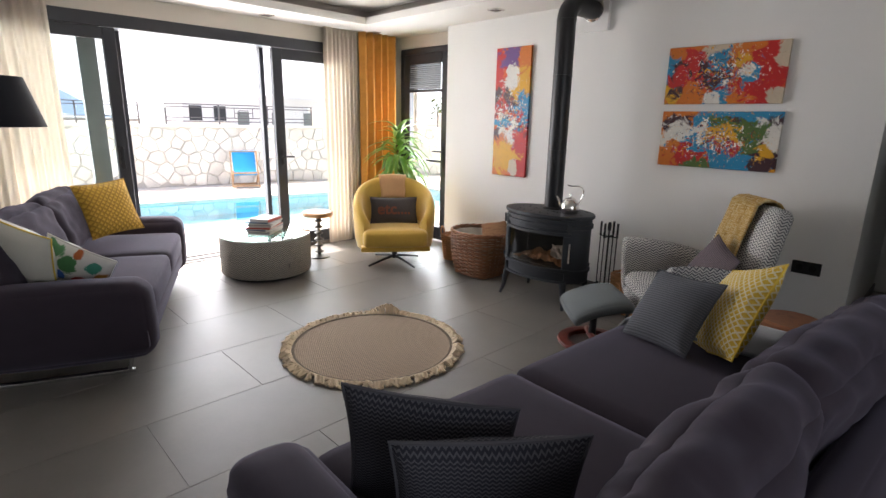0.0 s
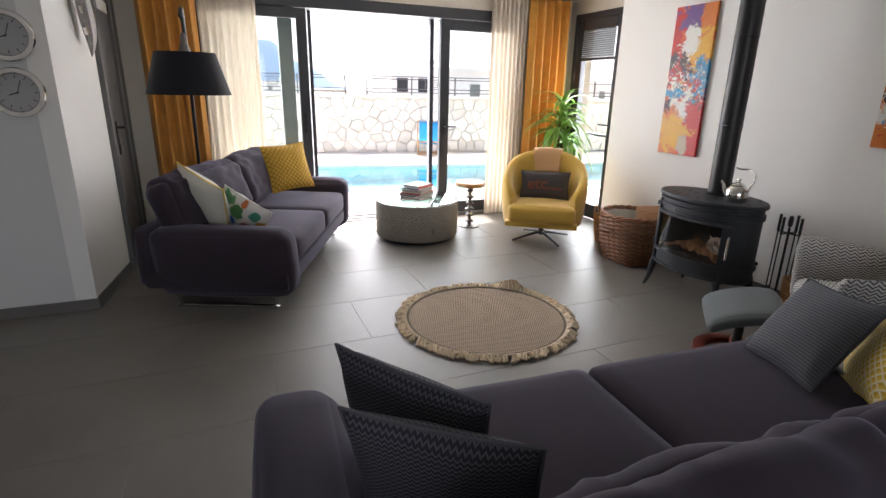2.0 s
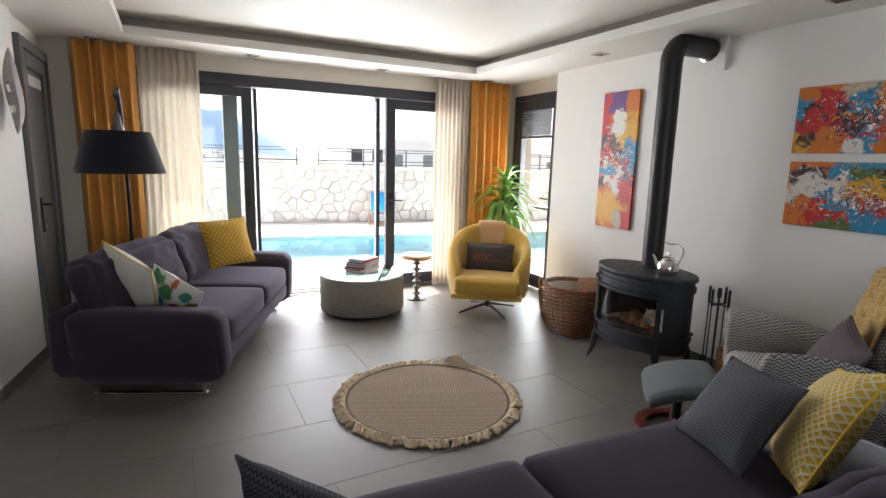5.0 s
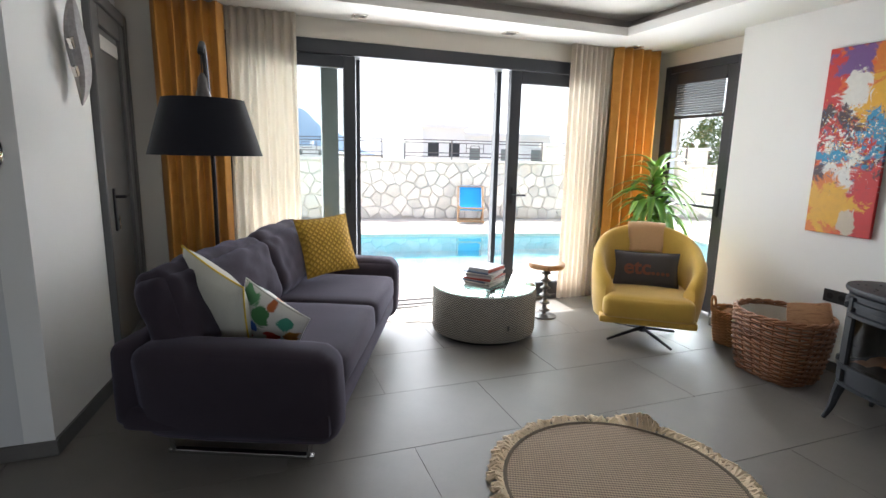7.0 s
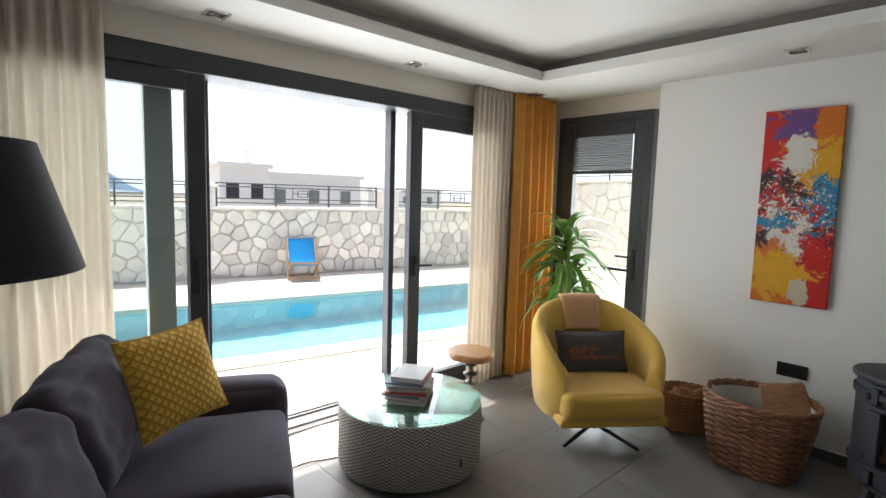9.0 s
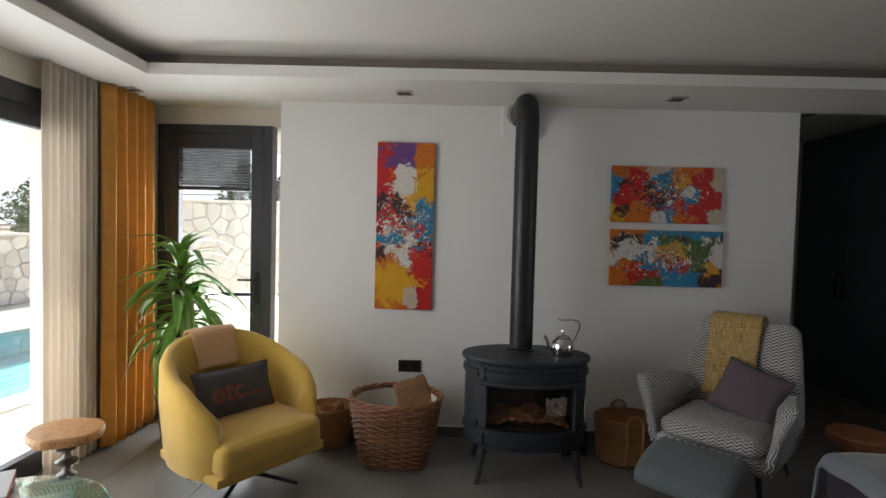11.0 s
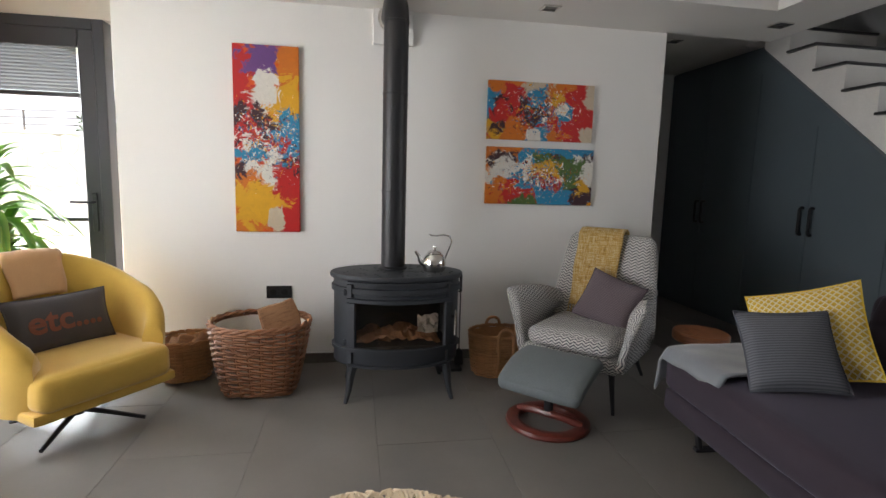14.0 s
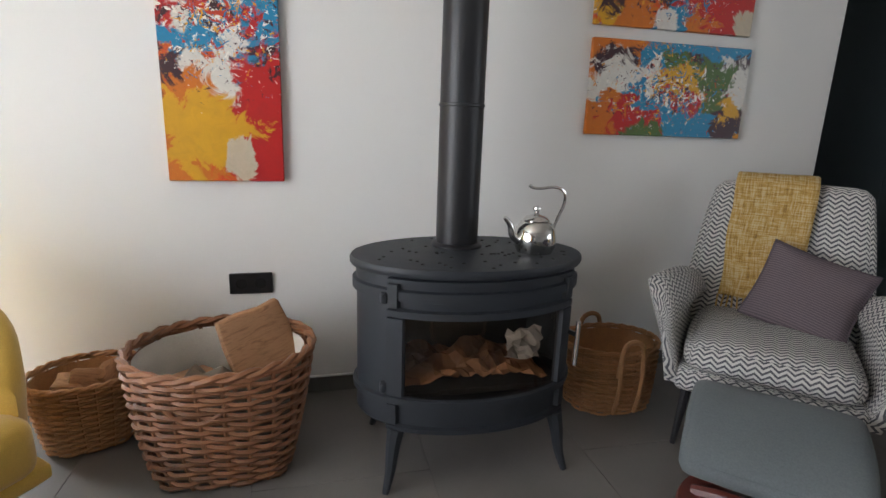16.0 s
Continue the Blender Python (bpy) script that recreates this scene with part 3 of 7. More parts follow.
# window wall, with its opening
WX0, WX1, WH = 0.25, 3.80, 2.305
wall_window = structure("wall_window", boxes(((-0.6, 5.81, 1.3), (1.7, 0.38, 2.8)), ((4.3, 5.81, 1.3), (1.0, 0.38, 2.8)), ((2.025, 5.81, 2.5025), (3.55, 0.38, 0.395))), M_cream, "cream wall around the wide patio window", "wall")
structure("wall_door_side", boxes(((4.55, 5.56, 1.3), (0.22, 0.118, 2.8)), ((4.55, 4.99, 2.51), (0.22, 1.018, 0.38)), ((4.55, 4.475, 1.3), (0.22, 0.01, 2.8))), M_cream, "cream wall strip around the glazed garden door", "wall")
structure("wall_stove", boxes(((4.335, 2.57, 1.3), (0.22, 3.80, 2.8)), ((4.555, 2.57, 1.3), (0.218, 3.8, 2.8))), M_wall, "white painted wall behind the wood stove", "wall")
structure("wall_hall", boxes(((5.5, 0.77, 1.3), (1.67, 0.12, 2.8))), M_wall, "white wall of the side passage", "wall")
structure("wall_hall_end", boxes(((6.3, -0.1, 1.3), (0.1, 1.9, 2.8))), M_wall, "white end wall of the side passage", "wall")
def prism(pts, z0, z1):
    bm = bmesh.new()
    lo, hi = [bm.verts.new((x, y, z0)) for x, y in pts], [bm.verts.new((x, y, z1)) for x, y in pts]
    bm.faces.new(lo[::-1])
    bm.faces.new(hi)
    for k in range(len(pts)):
        n = (k + 1) % len(pts)
        bm.faces.new((lo[k], lo[n], hi[n], hi[k]))
    return bm


structure("wall_left", prism(((LWX - 0.12, 3.9), (LWX, 3.9), (-0.325, 4.66), (-0.352, 4.668), (-0.352, 5.62), (LWX - 0.12, 5.62)), -0.1, 2.7), M_wall, "white wall with the driftwood fish", "wall")
structure("wall_clock", boxes(((-2.32, 3.962, 1.3), (3.558, 0.12, 2.8))), M_grey_wall, "pale wall with two round clocks, shade put into its grey", "wall")
# west, south and east walls are unseen, added to enclose the room's bounced light
structure("wall_west", span(-3.7, -3.58, -3.7, 4.0, -0.1, 2.7), M_wall, "plain white wall added to close the unseen west side", "wall")
# the gap is an unseen opening, added for the rear fill lamp
structure("wall_south", boxes(((-2.5, -3.64, 1.3), (2.4, 0.12, 2.8)), ((4.45, -3.64, 1.3), (5.5, 0.12, 2.8)), ((0.2, -3.64, 0.4), (3.0, 0.12, 1.0)), ((0.2, -3.64, 2.48), (3.0, 0.12, 0.44))), M_wall, "plain white wall added to close the room, with an unseen opening", "wall")
structure("wall_east", span(7.0, 7.12, -3.6, 0.8, -0.1, 2.7), M_wall, "unseen white wall added to close the room past the stairs", "wall")
# ceiling: lowered border round a raised tray
TX0, TX1, TY0, TY1 = 0.30, 3.60, 0.30, 5.10
bm = bmesh.new()
# the passage and the stairs keep the full height
for x0, x1, y0, y1 in ((-3.6, TX0, -3.6, 5.62), (TX1, 4.23, -0.2, 5.7), (4.23, 7.0, 0.71, 5.7), (TX0, TX1, TY1, 5.62), (TX0, TX1, -0.2, TY0)):
    box(bm, ((x0 + x1) / 2, (y0 + y1) / 2, CEIL + 0.035), (x1 - x0, y1 - y0, 0.07))
structure("ceiling", bm, M_ceiling, "white lowered ceiling border with a raised tray", "ceiling")
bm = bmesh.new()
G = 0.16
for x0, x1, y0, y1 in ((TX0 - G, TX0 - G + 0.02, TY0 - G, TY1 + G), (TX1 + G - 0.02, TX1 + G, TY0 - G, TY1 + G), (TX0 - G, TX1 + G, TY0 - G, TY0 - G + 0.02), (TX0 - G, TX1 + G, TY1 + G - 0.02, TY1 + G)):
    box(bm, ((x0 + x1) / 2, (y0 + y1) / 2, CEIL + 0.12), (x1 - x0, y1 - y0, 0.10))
structure("ceiling_cove", bm, M_cove, "recess around the raised ceiling tray, shade put into its colour", "ceiling")
bm = bmesh.new()
for x0, x1, y0, y1 in ((-3.6, 7.0, -0.56, 5.7), (-3.6, 7.0, -3.6, -1.58), (-3.6, 2.58, -1.58, -0.56), (4.95, 7.0, -1.58, -0.56)):
    box(bm, ((x0 + x1) / 2, (y0 + y1) / 2, TOP + 0.04), (x1 - x0, y1 - y0, 0.08))
structure("stairwell", boxes(((3.77, -0.55, 3.54), (2.4, 0.02, 1.66)), ((3.77, -1.59, 3.42), (2.4, 0.02, 1.9)), ((2.57, -1.07, 3.54), (0.02, 1.02, 1.66)), ((4.96, -1.07, 3.54), (0.02, 1.02, 1.66)), ((3.77, -1.07, 4.38), (2.4, 1.04, 0.02))), M_grey_wall, "walls of the stairwell above the ceiling", "wall")
structure("ceiling_tray", bm, M_stretch, "satin off-white raised ceiling", "ceiling")
# skirting
SK = 0.075
for i, (x0, x1, y0, y1) in enumerate(((SW - 0.012, SW - 0.001, 0.67, 4.47), (4.43, 4.439, 4.47, 4.55), (-3.55, LWX + 0.013, 3.887, 3.899), (-0.41, 0.24, 5.607, 5.619), (3.81, 4.43, 5.607, 5.619), (4.3, 6.24, 0.697, 0.709))):
    structure("baseboard", span(x0, x1, y0, y1, 0, SK, 0.003, 1), M_skirt, "grey-brown tile skirting along the wall", "baseboard")
structure("baseboard_cap", boxes(((SW - 0.007, 2.57, SK + 0.003), (0.012, 3.798, 0.006))), M_white, "thin white skirting edge strip", "trim")


# patio window
def leaf_frame(bm, x0, x1, y0, y1, z0, z1, w, bot=None):
    bot = bot or w
    yc, d = (y0 + y1) / 2, y1 - y0
    box(bm, ((x0 + w / 2), yc, (z0 + z1) / 2), (w, d, z1 - z0), 0.004, 1)
    box(bm, ((x1 - w / 2), yc, (z0 + z1) / 2), (w, d, z1 - z0), 0.004, 1)
    box(bm, ((x0 + x1) / 2, yc, z1 - w / 2), (x1 - x0 - 2 * w, d, w), 0.004, 1)
    box(bm, ((x0 + x1) / 2, yc, z0 + bot / 2), (x1 - x0 - 2 * w, d, bot), 0.004, 1)
    return bm


win = tagged(thing("window_1"), "wide dark grey sliding patio window standing open", "window", kind="structure")
bm = bmesh.new()
for c, s in (((WX0 + 0.035, 5.73, 1.15), (0.07, 0.26, 2.31)), ((WX1 - 0.035, 5.73, 1.15), (0.07, 0.26, 2.31)), ((2.025, 5.73, 2.25), (3.41, 0.26, 0.11))):
    box(bm, c, s, 0.005, 1)
part("window_frame", bm, M_frame, win)
part("track", boxes(((2.025, 5.74, 0.008), (3.41, 0.24, 0.05)), ((2.025, 5.68, 0.038), (3.41, 0.012, 0.014)), ((2.025, 5.82, 0.038), (3.41, 0.012, 0.014))), M_frame_in, win, "grey aluminium sliding track")


def sash(x0, x1, yc, w, bot, handle=None):
    s = part("sash", leaf_frame(bmesh.new(), x0, x1, yc - 0.03, yc + 0.03, 0.045, 2.19, w, bot), M_frame, win)
    p = part("pane", span(x0 + w - 0.005, x1 - w + 0.005, yc - 0.006, yc + 0.006, 0.04 + bot, 2.195 - w), M_glass, s)
    p.visible_shadow = False
    if handle is not None:
        bm2 = box(bmesh.new(), (handle, yc - 0.036, 1.05), (0.03, 0.012, 0.16), 0.004, 1)
        tube(bm2, smooth_path([(handle, yc - 0.04, 1.06), (handle, yc - 0.075, 1.06), (handle + 0.02, yc - 0.085, 1.06), (handle + 0.12, yc - 0.085, 1.055)], 4), 0.009, 8)
        part("handle", bm2, M_black, s, "black lever handle")
    return s


sash(0.32, 1.33, 5.64, 0.095, 0.11)
rear = part("sash", boxes(((0.43, 5.83, 1.12), (0.14, 0.06, 2.15)), ((1.145, 5.83, 1.12), (0.14, 0.06, 2.15)), ((0.787, 5.83, 2.17), (0.575, 0.06, 0.045)), ((0.787, 5.83, 0.07), (0.575, 0.06, 0.05)), bev=0.004), M_frame_pale, win, "rear sash, coloured paler grey-green as if sunlit")
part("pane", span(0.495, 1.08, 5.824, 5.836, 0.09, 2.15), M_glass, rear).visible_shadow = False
sash(2.76, 3.74, 5.64, 0.11, 0.13, 2.815)
part("mullion", boxes(((1.385, 5.82, 1.12), (0.035, 0.07, 2.15)), ((2.725, 5.82, 1.12), (0.045, 0.07, 2.15))), M_frame, win)
part("lock_plate", span(1.255, 1.285, 5.601, 5.612, 1.0, 1.2, 0.003, 1), M_black_plastic, win, "black recessed sash pull")

# glazed garden door beside the stove wall
gd = tagged(thing("door_1"), "dark grey glazed garden door with a half-lowered blind", "door", kind="structure")
DY0, DY1, DX = 4.60, 5.50, 4.43
bm = bmesh.new()
box(bm, (DX + 0.05, DY0 + 0.035, 1.16), (0.12, 0.07, 2.32), 0.005, 1)
box(bm, (DX + 0.05, DY1 - 0.035, 1.16), (0.12, 0.07, 2.32), 0.005, 1)
box(bm, (DX + 0.05, 5.05, 2.285), (0.12, 0.76, 0.07), 0.005, 1)
part("door_frame", bm, M_frame, gd)
bm = bmesh.new()
ly0, ly1 = DY0 + 0.055, DY1 - 0.055
for c, s in (((DX + 0.03, ly0 + 0.055, 1.14), (0.07, 0.11, 2.22)), ((DX + 0.03, ly1 - 0.055, 1.14), (0.07, 0.11, 2.22)), ((DX + 0.03, 5.05, 2.2), (0.07, 0.57, 0.11)), ((DX + 0.03, 5.05, 0.11), (0.07, 0.57, 0.16))):
    box(bm, c, s, 0.006, 1)
dl = part("door_leaf", bm, M_frame, gd)
p = part("pane", span(DX + 0.03, DX + 0.04, ly0 + 0.1, ly1 - 0.1, 0.18, 2.16), M_glass, dl)
p.visible_shadow = False
part("glazing_bar", span(DX + 0.005, DX + 0.05, ly0 + 0.11, ly1 - 0.11, 0.985, 1.01), M_frame, dl)
bm = bmesh.new()
zz, k = 2.14, 0
rows = []
while zz > 1.84:
    rows.append([(DX - 0.003 - (0.012 if k % 2 else 0.0), yy, zz) for yy in (ly0 + 0.115, ly1 - 0.115)])
    zz -= 0.011
    k += 1
grid_mesh(bm, rows)
bl = part("blind", bm, M_blind, gd, "grey pleated blind pulled a third of the way down", smooth=False)
part("blind_rail", boxes(((DX - 0.006, 5.05, 1.825), (0.022, 0.565, 0.03)), ((DX - 0.006, 5.05, 2.145), (0.022, 0.565, 0.02))), M_frame, gd)
bm = box(bmesh.new(), (DX - 0.012, ly0 + 0.055, 1.05), (0.012, 0.035, 0.26), 0.004, 1)
tube(bm, smooth_path([(DX - 0.015, ly0 + 0.055, 1.12), (DX - 0.06, ly0 + 0.055, 1.12), (DX - 0.07, ly0 + 0.075, 1.12), (DX - 0.07, ly0 + 0.18, 1.12)], 4), 0.009, 8)
part("handle", bm, M_black, gd, "black lever handle on a long plate")

structure("baseboard_pier", prism(((LWX + 0.001, 3.9), (LWX + 0.013, 3.9), (-0.312, 4.655), (-0.324, 4.655)), 0.0, 0.08), M_door_grey, "grey skirting along the pier", "baseboard")
# grey panelled door in the left wall
ld = tagged(thing("door_2"), "closed grey panelled door with a steel lever handle", "door", kind="structure")
bm = bmesh.new()
FX = -0.322
for c, s in (((FX, 4.71, 1.16), (0.07, 0.08, 2.32)), ((FX, 5.55, 1.16), (0.07, 0.08, 2.32)), ((FX, 5.13, 2.28), (0.07, 0.76, 0.08))):
    box(bm, c, s, 0.006, 1)
part("door_frame", bm, M_door_grey, ld)
bm = bmesh.new()
for c, s in (((FX, 4.81, 1.12), (0.05, 0.115, 2.23)), ((FX, 5.45, 1.12), (0.05, 0.115, 2.23)), ((FX, 5.13, 2.18), (0.05, 0.52, 0.115)), ((FX, 5.13, 0.09), (0.05, 0.52, 0.17)), ((FX - 0.01, 5.13, 1.15), (0.025, 0.53, 2.0))):
    box(bm, c, s, 0.006, 1)
part("door_leaf", bm, M_door_grey, ld)
part("louvre", span(FX + 0.004, FX + 0.012, 4.9, 5.36, 2.0, 2.08), M_paper, ld, "pale glazed strip")
bm = box(bmesh.new(), (FX + 0.031, 4.84, 1.05), (0.012, 0.04, 0.26), 0.004, 1)
tube(bm, smooth_path([(FX + 0.03, 4.84, 1.13), (FX + 0.08, 4.84, 1.13), (FX + 0.085, 4.86, 1.13), (FX + 0.085, 4.96, 1.13)], 4), 0.01, 8)
hd = part("handle", bm, M_black, ld, "dark lever handle on a long plate")
bm = bmesh.new()
tube(bm, [(FX + 0.045, 4.845 + 0.018 * math.cos(a * 0.5236), 1.0 + 0.018 * math.sin(a * 0.5236)) for a in range(12)], 0.002, 5, closed=True)
box(bm, (FX + 0.045, 4.85, 0.955), (0.004, 0.02, 0.05), 0.001, 1)
part("keys", bm, M_steel, ld, "small bunch of steel keys")


# curtains
def curtain(name, x0, x1, y, folds, amp, mtr, label, seed, z1=CEIL - 0.004, z0=0.015):
    bm = bmesh.new()
    nx, nz = folds * 14, 24
    rows = []
    for j in range(nz + 1):
        z = z0 + (z1 - z0) * j / nz
        row = []
        for i in range(nx + 1):
            s = i / nx
            ph = 2 * math.pi * folds * s + 0.7 * noise.noise(Vector((s * 6, seed, 0)))
            a = amp * (0.75 + 0.35 * noise.noise(Vector((s * folds * 0.7, z * 0.4, seed))))
            fold = 1 - 2 * abs(math.sin(ph / 2)) ** 1.15 if amp > 0.03 else math.sin(ph)
            row.append((x0 + (x1 - x0) * s + 0.15 * amp * math.sin(ph) + 0.012 * noise.noise(Vector((s * 5, z * 0.8, seed + 3))), y + a * fold, z))
        rows.append(row)
    grid_mesh(bm, rows)
    ob = part(name, bm, mtr, None, smooth=True, angle=180)
    so = ob.modifiers.new("thickness", "SOLIDIFY")
    so.thickness = 0.003
    return tagged(ob, label, "curtain", "window curtains")


curtain("curtain", -0.12, 0.35, 5.49, 5, 0.052, M_orange_curtain, "orange damask curtain in deep folds, drawn aside", 1)
curtain("curtain", 3.80, 4.34, 5.49, 5, 0.052, M_orange_curtain, "orange damask curtain in deep folds, drawn aside", 2)
curtain("sheer_curtain", 0.36, 0.86, 5.545, 8, 0.022, M_sheer, "beige sheer curtain gathered beside the patio window", 3)
curtain("sheer_curtain", 3.34, 3.79, 5.545, 8, 0.022, M_sheer, "beige sheer curtain gathered beside the patio window", 4)


# recessed downlights
def downlight(x, y):
    ob = thing("downlight", x, y, CEIL, 0, "small square recessed ceiling spotlight, unlit", "ceiling light", "ceiling spotlights")
    bm = bmesh.new()
    for c, s in (((-0.05, 0, -0.004), (0.016, 0.116, 0.012)), ((0.05, 0, -0.004), (0.016, 0.116, 0.012)), ((0, -0.05, -0.004), (0.084, 0.016, 0.012)), ((0, 0.05, -0.004), (0.084, 0.016, 0.012))):
        box(bm, c, s, 0.002, 1)
    part("frame", bm, M_steel, ob)
    part("lamp", lathe(bmesh.new(), [(0.0, -0.002), (0.028, -0.002), (0.034, -0.007), (0.04, -0.002), (0.042, 0.0)], 20), M_brass_dark, ob)
    part("recess", span(-0.042, 0.042, -0.042, 0.042, -0.0015, 0.0), M_black_plastic, ob)
    return ob


for x, y, z in ((4.95, 0.15, TOP),):
    downlight(x, y).location.z = z
for x, y in ((0.07, 5.42), (1.33, 5.42), (2.63, 5.42), (3.95, 5.42), (3.9, 3.53), (3.9, 1.71), (3.84, 0.06), (0.0, 3.6), (0.0, 1.8)):
    downlight(x, y)


# ---- furniture ----
def sofa(x, y, rz, label, arms, half, deep=0.0, near=0.0, group="plum sofas"):
    """Front middle at the origin, facing -y. arms: which ends (-1, 1) have one."""
    ob = thing("sofa", x, y, 0, rz, label, "sofa", group)
    left = half + near
    a0 = -left + (0.23 if -1 in arms else 0.0)
    a1 = half - (0.23 if 1 in arms else 0.0)
    part("base", soft((-near / 2, 0.48 + deep / 2, 0.235), (half + left - 0.004, 0.95 + deep, 0.13), 0.03, 0, 8), M_sofa, ob)
    mid = 0.0
    for k, (p, q) in enumerate(((a0, mid), (mid, a1))):
        part("seat_cushion", soft(((p + q) / 2, 0.40 + deep / 2, 0.385), (q - p - 0.006, 0.80 + deep, 0.185), 0.045, 0.012, 12, 0.004, seed=3 * k + half), M_sofa, ob)
        tl = pose(0, 0, 0, -17, 0, 3 if k else -3)
        pb_ = p + 0.24 if (k == 0 and -1 not in arms) else p
        over = 0.11 if len(arms) == 2 else 0.0
        q_ = (q + over if len(arms) == 2 else q - 0.09) if k == 1 and 1 in arms else q
        pb_ = pb_ - over if k == 0 and -1 in arms else pb_
        part("back_cushion", soft(((pb_ + q_) / 2, 0.77 + deep, 0.665 - 0.12 * deep), (q_ - pb_ + 0.04, 0.21, 0.42), 0.085, 0.035, 34, 0.02, tl.to_3x3().to_4x4(), seed=7 * k + 2, crease=0.008), M_sofa, ob)
    part("backrest", soft((-near / 2, 0.935 + deep, 0.38), (half + left - 0.02, 0.13, 0.40), 0.05, 0.01, 10), M_sofa, ob)
    for s in arms:
        def lean(v, p, s=s):
            return Vector((v.x + s * 0.035 * p[2], v.y, v.z))
        part("armrest", soft((half - 0.115 if s > 0 else 0.115 - left, 0.44 + deep / 2, 0.345), (0.25, 0.90 + deep, 0.47), 0.085, 0.015, 12, 0.004, taper=lean, seed=s), M_sofa, ob)
    for s in (-1, 1):
        bm = bmesh.new()
        xx = half - 0.14 if s > 0 else 0.14 - left
        box(bm, (xx, 0.47, 0.012), (0.035, 0.70, 0.022), 0.004, 1)
        for yy, lean_y in ((0.10, 0.03), (0.84, -0.03)):
            box(bm, (xx, yy + lean_y, 0.10), (0.035, 0.022, 0.19), 0.004, 1, pose(0, 0, 0, 12 if lean_y > 0 else -12).to_3x3().to_4x4())
        part("leg", bm, M_chrome if len(arms) == 2 else M_black, ob, "chrome sled leg" if len(arms) == 2 else "black sled leg")
    return ob


sofa(1.212, 4.345, 67.0, "plum-grey velvet two-seater sofa with chrome sled legs", (-1, 1), 1.02, 0.0, 0.10)
sofa(1.66, 1.44, 176.0, "plum-grey velvet sofa with one open end, near the rug", (1,), 1.15, 0.17, 0.09)

# cushions on the far sofa
scatter_cushion("mustard knitted cushion propped on the sofa's far corner", at((1.01, 5.10, 0.735), (0.92, 0.38, 0.05), (-0.06, 0.34, 0.93)), M_yellow_pile, 0.44, 0.44, 0.15, seed=1)
scatter_cushion("off-white cotton cushion leaning on the sofa back", at((0.31, 3.92, 0.68), (0.60, -0.72, -0.32), (-0.32, -0.05, 0.93)), M_white_pillow, 0.46, 0.46, 0.17, M_yellow_plain, seed=2)
scatter_cushion("white cushion with a tropical leaf print", at((0.55, 3.83, 0.575), (0.72, -0.50, -0.45), (-0.45, 0.15, 0.85)), M_floral, 0.38, 0.34, 0.13, M_floral, seed=3)
# cushions on the near sofa
scatter_cushion("dark navy zigzag knit cushion standing by the armrest", at((0.84, 1.075, 0.648), (0.60, -0.80, -0.05), (-0.22, -0.12, 1)), M_zig_pillow, 0.43, 0.40, 0.13, seed=4)
scatter_cushion("dark navy zigzag knit cushion leaning behind its twin", at((0.835, 0.87, 0.64), (0.757, -0.65, 0.02), (-0.17, -0.20, 1)), M_zig_pillow, 0.43, 0.40, 0.13, seed=5)
scatter_cushion("grey tweed cushion slumped on the open sofa end", at((2.40, 1.10, 0.645), (-0.36, -0.93, 0.08), (0.55, -0.25, 0.8)), M_grey_pillow, 0.38, 0.37, 0.13, seed=6)
scatter_cushion("yellow cushion with a white lattice on its front", at((2.53, 0.88, 0.67), (-0.70, -0.60, 0.32), (0.30, -0.35, 0.88)), M_yellow_lattice, 0.47, 0.46, 0.16, M_yellow_plain, seed=7)


# grey throw over the open end of the near sofa
def draped(pts_of, nu, nv, mtr, name, label, category, thick=0.012, uvs=(1, 1), parent=None):
    bm = bmesh.new()
    rows = [[pts_of(i / nu, j / nv) for i in range(nu + 1)] for j in range(nv + 1)]
    grid_mesh(bm, rows, uv=lambda i, j: (i / nu * uvs[0], j / nv * uvs[1]))
    ob = part(name, bm, mtr, parent, smooth=True, angle=180)
    so = ob.modifiers.new("thickness", "SOLIDIFY")
    so.thickness = thick
    so.offset = 1.0
    return tagged(ob, label, category) if category else ob


def throw_sofa(u, v):
    # runs across the seat's end, hanging over the front and the end
    x = 2.46 + 0.62 * u
    y = 0.70 + 0.70 * v
    z = 0.508 + 0.006 * noise.noise(Vector((x * 8, y * 8, 1)))
    if x > 2.895:
        z -= (x - 2.895) * 0.95 + 0.01
        x = 2.905 + (x - 2.895) * 0.12
    if y > 1.33:
        z -= (y - 1.33) * 0.9
        y = 1.335 + (y - 1.33) * 0.5
    return (x + 0.01 * noise.noise(Vector((x * 4, y * 4, 5))), y, z + 0.02 * max(0, noise.noise(Vector((x * 5, y * 3, 9)))))


draped(throw_sofa, 22, 22, M_blanket, "throw_blanket", "grey fleece throw laid over the open sofa end", "blanket")

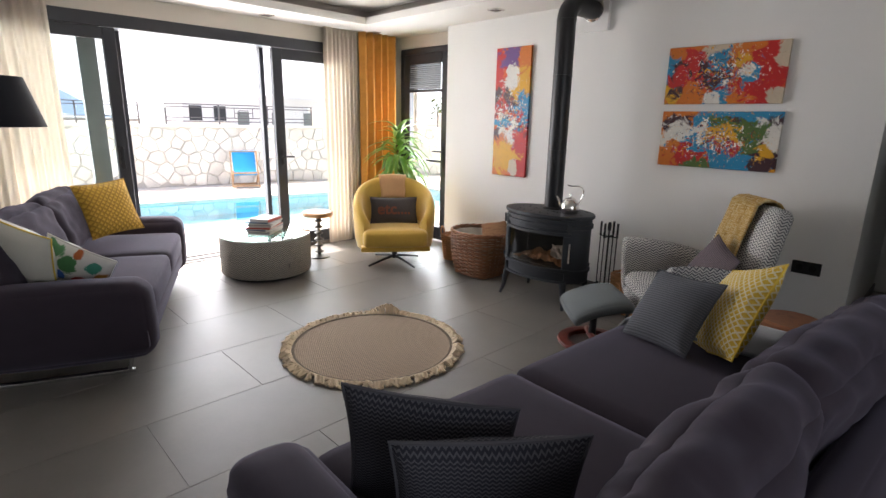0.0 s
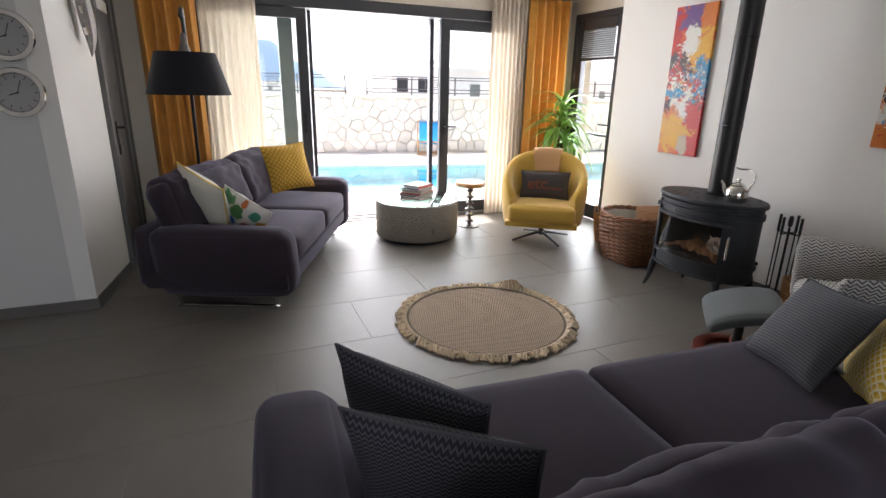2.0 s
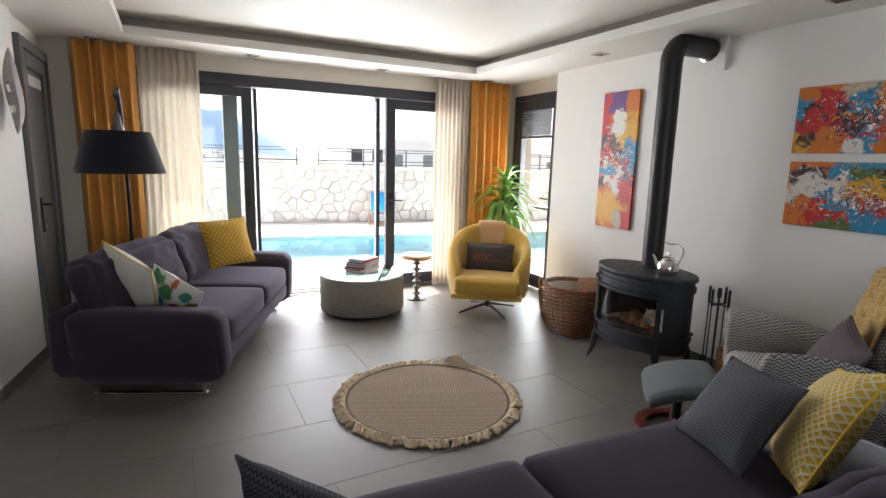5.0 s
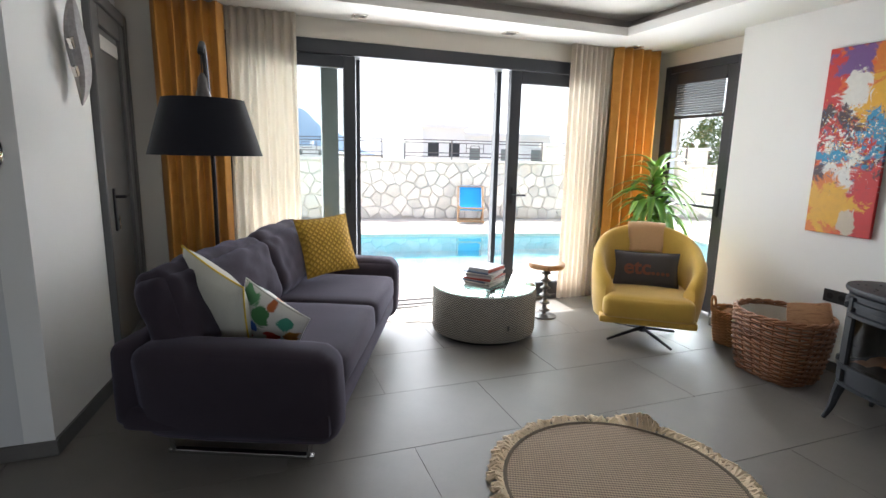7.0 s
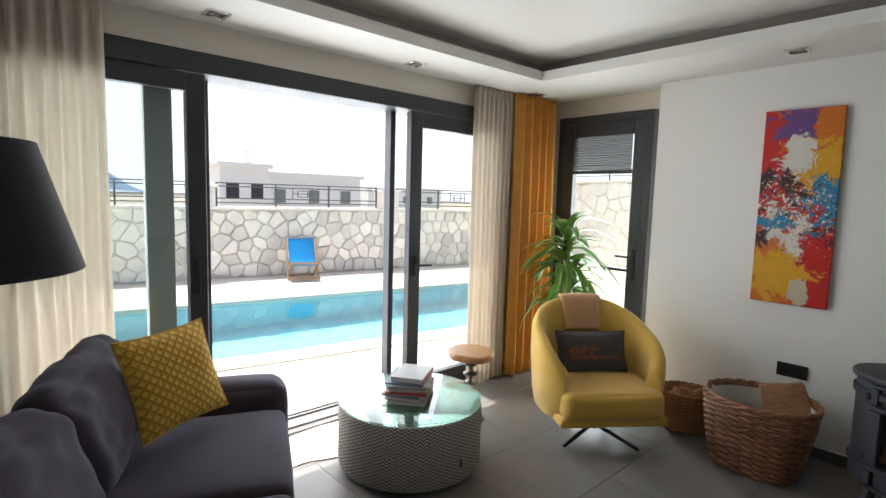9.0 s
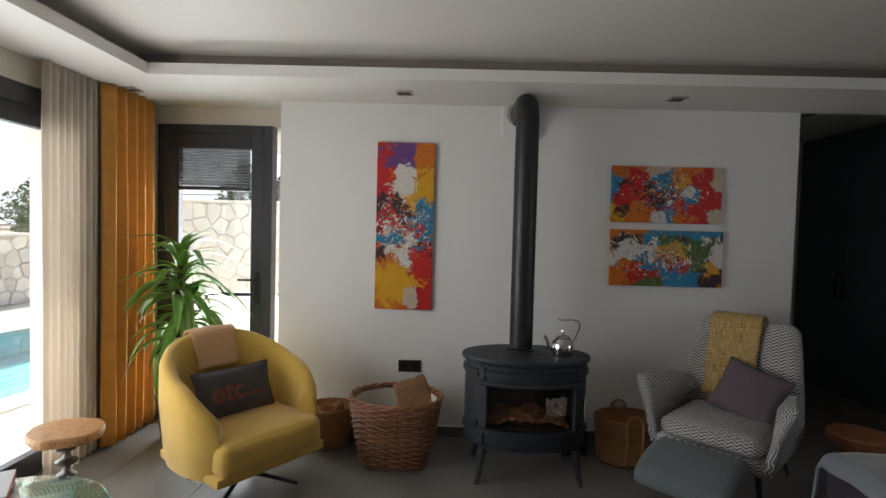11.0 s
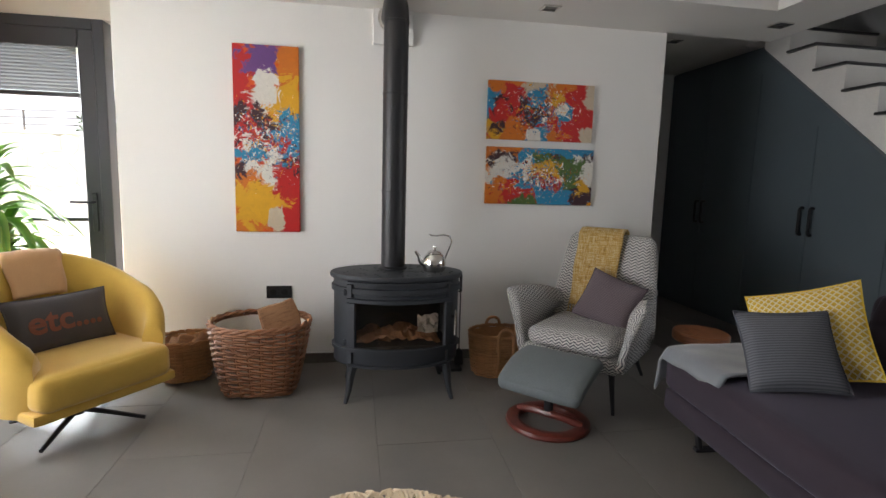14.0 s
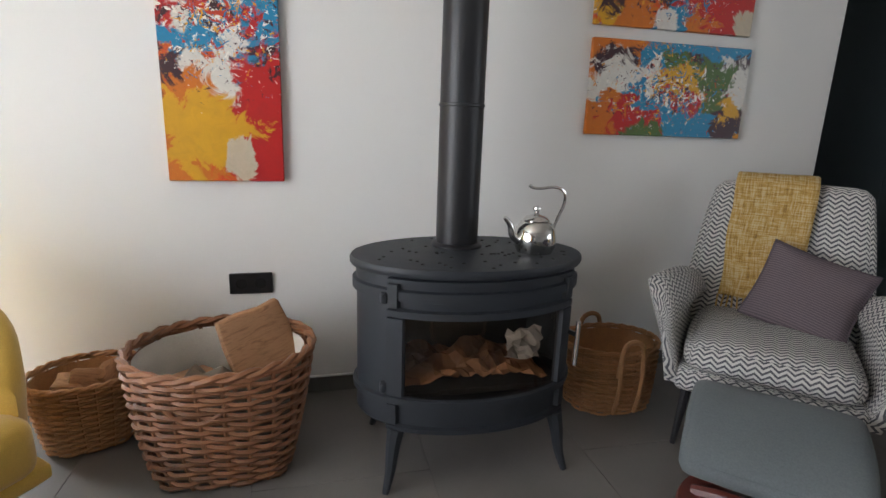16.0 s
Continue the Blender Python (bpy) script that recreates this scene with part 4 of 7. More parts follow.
# round rug
rug = thing("rug", 1.985, 2.85, 0, 0, "round jute rug with a cream fringe, one edge rucked up", "rug")
part("mat", lathe(bmesh.new(), [(0.545, 0.001), (0.55, 0.006), (0.545, 0.011), (0.52, 0.012), (0.3, 0.0125), (0.0001, 0.0125)], 96), M_jute, rug)
part("border", lathe(bmesh.new(), [(0.515, 0.0123), (0.52, 0.016), (0.533, 0.016), (0.539, 0.0123)], 96, cap=False), M_pile_wood, rug, "dark braided rim")
bm = bmesh.new()
rr = random.Random(5)
for k in range(330):
    a = 2 * math.pi * k / 330 + rr.uniform(-0.008, 0.008)
    out, ln = 0.535, rr.uniform(0.045, 0.08)
    lift = 0.045 * math.exp(-((a - 0.72) / 0.12) ** 2)
    b = a + rr.uniform(-0.12, 0.12)
    p0 = Vector((out * math.cos(a), out * math.sin(a), 0.012))
    p2 = Vector(((out + ln) * math.cos(b), (out + ln) * math.sin(b), 0.006 + lift))
    p1 = (p0 + p2) / 2 + Vector((0, 0, rr.uniform(0.008, 0.022) + lift * 0.8))
    tube(bm, [p0, p1, p2], 0.009, 5, taper=lambda t: 0.8 + 0.5 * t)
tagged(part("fringe", bm, M_fringe, rug, "cream cotton fringe"), kind="stuff")

# zigzag drum table with a glass top
ct = thing("coffee_table", 2.24, 4.92, 0, 20, "drum coffee table in grey zigzag weave under a round glass top", "table")
part("plinth", lathe(bmesh.new(), [(0.36, 0.0), (0.36, 0.035)], 48), M_black_plastic, ct)
part("drum", lathe(bmesh.new(), [(0.385, 0.03), (0.413, 0.036), (0.42, 0.06), (0.42, 0.36), (0.412, 0.383), (0.395, 0.39), (0.0001, 0.39)], 72), M_zig_table, ct)
g = part("glass_top", lathe(bmesh.new(), [(0.0001, 0.392), (0.41, 0.392), (0.418, 0.395), (0.418, 0.399), (0.41, 0.402), (0.0001, 0.402)], 72), M_tableglass, ct, "clear glass disc with a green edge")
g.visible_shadow = False
part("tag", boxes(((-0.13, -0.40, 0.15), (0.012, 0.012, 0.035))), M_black, ct, "small dark leather tag")


def magazine(k, z, th, w, d, rz, mtr, label, dx=0.0, dy=0.0):
    ob = thing("magazine", 2.25 + dx, 4.93 + dy, z, rz, label, "magazine", "magazines on the table")
    part("pages", span(-w / 2 + 0.002, w / 2 - 0.002, -d / 2 + 0.002, d / 2 - 0.002, 0.001, th - 0.001), M_paper, ob, smooth=False)
    part("cover", boxes(((0, 0, th - 0.0007), (w, d, 0.0014)), ((0, 0, 0.0007), (w, d, 0.0014)), ((-w / 2 + 0.0007, 0, th / 2), (0.0014, d, th))), mtr, ob, smooth=False)


rr = random.Random(8)
zz = 0.403
for k in range(10):
    th = rr.uniform(0.008, 0.014)
    magazine(k, zz, th, 0.30 + rr.uniform(-0.02, 0.02), 0.225 + rr.uniform(-0.012, 0.012), 38 + rr.uniform(-9, 9), (M_paper, M_grey_case, M_paper, M_navy_case, M_paper, M_red_case)[k % 6], "worn glossy magazine in a stack", rr.uniform(-0.012, 0.012), rr.uniform(-0.012, 0.012))
    zz += th + 0.0005
ob = thing("book", 2.255, 4.925, zz, 34, "red-spined book with a pale printed cover on the stack", "book", "magazines on the table")
part("pages", span(-0.123, 0.123, -0.093, 0.093, 0.002, 0.026), M_paper, ob, smooth=False)
part("cover", boxes(((0, 0, 0.0272), (0.25, 0.19, 0.002)), ((0, 0, 0.001), (0.25, 0.19, 0.002))), M_grey_case, ob, "pale grey printed cover", smooth=False)
part("spine", boxes(((0, -0.0945, 0.0142), (0.25, 0.003, 0.027)), ((0.1255, 0, 0.0142), (0.003, 0.19, 0.026))), M_red_case, ob, "red spine", smooth=False)

# sheepskin by the threshold
bm = bmesh.new()
rows = []
for j in range(13):
    r = j / 12
    rows.append([(1.98 + r * (0.52 + 0.07 * noise.noise(Vector((math.cos(a * 0.13) * 2, math.sin(a * 0.13) * 2, 1)))) * math.cos(a * 0.1309), 5.44 + r * (0.20 + 0.05 * noise.noise(Vector((math.cos(a * 0.13) * 3, math.sin(a * 0.13) * 3, 4)))) * math.sin(a * 0.1309), 0.006 + 0.026 * (1 - r ** 6) + 0.008 * noise.noise(Vector((r * 9 * math.cos(a * 0.13), r * 9 * math.sin(a * 0.13), 2)))) for a in range(48)])
rows[0] = [(x + 0.001 * math.cos(i), y + 0.001 * math.sin(i), z) for i, (x, y, z) in enumerate(rows[0])]
grid_mesh(bm, rows, closed_u=True)
tagged(part("sheepskin_rug", bm, M_fur, None), "white sheepskin rug by the open patio window", "rug")

# little wooden table on a turned metal stem
st = thing("side_table", 2.93, 5.10, 0, 0, "small side table, live-edge wooden top on a metal stem", "table")
bm = bmesh.new()
edge = [0.165 + 0.022 * noise.noise(Vector((math.cos(2 * math.pi * i / 48) * 1.5, math.sin(2 * math.pi * i / 48) * 1.5, 6))) for i in range(48)]
rows = [[(e * k * math.cos(2 * math.pi * i / 48), e * k * math.sin(2 * math.pi * i / 48), z) for i, e in enumerate(edge)] for k, z in ((0.01, 0.455), (0.94, 0.455), (0.985, 0.468), (1.0, 0.485), (0.985, 0.497), (0.95, 0.503), (0.01, 0.503))]
grid_mesh(bm, rows, closed_u=True)
part("tabletop", bm, M_oak, st, "honey-coloured live-edge slice")
prof = [(0.03, 0.02)]
for k in range(6):
    z0 = 0.035 + k * 0.068
    prof += [(0.018, z0), (0.02, z0 + 0.012), (0.048 - 0.005 * (k % 2), z0 + 0.022), (0.05 - 0.005 * (k % 2), z0 + 0.032), (0.024, z0 + 0.046), (0.02, z0 + 0.058)]
prof += [(0.02, 0.445), (0.06, 0.456)]
part("stem", lathe(bmesh.new(), prof, 24), M_brass_dark, st, "knobbly cast metal stem")
part("foot", lathe(bmesh.new(), [(0.108, 0.0), (0.112, 0.006), (0.108, 0.014), (0.06, 0.022), (0.03, 0.028)], 40), M_brass_dark, st)

# mustard swivel tub chair
yc = thing("swivel_chair", 3.42, 4.40, 0, -36, "mustard velvet swivel tub chair on a black star base", "chair")
bm = bmesh.new()
lay = bm.loops.layers.uv.verify()
sec = []
nS = 44
for i in range(nS + 1):
    s = -1 + 2 * i / nS
    ang = s * radians(138)
    sa, ca = math.sin(ang), math.cos(ang)
    # superellipse plan, open to the front
    px = 0.425 * math.copysign(abs(sa) ** 0.72, sa)
    py = 0.36 * math.copysign(abs(ca) ** 0.78, ca) + 0.015
    k = min(1.0, abs(s))
    top = 0.875 - 0.365 * (k ** 1.6) - 0.02 * (k > 0.98)
    n = Vector((sa, ca, 0)).normalized()
    t = 0.085 + 0.02 * k
    back = 0.055 * max(0, ca)
    base = Vector((px, py, 0))

    def q(off, z, tilt=1.0):
        w = base * (0.945 + 0.055 * min(1, max(0, (z - 0.18) / 0.3))) - n * off
        return (w.x, w.y + back * max(0, (z - 0.3) / 0.6), z)
    sec.append([q(t, 0.24), q(t, 0.40), q(t, (top + 0.4) / 2), q(t * 0.97, top - 0.05), q(t * 0.75, top - 0.012), q(t * 0.5, top), q(t * 0.22, top - 0.008), q(0.004, top - 0.045), q(0, (top + 0.3) / 2), q(0.002, 0.30), q(0.012, 0.20), q(0.04, 0.185), q(t, 0.185)])
vs = grid_mesh(bm, sec, closed_u=True, uv=lambda i, j: (i * 0.05, j * 0.04))
bm.faces.new(vs[0])
bm.faces.new(vs[-1])
part("shell", bm, M_mustard, yc, smooth=True, angle=50)
part("seat_cushion", soft((0, -0.035, 0.315), (0.64, 0.60, 0.175), 0.045, 0.015, 12, 0.003), M_mustard, yc)
part("underframe", soft((0, -0.01, 0.215), (0.70, 0.62, 0.06), 0.02, 0, 6), M_mustard, yc)
bm = bmesh.new()
for a in (35, 125, 215, 305):
    c, s = math.cos(radians(a)), math.sin(radians(a))
    tube(bm, smooth_path([(0.02 * c, 0.02 * s, 0.075), (0.16 * c, 0.16 * s, 0.05), (0.33 * c, 0.33 * s, 0.014)], 4), 0.014, 8, taper=lambda t: 1.1 - 0.35 * t)
lathe(bm, [(0.028, 0.05), (0.03, 0.09), (0.025, 0.19)], 16)
part("star_base", bm, M_black, yc, "black four-armed star base")
bm = bmesh.new()


def peach_cloth(u, v):
    x = -0.15 + 0.30 * u + 0.012 * noise.noise(Vector((v * 4, 1, 0)))
    if v < 0.45:
        w = v / 0.45
        return (x * (0.85 + 0.1 * w), 0.355 - 0.075 + 0.06 * w, 0.66 + 0.205 * w - 0.02 * abs(x) * 3)
    if v < 0.62:
        w = (v - 0.45) / 0.17
        return (x, 0.345 + 0.09 * w, 0.872 + 0.022 * math.sin(math.pi * w) - 0.06 * abs(x))
    w = (v - 0.62) / 0.38
    return (x, 0.44 - 0.01 * w, 0.867 - 0.28 * w - 0.06 * abs(x))


draped(peach_cloth, 10, 24, M_peach, "headrest_cloth", "", "", 0.006, parent=yc)
tagged(bpy.data.objects["headrest_cloth"], "peach suede cloth over the top of the back")
mx = pose(3.42, 4.40, 0, 0, 0, -36) @ pose(0.0, 0.10, 0.545, -18, 0, 0)
cu = scatter_cushion("charcoal cushion with rust letters on the mustard chair", mx, M_charcoal_pillow, 0.50, 0.28, 0.12, seed=9)
fc = bpy.data.curves.new("lettering", "FONT")
fc.body, fc.size, fc.extrude, fc.align_x, fc.align_y = "etc....", 0.165, 0.001, "CENTER", "CENTER"
fc.offset = 0.004
fo = new("lettering_curve", fc)
dg = bpy.context.evaluated_depsgraph_get()
me = bpy.data.meshes.new_from_object(fo.evaluated_get(dg))
bpy.data.objects.remove(fo)
bpy.data.curves.remove(fc)
me.materials.clear()
me.materials.append(M_rust_letters)
for v in me.vertices:
    x, z = v.co.x, v.co.y
    u, w = x / 0.25, z / 0.14
    v.co = (x, -0.06 * max(0.0, (1 - u * u) * (1 - w * w)) ** 0.42 - 0.004 - v.co.z, z)
lt = new("lettering", me)
lt.parent = cu
tagged(lt, "rust-brown printed word etc....")

# potted dracaena
pl = thing("potted_plant", 4.05, 5.12, 0, 0, "tall green dracaena in a dark plum pot", "plant")
part("pot", lathe(bmesh.new(), [(0.11, 0.0), (0.118, 0.005), (0.15, 0.30), (0.158, 0.31), (0.158, 0.335), (0.148, 0.335), (0.14, 0.29), (0.0001, 0.29)], 36), M_pot, pl)
bm = bmesh.new()
tube(bm, smooth_path([(0, 0, 0.28), (0.01, 0, 0.6), (-0.01, 0.01, 0.95), (0.02, 0, 1.28)], 6), 0.024, 8, taper=lambda t: 1.2 - 0.4 * t)
tube(bm, smooth_path([(0.03, 0.03, 0.28), (0.05, 0.0, 0.6), (0.06, -0.03, 0.9)], 6), 0.018, 8)
part("stem", bm, M_trunk, pl)
leaves = []
for var in range(4):
    bm = bmesh.new()
    ln, droop, wd = 0.36 + 0.04 * var, 0.10 + 0.09 * var, 0.034 + 0.002 * var
    rows = []
    for j in range(11):
        t = j / 10
        w = wd * math.sin(math.pi * min(1, 0.12 + 0.88 * t) ** 0.8) ** 0.7 + 0.002 if t < 1 else 0.001
        xx = ln * (t - 0.25 * droop * t * t)
        z = 0.55 * ln * t - (0.45 + droop * 2.0) * ln * t ** 2.2
        rows.append([(xx, -w, z + 0.4 * w), (xx, -w * 0.5, z + 0.12 * w), (xx, 0, z), (xx, w * 0.5, z + 0.12 * w), (xx, w, z + 0.4 * w)])
    grid_mesh(bm, rows, uv=lambda i, j: (i / 4, j / 10))
    lf = part("leaf", bm, M_leaf, pl, smooth=True, angle=180)
    leaves.append(lf)
rr = random.Random(12)
first = True
for cx, cy, cz, cnt, lift in ((0.02, 0, 1.30, 24, 62), (0.0, 0.01, 1.12, 22, 35), (0.055, -0.03, 0.93, 20, 45), (0.02, 0.02, 0.80, 18, 15)):
    for k in range(cnt):
        az = 360 * k * 0.381966 + rr.uniform(-15, 15)
        el = lift + rr.uniform(-35, 12) if k > 5 else lift + rr.uniform(0, 18)
        src = leaves[rr.randrange(4)]
        if first:
            o, src = leaves[0], leaves[0]
            first = False
        else:
            o = new("leaf", src.data)
            o.parent = pl
        sc = rr.uniform(0.7, 1.05)
        o.matrix_basis = pose(cx, cy, cz - 0.012 * k * 0.6, 0, -el + 25, az) @ Matrix.Diagonal((sc, sc, sc, 1))
for o, az in zip(leaves[1:], (40, 160, 280)):
    o.matrix_basis = pose(0.02, 0, 1.05, 0, -15, az)

# arc floor lamp
fl = thing("floor_lamp", 0.0, 0, 0, 0, "arched floor lamp with a wide black drum shade", "lamp")
bm = bmesh.new()
tube(bm, smooth_path([(0.24, 5.22, 0.03), (0.245, 5.18, 0.6), (0.26, 5.0, 1.2), (0.28, 4.58, 1.70), (0.288, 4.33, 1.91), (0.29, 4.19, 1.945), (0.29, 4.08, 1.905), (0.29, 4.06, 1.88)], 8), 0.0145, 8)
part("pole", bm, M_black, fl)
part("foot", lathe(bmesh.new(), [(0.14, 0.0), (0.145, 0.008), (0.14, 0.028), (0.03, 0.034), (0.0001, 0.034)], 40, c=(0.24, 5.22, 0)), M_black, fl)
bm = bmesh.new()
tube(bm, [(0.29, 4.06, 1.88), (0.29, 4.06, 1.77)], 0.003, 6)
part("cord", bm, M_black, fl)
part("lamp_holder", lathe(bmesh.new(), [(0.006, 0.13), (0.02, 0.105), (0.024, 0.06), (0.034, 0.03), (0.036, 0.0), (0.0001, 0.0)], 20, c=(0.29, 4.06, 1.66)), M_brass_dark, fl, "dark metal lamp holder")
bm = bmesh.new()
lathe(bm, [(0.261, 1.398), (0.264, 1.398), (0.187, 1.665), (0.184, 1.665), (0.261, 1.399)], 56, c=(0.29, 4.06, 0), cap=False)
part("shade", bm, M_shade, fl, "black fabric drum shade")
bm = bmesh.new()
for a in range(3):
    c, s = math.cos(a * 2.094), math.sin(a * 2.094)
    tube(bm, [(0.29 + 0.03 * c, 4.06 + 0.03 * s, 1.67), (0.29 + 0.183 * c, 4.06 + 0.183 * s, 1.66)], 0.003, 5)
part("spider", bm, M_steel, fl)

# ---- wood stove ----
SX, SY, SA, SB = 3.715, 2.69, 0.395, 0.245
stv = thing("wood_stove", SX, SY, 0, 0, "oval black cast-iron wood stove with a glass door", "stove")


def ell(ph, off=0.0):
    return (-(SB + off) * math.cos(ph), -(SA + off) * math.sin(ph))


W0, W1, WZ0, WZ1 = -0.70, 0.76, 0.335, 0.605
bm = bmesh.new()
phs = sorted({-math.pi + k * 2 * math.pi / 72 for k in range(72)} | {W0, W1})
zprof = [(0.205, -0.05), (0.21, -0.015), (0.225, -0.005), (0.30, -0.004), (0.304, 0.008), (0.322, 0.008), (0.326, -0.006), (WZ0, -0.006), (0.45, -0.006), (WZ1, -0.006), (0.655, -0.006), (0.66, 0.008), (0.69, 0.008), (0.695, -0.004), (0.735, -0.004)]
vv = [[bm.verts.new((*ell(p, o), z)) for p in phs] for z, o in zprof]
for j in range(len(zprof) - 1):
    for i in range(len(phs)):
        p0 = phs[i]
        if zprof[j][0] >= WZ0 and zprof[j + 1][0] <= WZ1 and W0 - 1e-6 <= p0 < W1 - 1e-6:
            continue
        k = (i + 1) % len(phs)
        bm.faces.new((vv[j][i], vv[j][k], vv[j + 1][k], vv[j + 1][i]))
bm.faces.new(vv[0])
part("body", bm, M_iron, stv, angle=30)
part("top_plate", lathe(bmesh.new(), [(0.97, 0.735), (1.0, 0.738), (1.012, 0.746), (1.012, 0.757), (1.0, 0.766), (0.96, 0.768), (0.0001, 0.768)], 72, 0.258, 0.407), M_iron, stv)
bm = bmesh.new()
rr = random.Random(3)
for k in range(60):
    a, r = rr.uniform(0, 6.28), math.sqrt(rr.uniform(0.05, 0.85))
    lathe(bm, [(0.007, 0.7675), (0.005, 0.7705), (0.0001, 0.771)], 8, c=(0.25 * r * math.cos(a), 0.39 * r * math.sin(a), 0), cap=False)
tagged(part("rivets", bm, M_dark_void, stv, "small round studs on the top"), kind="stuff")


def curved_bar(bm, p0, p1, z0, z1, o0, o1, n=24):
    rows = []
    for i in range(n + 1):
        p = p0 + (p1 - p0) * i / n
        a, b = ell(p, o0), ell(p, o1)
        rows.append([(*a, z0), (*b, z0 + 0.003), (*b, z1 - 0.003), (*a, z1)])
    v = grid_mesh(bm, rows, closed_u=True)
    bm.faces.new(v[0])
    bm.faces.new(v[-1])


bm = bmesh.new()
curved_bar(bm, -0.86, 0.93, 0.715, 0.733, -0.006, 0.014)
curved_bar(bm, -0.86, 0.93, WZ1, 0.632, -0.006, 0.016)
curved_bar(bm, -0.86, 0.93, 0.306, WZ0, -0.006, 0.016)
curved_bar(bm, -0.86, 0.93, 0.212, 0.232, -0.006, 0.014)
for p0, p1 in ((-0.86, W0), (W1, 0.93)):
    curved_bar(bm, p0, p1, WZ0, WZ1, -0.006, 0.016, 5)
for p0, p1 in ((-0.86, -0.76), (0.83, 0.93)):
    curved_bar(bm, p0, p1, 0.632, 0.715, -0.006, 0.014, 4)
    curved_bar(bm, p0, p1, 0.232, 0.306, -0.006, 0.014, 4)
part("door", bm, M_iron, stv, angle=30)
bm = bmesh.new()
grid_mesh(bm, [[(*ell(W0 + (W1 - W0) * i / 20, 0.002), z) for i in range(21)] for z in (WZ0 - 0.004, WZ1 + 0.004)])
g = part("glass", bm, M_fireglass, stv, "smoked curved glass", angle=180)
g.visible_shadow = False
for z in (0.36, 0.665):
    part("hinge", box(bmesh.new(), (*ell(-0.90, 0.012), z), (0.03, 0.022, 0.035), 0.005, 1), M_iron, stv)
bm = bmesh.new()
hx, hy = ell(0.95, 0.0)
tube(bm, [(hx, hy, 0.51), (hx - 0.05, hy - 0.02, 0.51)], 0.009, 10)
tube(bm, [(hx - 0.05, hy - 0.02, 0.40), (hx - 0.05, hy - 0.02, 0.56)], 0.0085, 10)
part("door_handle", bm, M_steel, stv, "bright steel bar handle")
bm = bmesh.new()
grid_mesh(bm, [[(0.16 - 0.02, y, z) for y in (-0.3, 0.3)] for z in (0.3, 0.66)])
box(bm, (0.02, 0, 0.318), (0.36, 0.62, 0.02))
part("firebox", bm, M_dark_void, stv)
for i, (x, y, ax, ay) in enumerate(((-0.175, 0.275, -1, 1), (-0.17, -0.29, -1, -1), (0.165, 0.275, 1, 1), (0.165, -0.28, 1, -1))):
    bm = bmesh.new()
    tube(bm, smooth_path([(x, y, 0.215), (x + 0.01 * ax, y + 0.012 * ay, 0.15), (x + 0.02 * ax, y + 0.022 * ay, 0.07), (x + 0.04 * ax, y + 0.04 * ay, 0.0)], 5), 0.03, 8, taper=lambda t: 1.05 - 0.68 * t)
    part("leg", bm, M_iron, stv)
bm = bmesh.new()
rr = random.Random(4)
rows = []
for j in range(13):
    rows.append([(-0.16 + 0.28 * j / 12, -0.26 + 0.52 * i / 22, 0.345 + 0.07 * (0.5 + noise.noise(Vector((j * 0.45, i * 0.45, 2)))) * math.sin(math.pi * (i + 1) / 24) + 0.018 * noise.noise(Vector((j * 1.1, i * 1.1, 7)))) for i in range(23)])
grid_mesh(bm, rows)
tagged(part("kindling_paper", bm, M_ash, None, smooth=False), "crumpled brown paper and kindling laid inside the stove", "kindling").matrix_basis = pose(SX, SY, 0)
bm = bmesh.new()
grid_mesh(bm, [[(-0.10 + 0.05 * noise.noise(Vector((i * 0.7, j * 0.7, 3))), -0.25 + 0.026 * i, 0.395 + 0.016 * j + 0.03 * noise.noise(Vector((i * 0.6, j * 0.6, 8)))) for i in range(6)] for j in range(8)])
tagged(part("crumpled_paper", bm, M_paper, None, smooth=False), "white crumpled paper inside the stove", "paper").matrix_basis = pose(SX, SY, 0)
# flue
fu = thing("flue_pipe", 3.805, 2.712, 0, 0, "black enamelled stove flue pipe bending into the wall", "stove pipe")
bm = bmesh.new()
path = [(0, 0, 0.769)] + [(0, 0, 0.77 + 1.50 * k / 6) for k in range(1, 7)]
for a in range(1, 7):
    an = a * radians(84) / 6
    path.append((0.13 * (1 - math.cos(an)), 0, 2.27 + 0.13 * math.sin(an)))
path.append((0.41, 0, 2.405))
tube(bm, path, 0.076, 28)
part("pipe", bm, M_flue, fu, angle=60)
part("collar", lathe(bmesh.new(), [(0.078, 0.768), (0.092, 0.769), (0.092, 0.776), (0.08, 0.784), (0.077, 0.784)], 32, cap=False), M_flue, fu)
for z in (1.26, 1.85, 2.27):
    part("seam_ring", lathe(bmesh.new(), [(0.0765, z - 0.006), (0.079, z - 0.004), (0.079, z + 0.004), (0.0765, z + 0.006)], 32, cap=False), M_flue, fu)
bm = bmesh.new()
lathe(bm, [(0.08, 0.0), (0.105, 0.002), (0.105, 0.008), (0.08, 0.014)], 32)
bmesh.ops.transform(bm, matrix=pose(0.395, 0, 2.405, 0, -90, 0), verts=bm.verts[:])
part("wall_collar", bm, M_steel, fu, "grey wall collar")
structure("trim", span(SW - 0.035, SW - 0.001, 2.567, 2.84, 2.235, CEIL - 0.001, 0.003, 1), M_wall, "white boxed panel where the flue enters the wall", "trim")

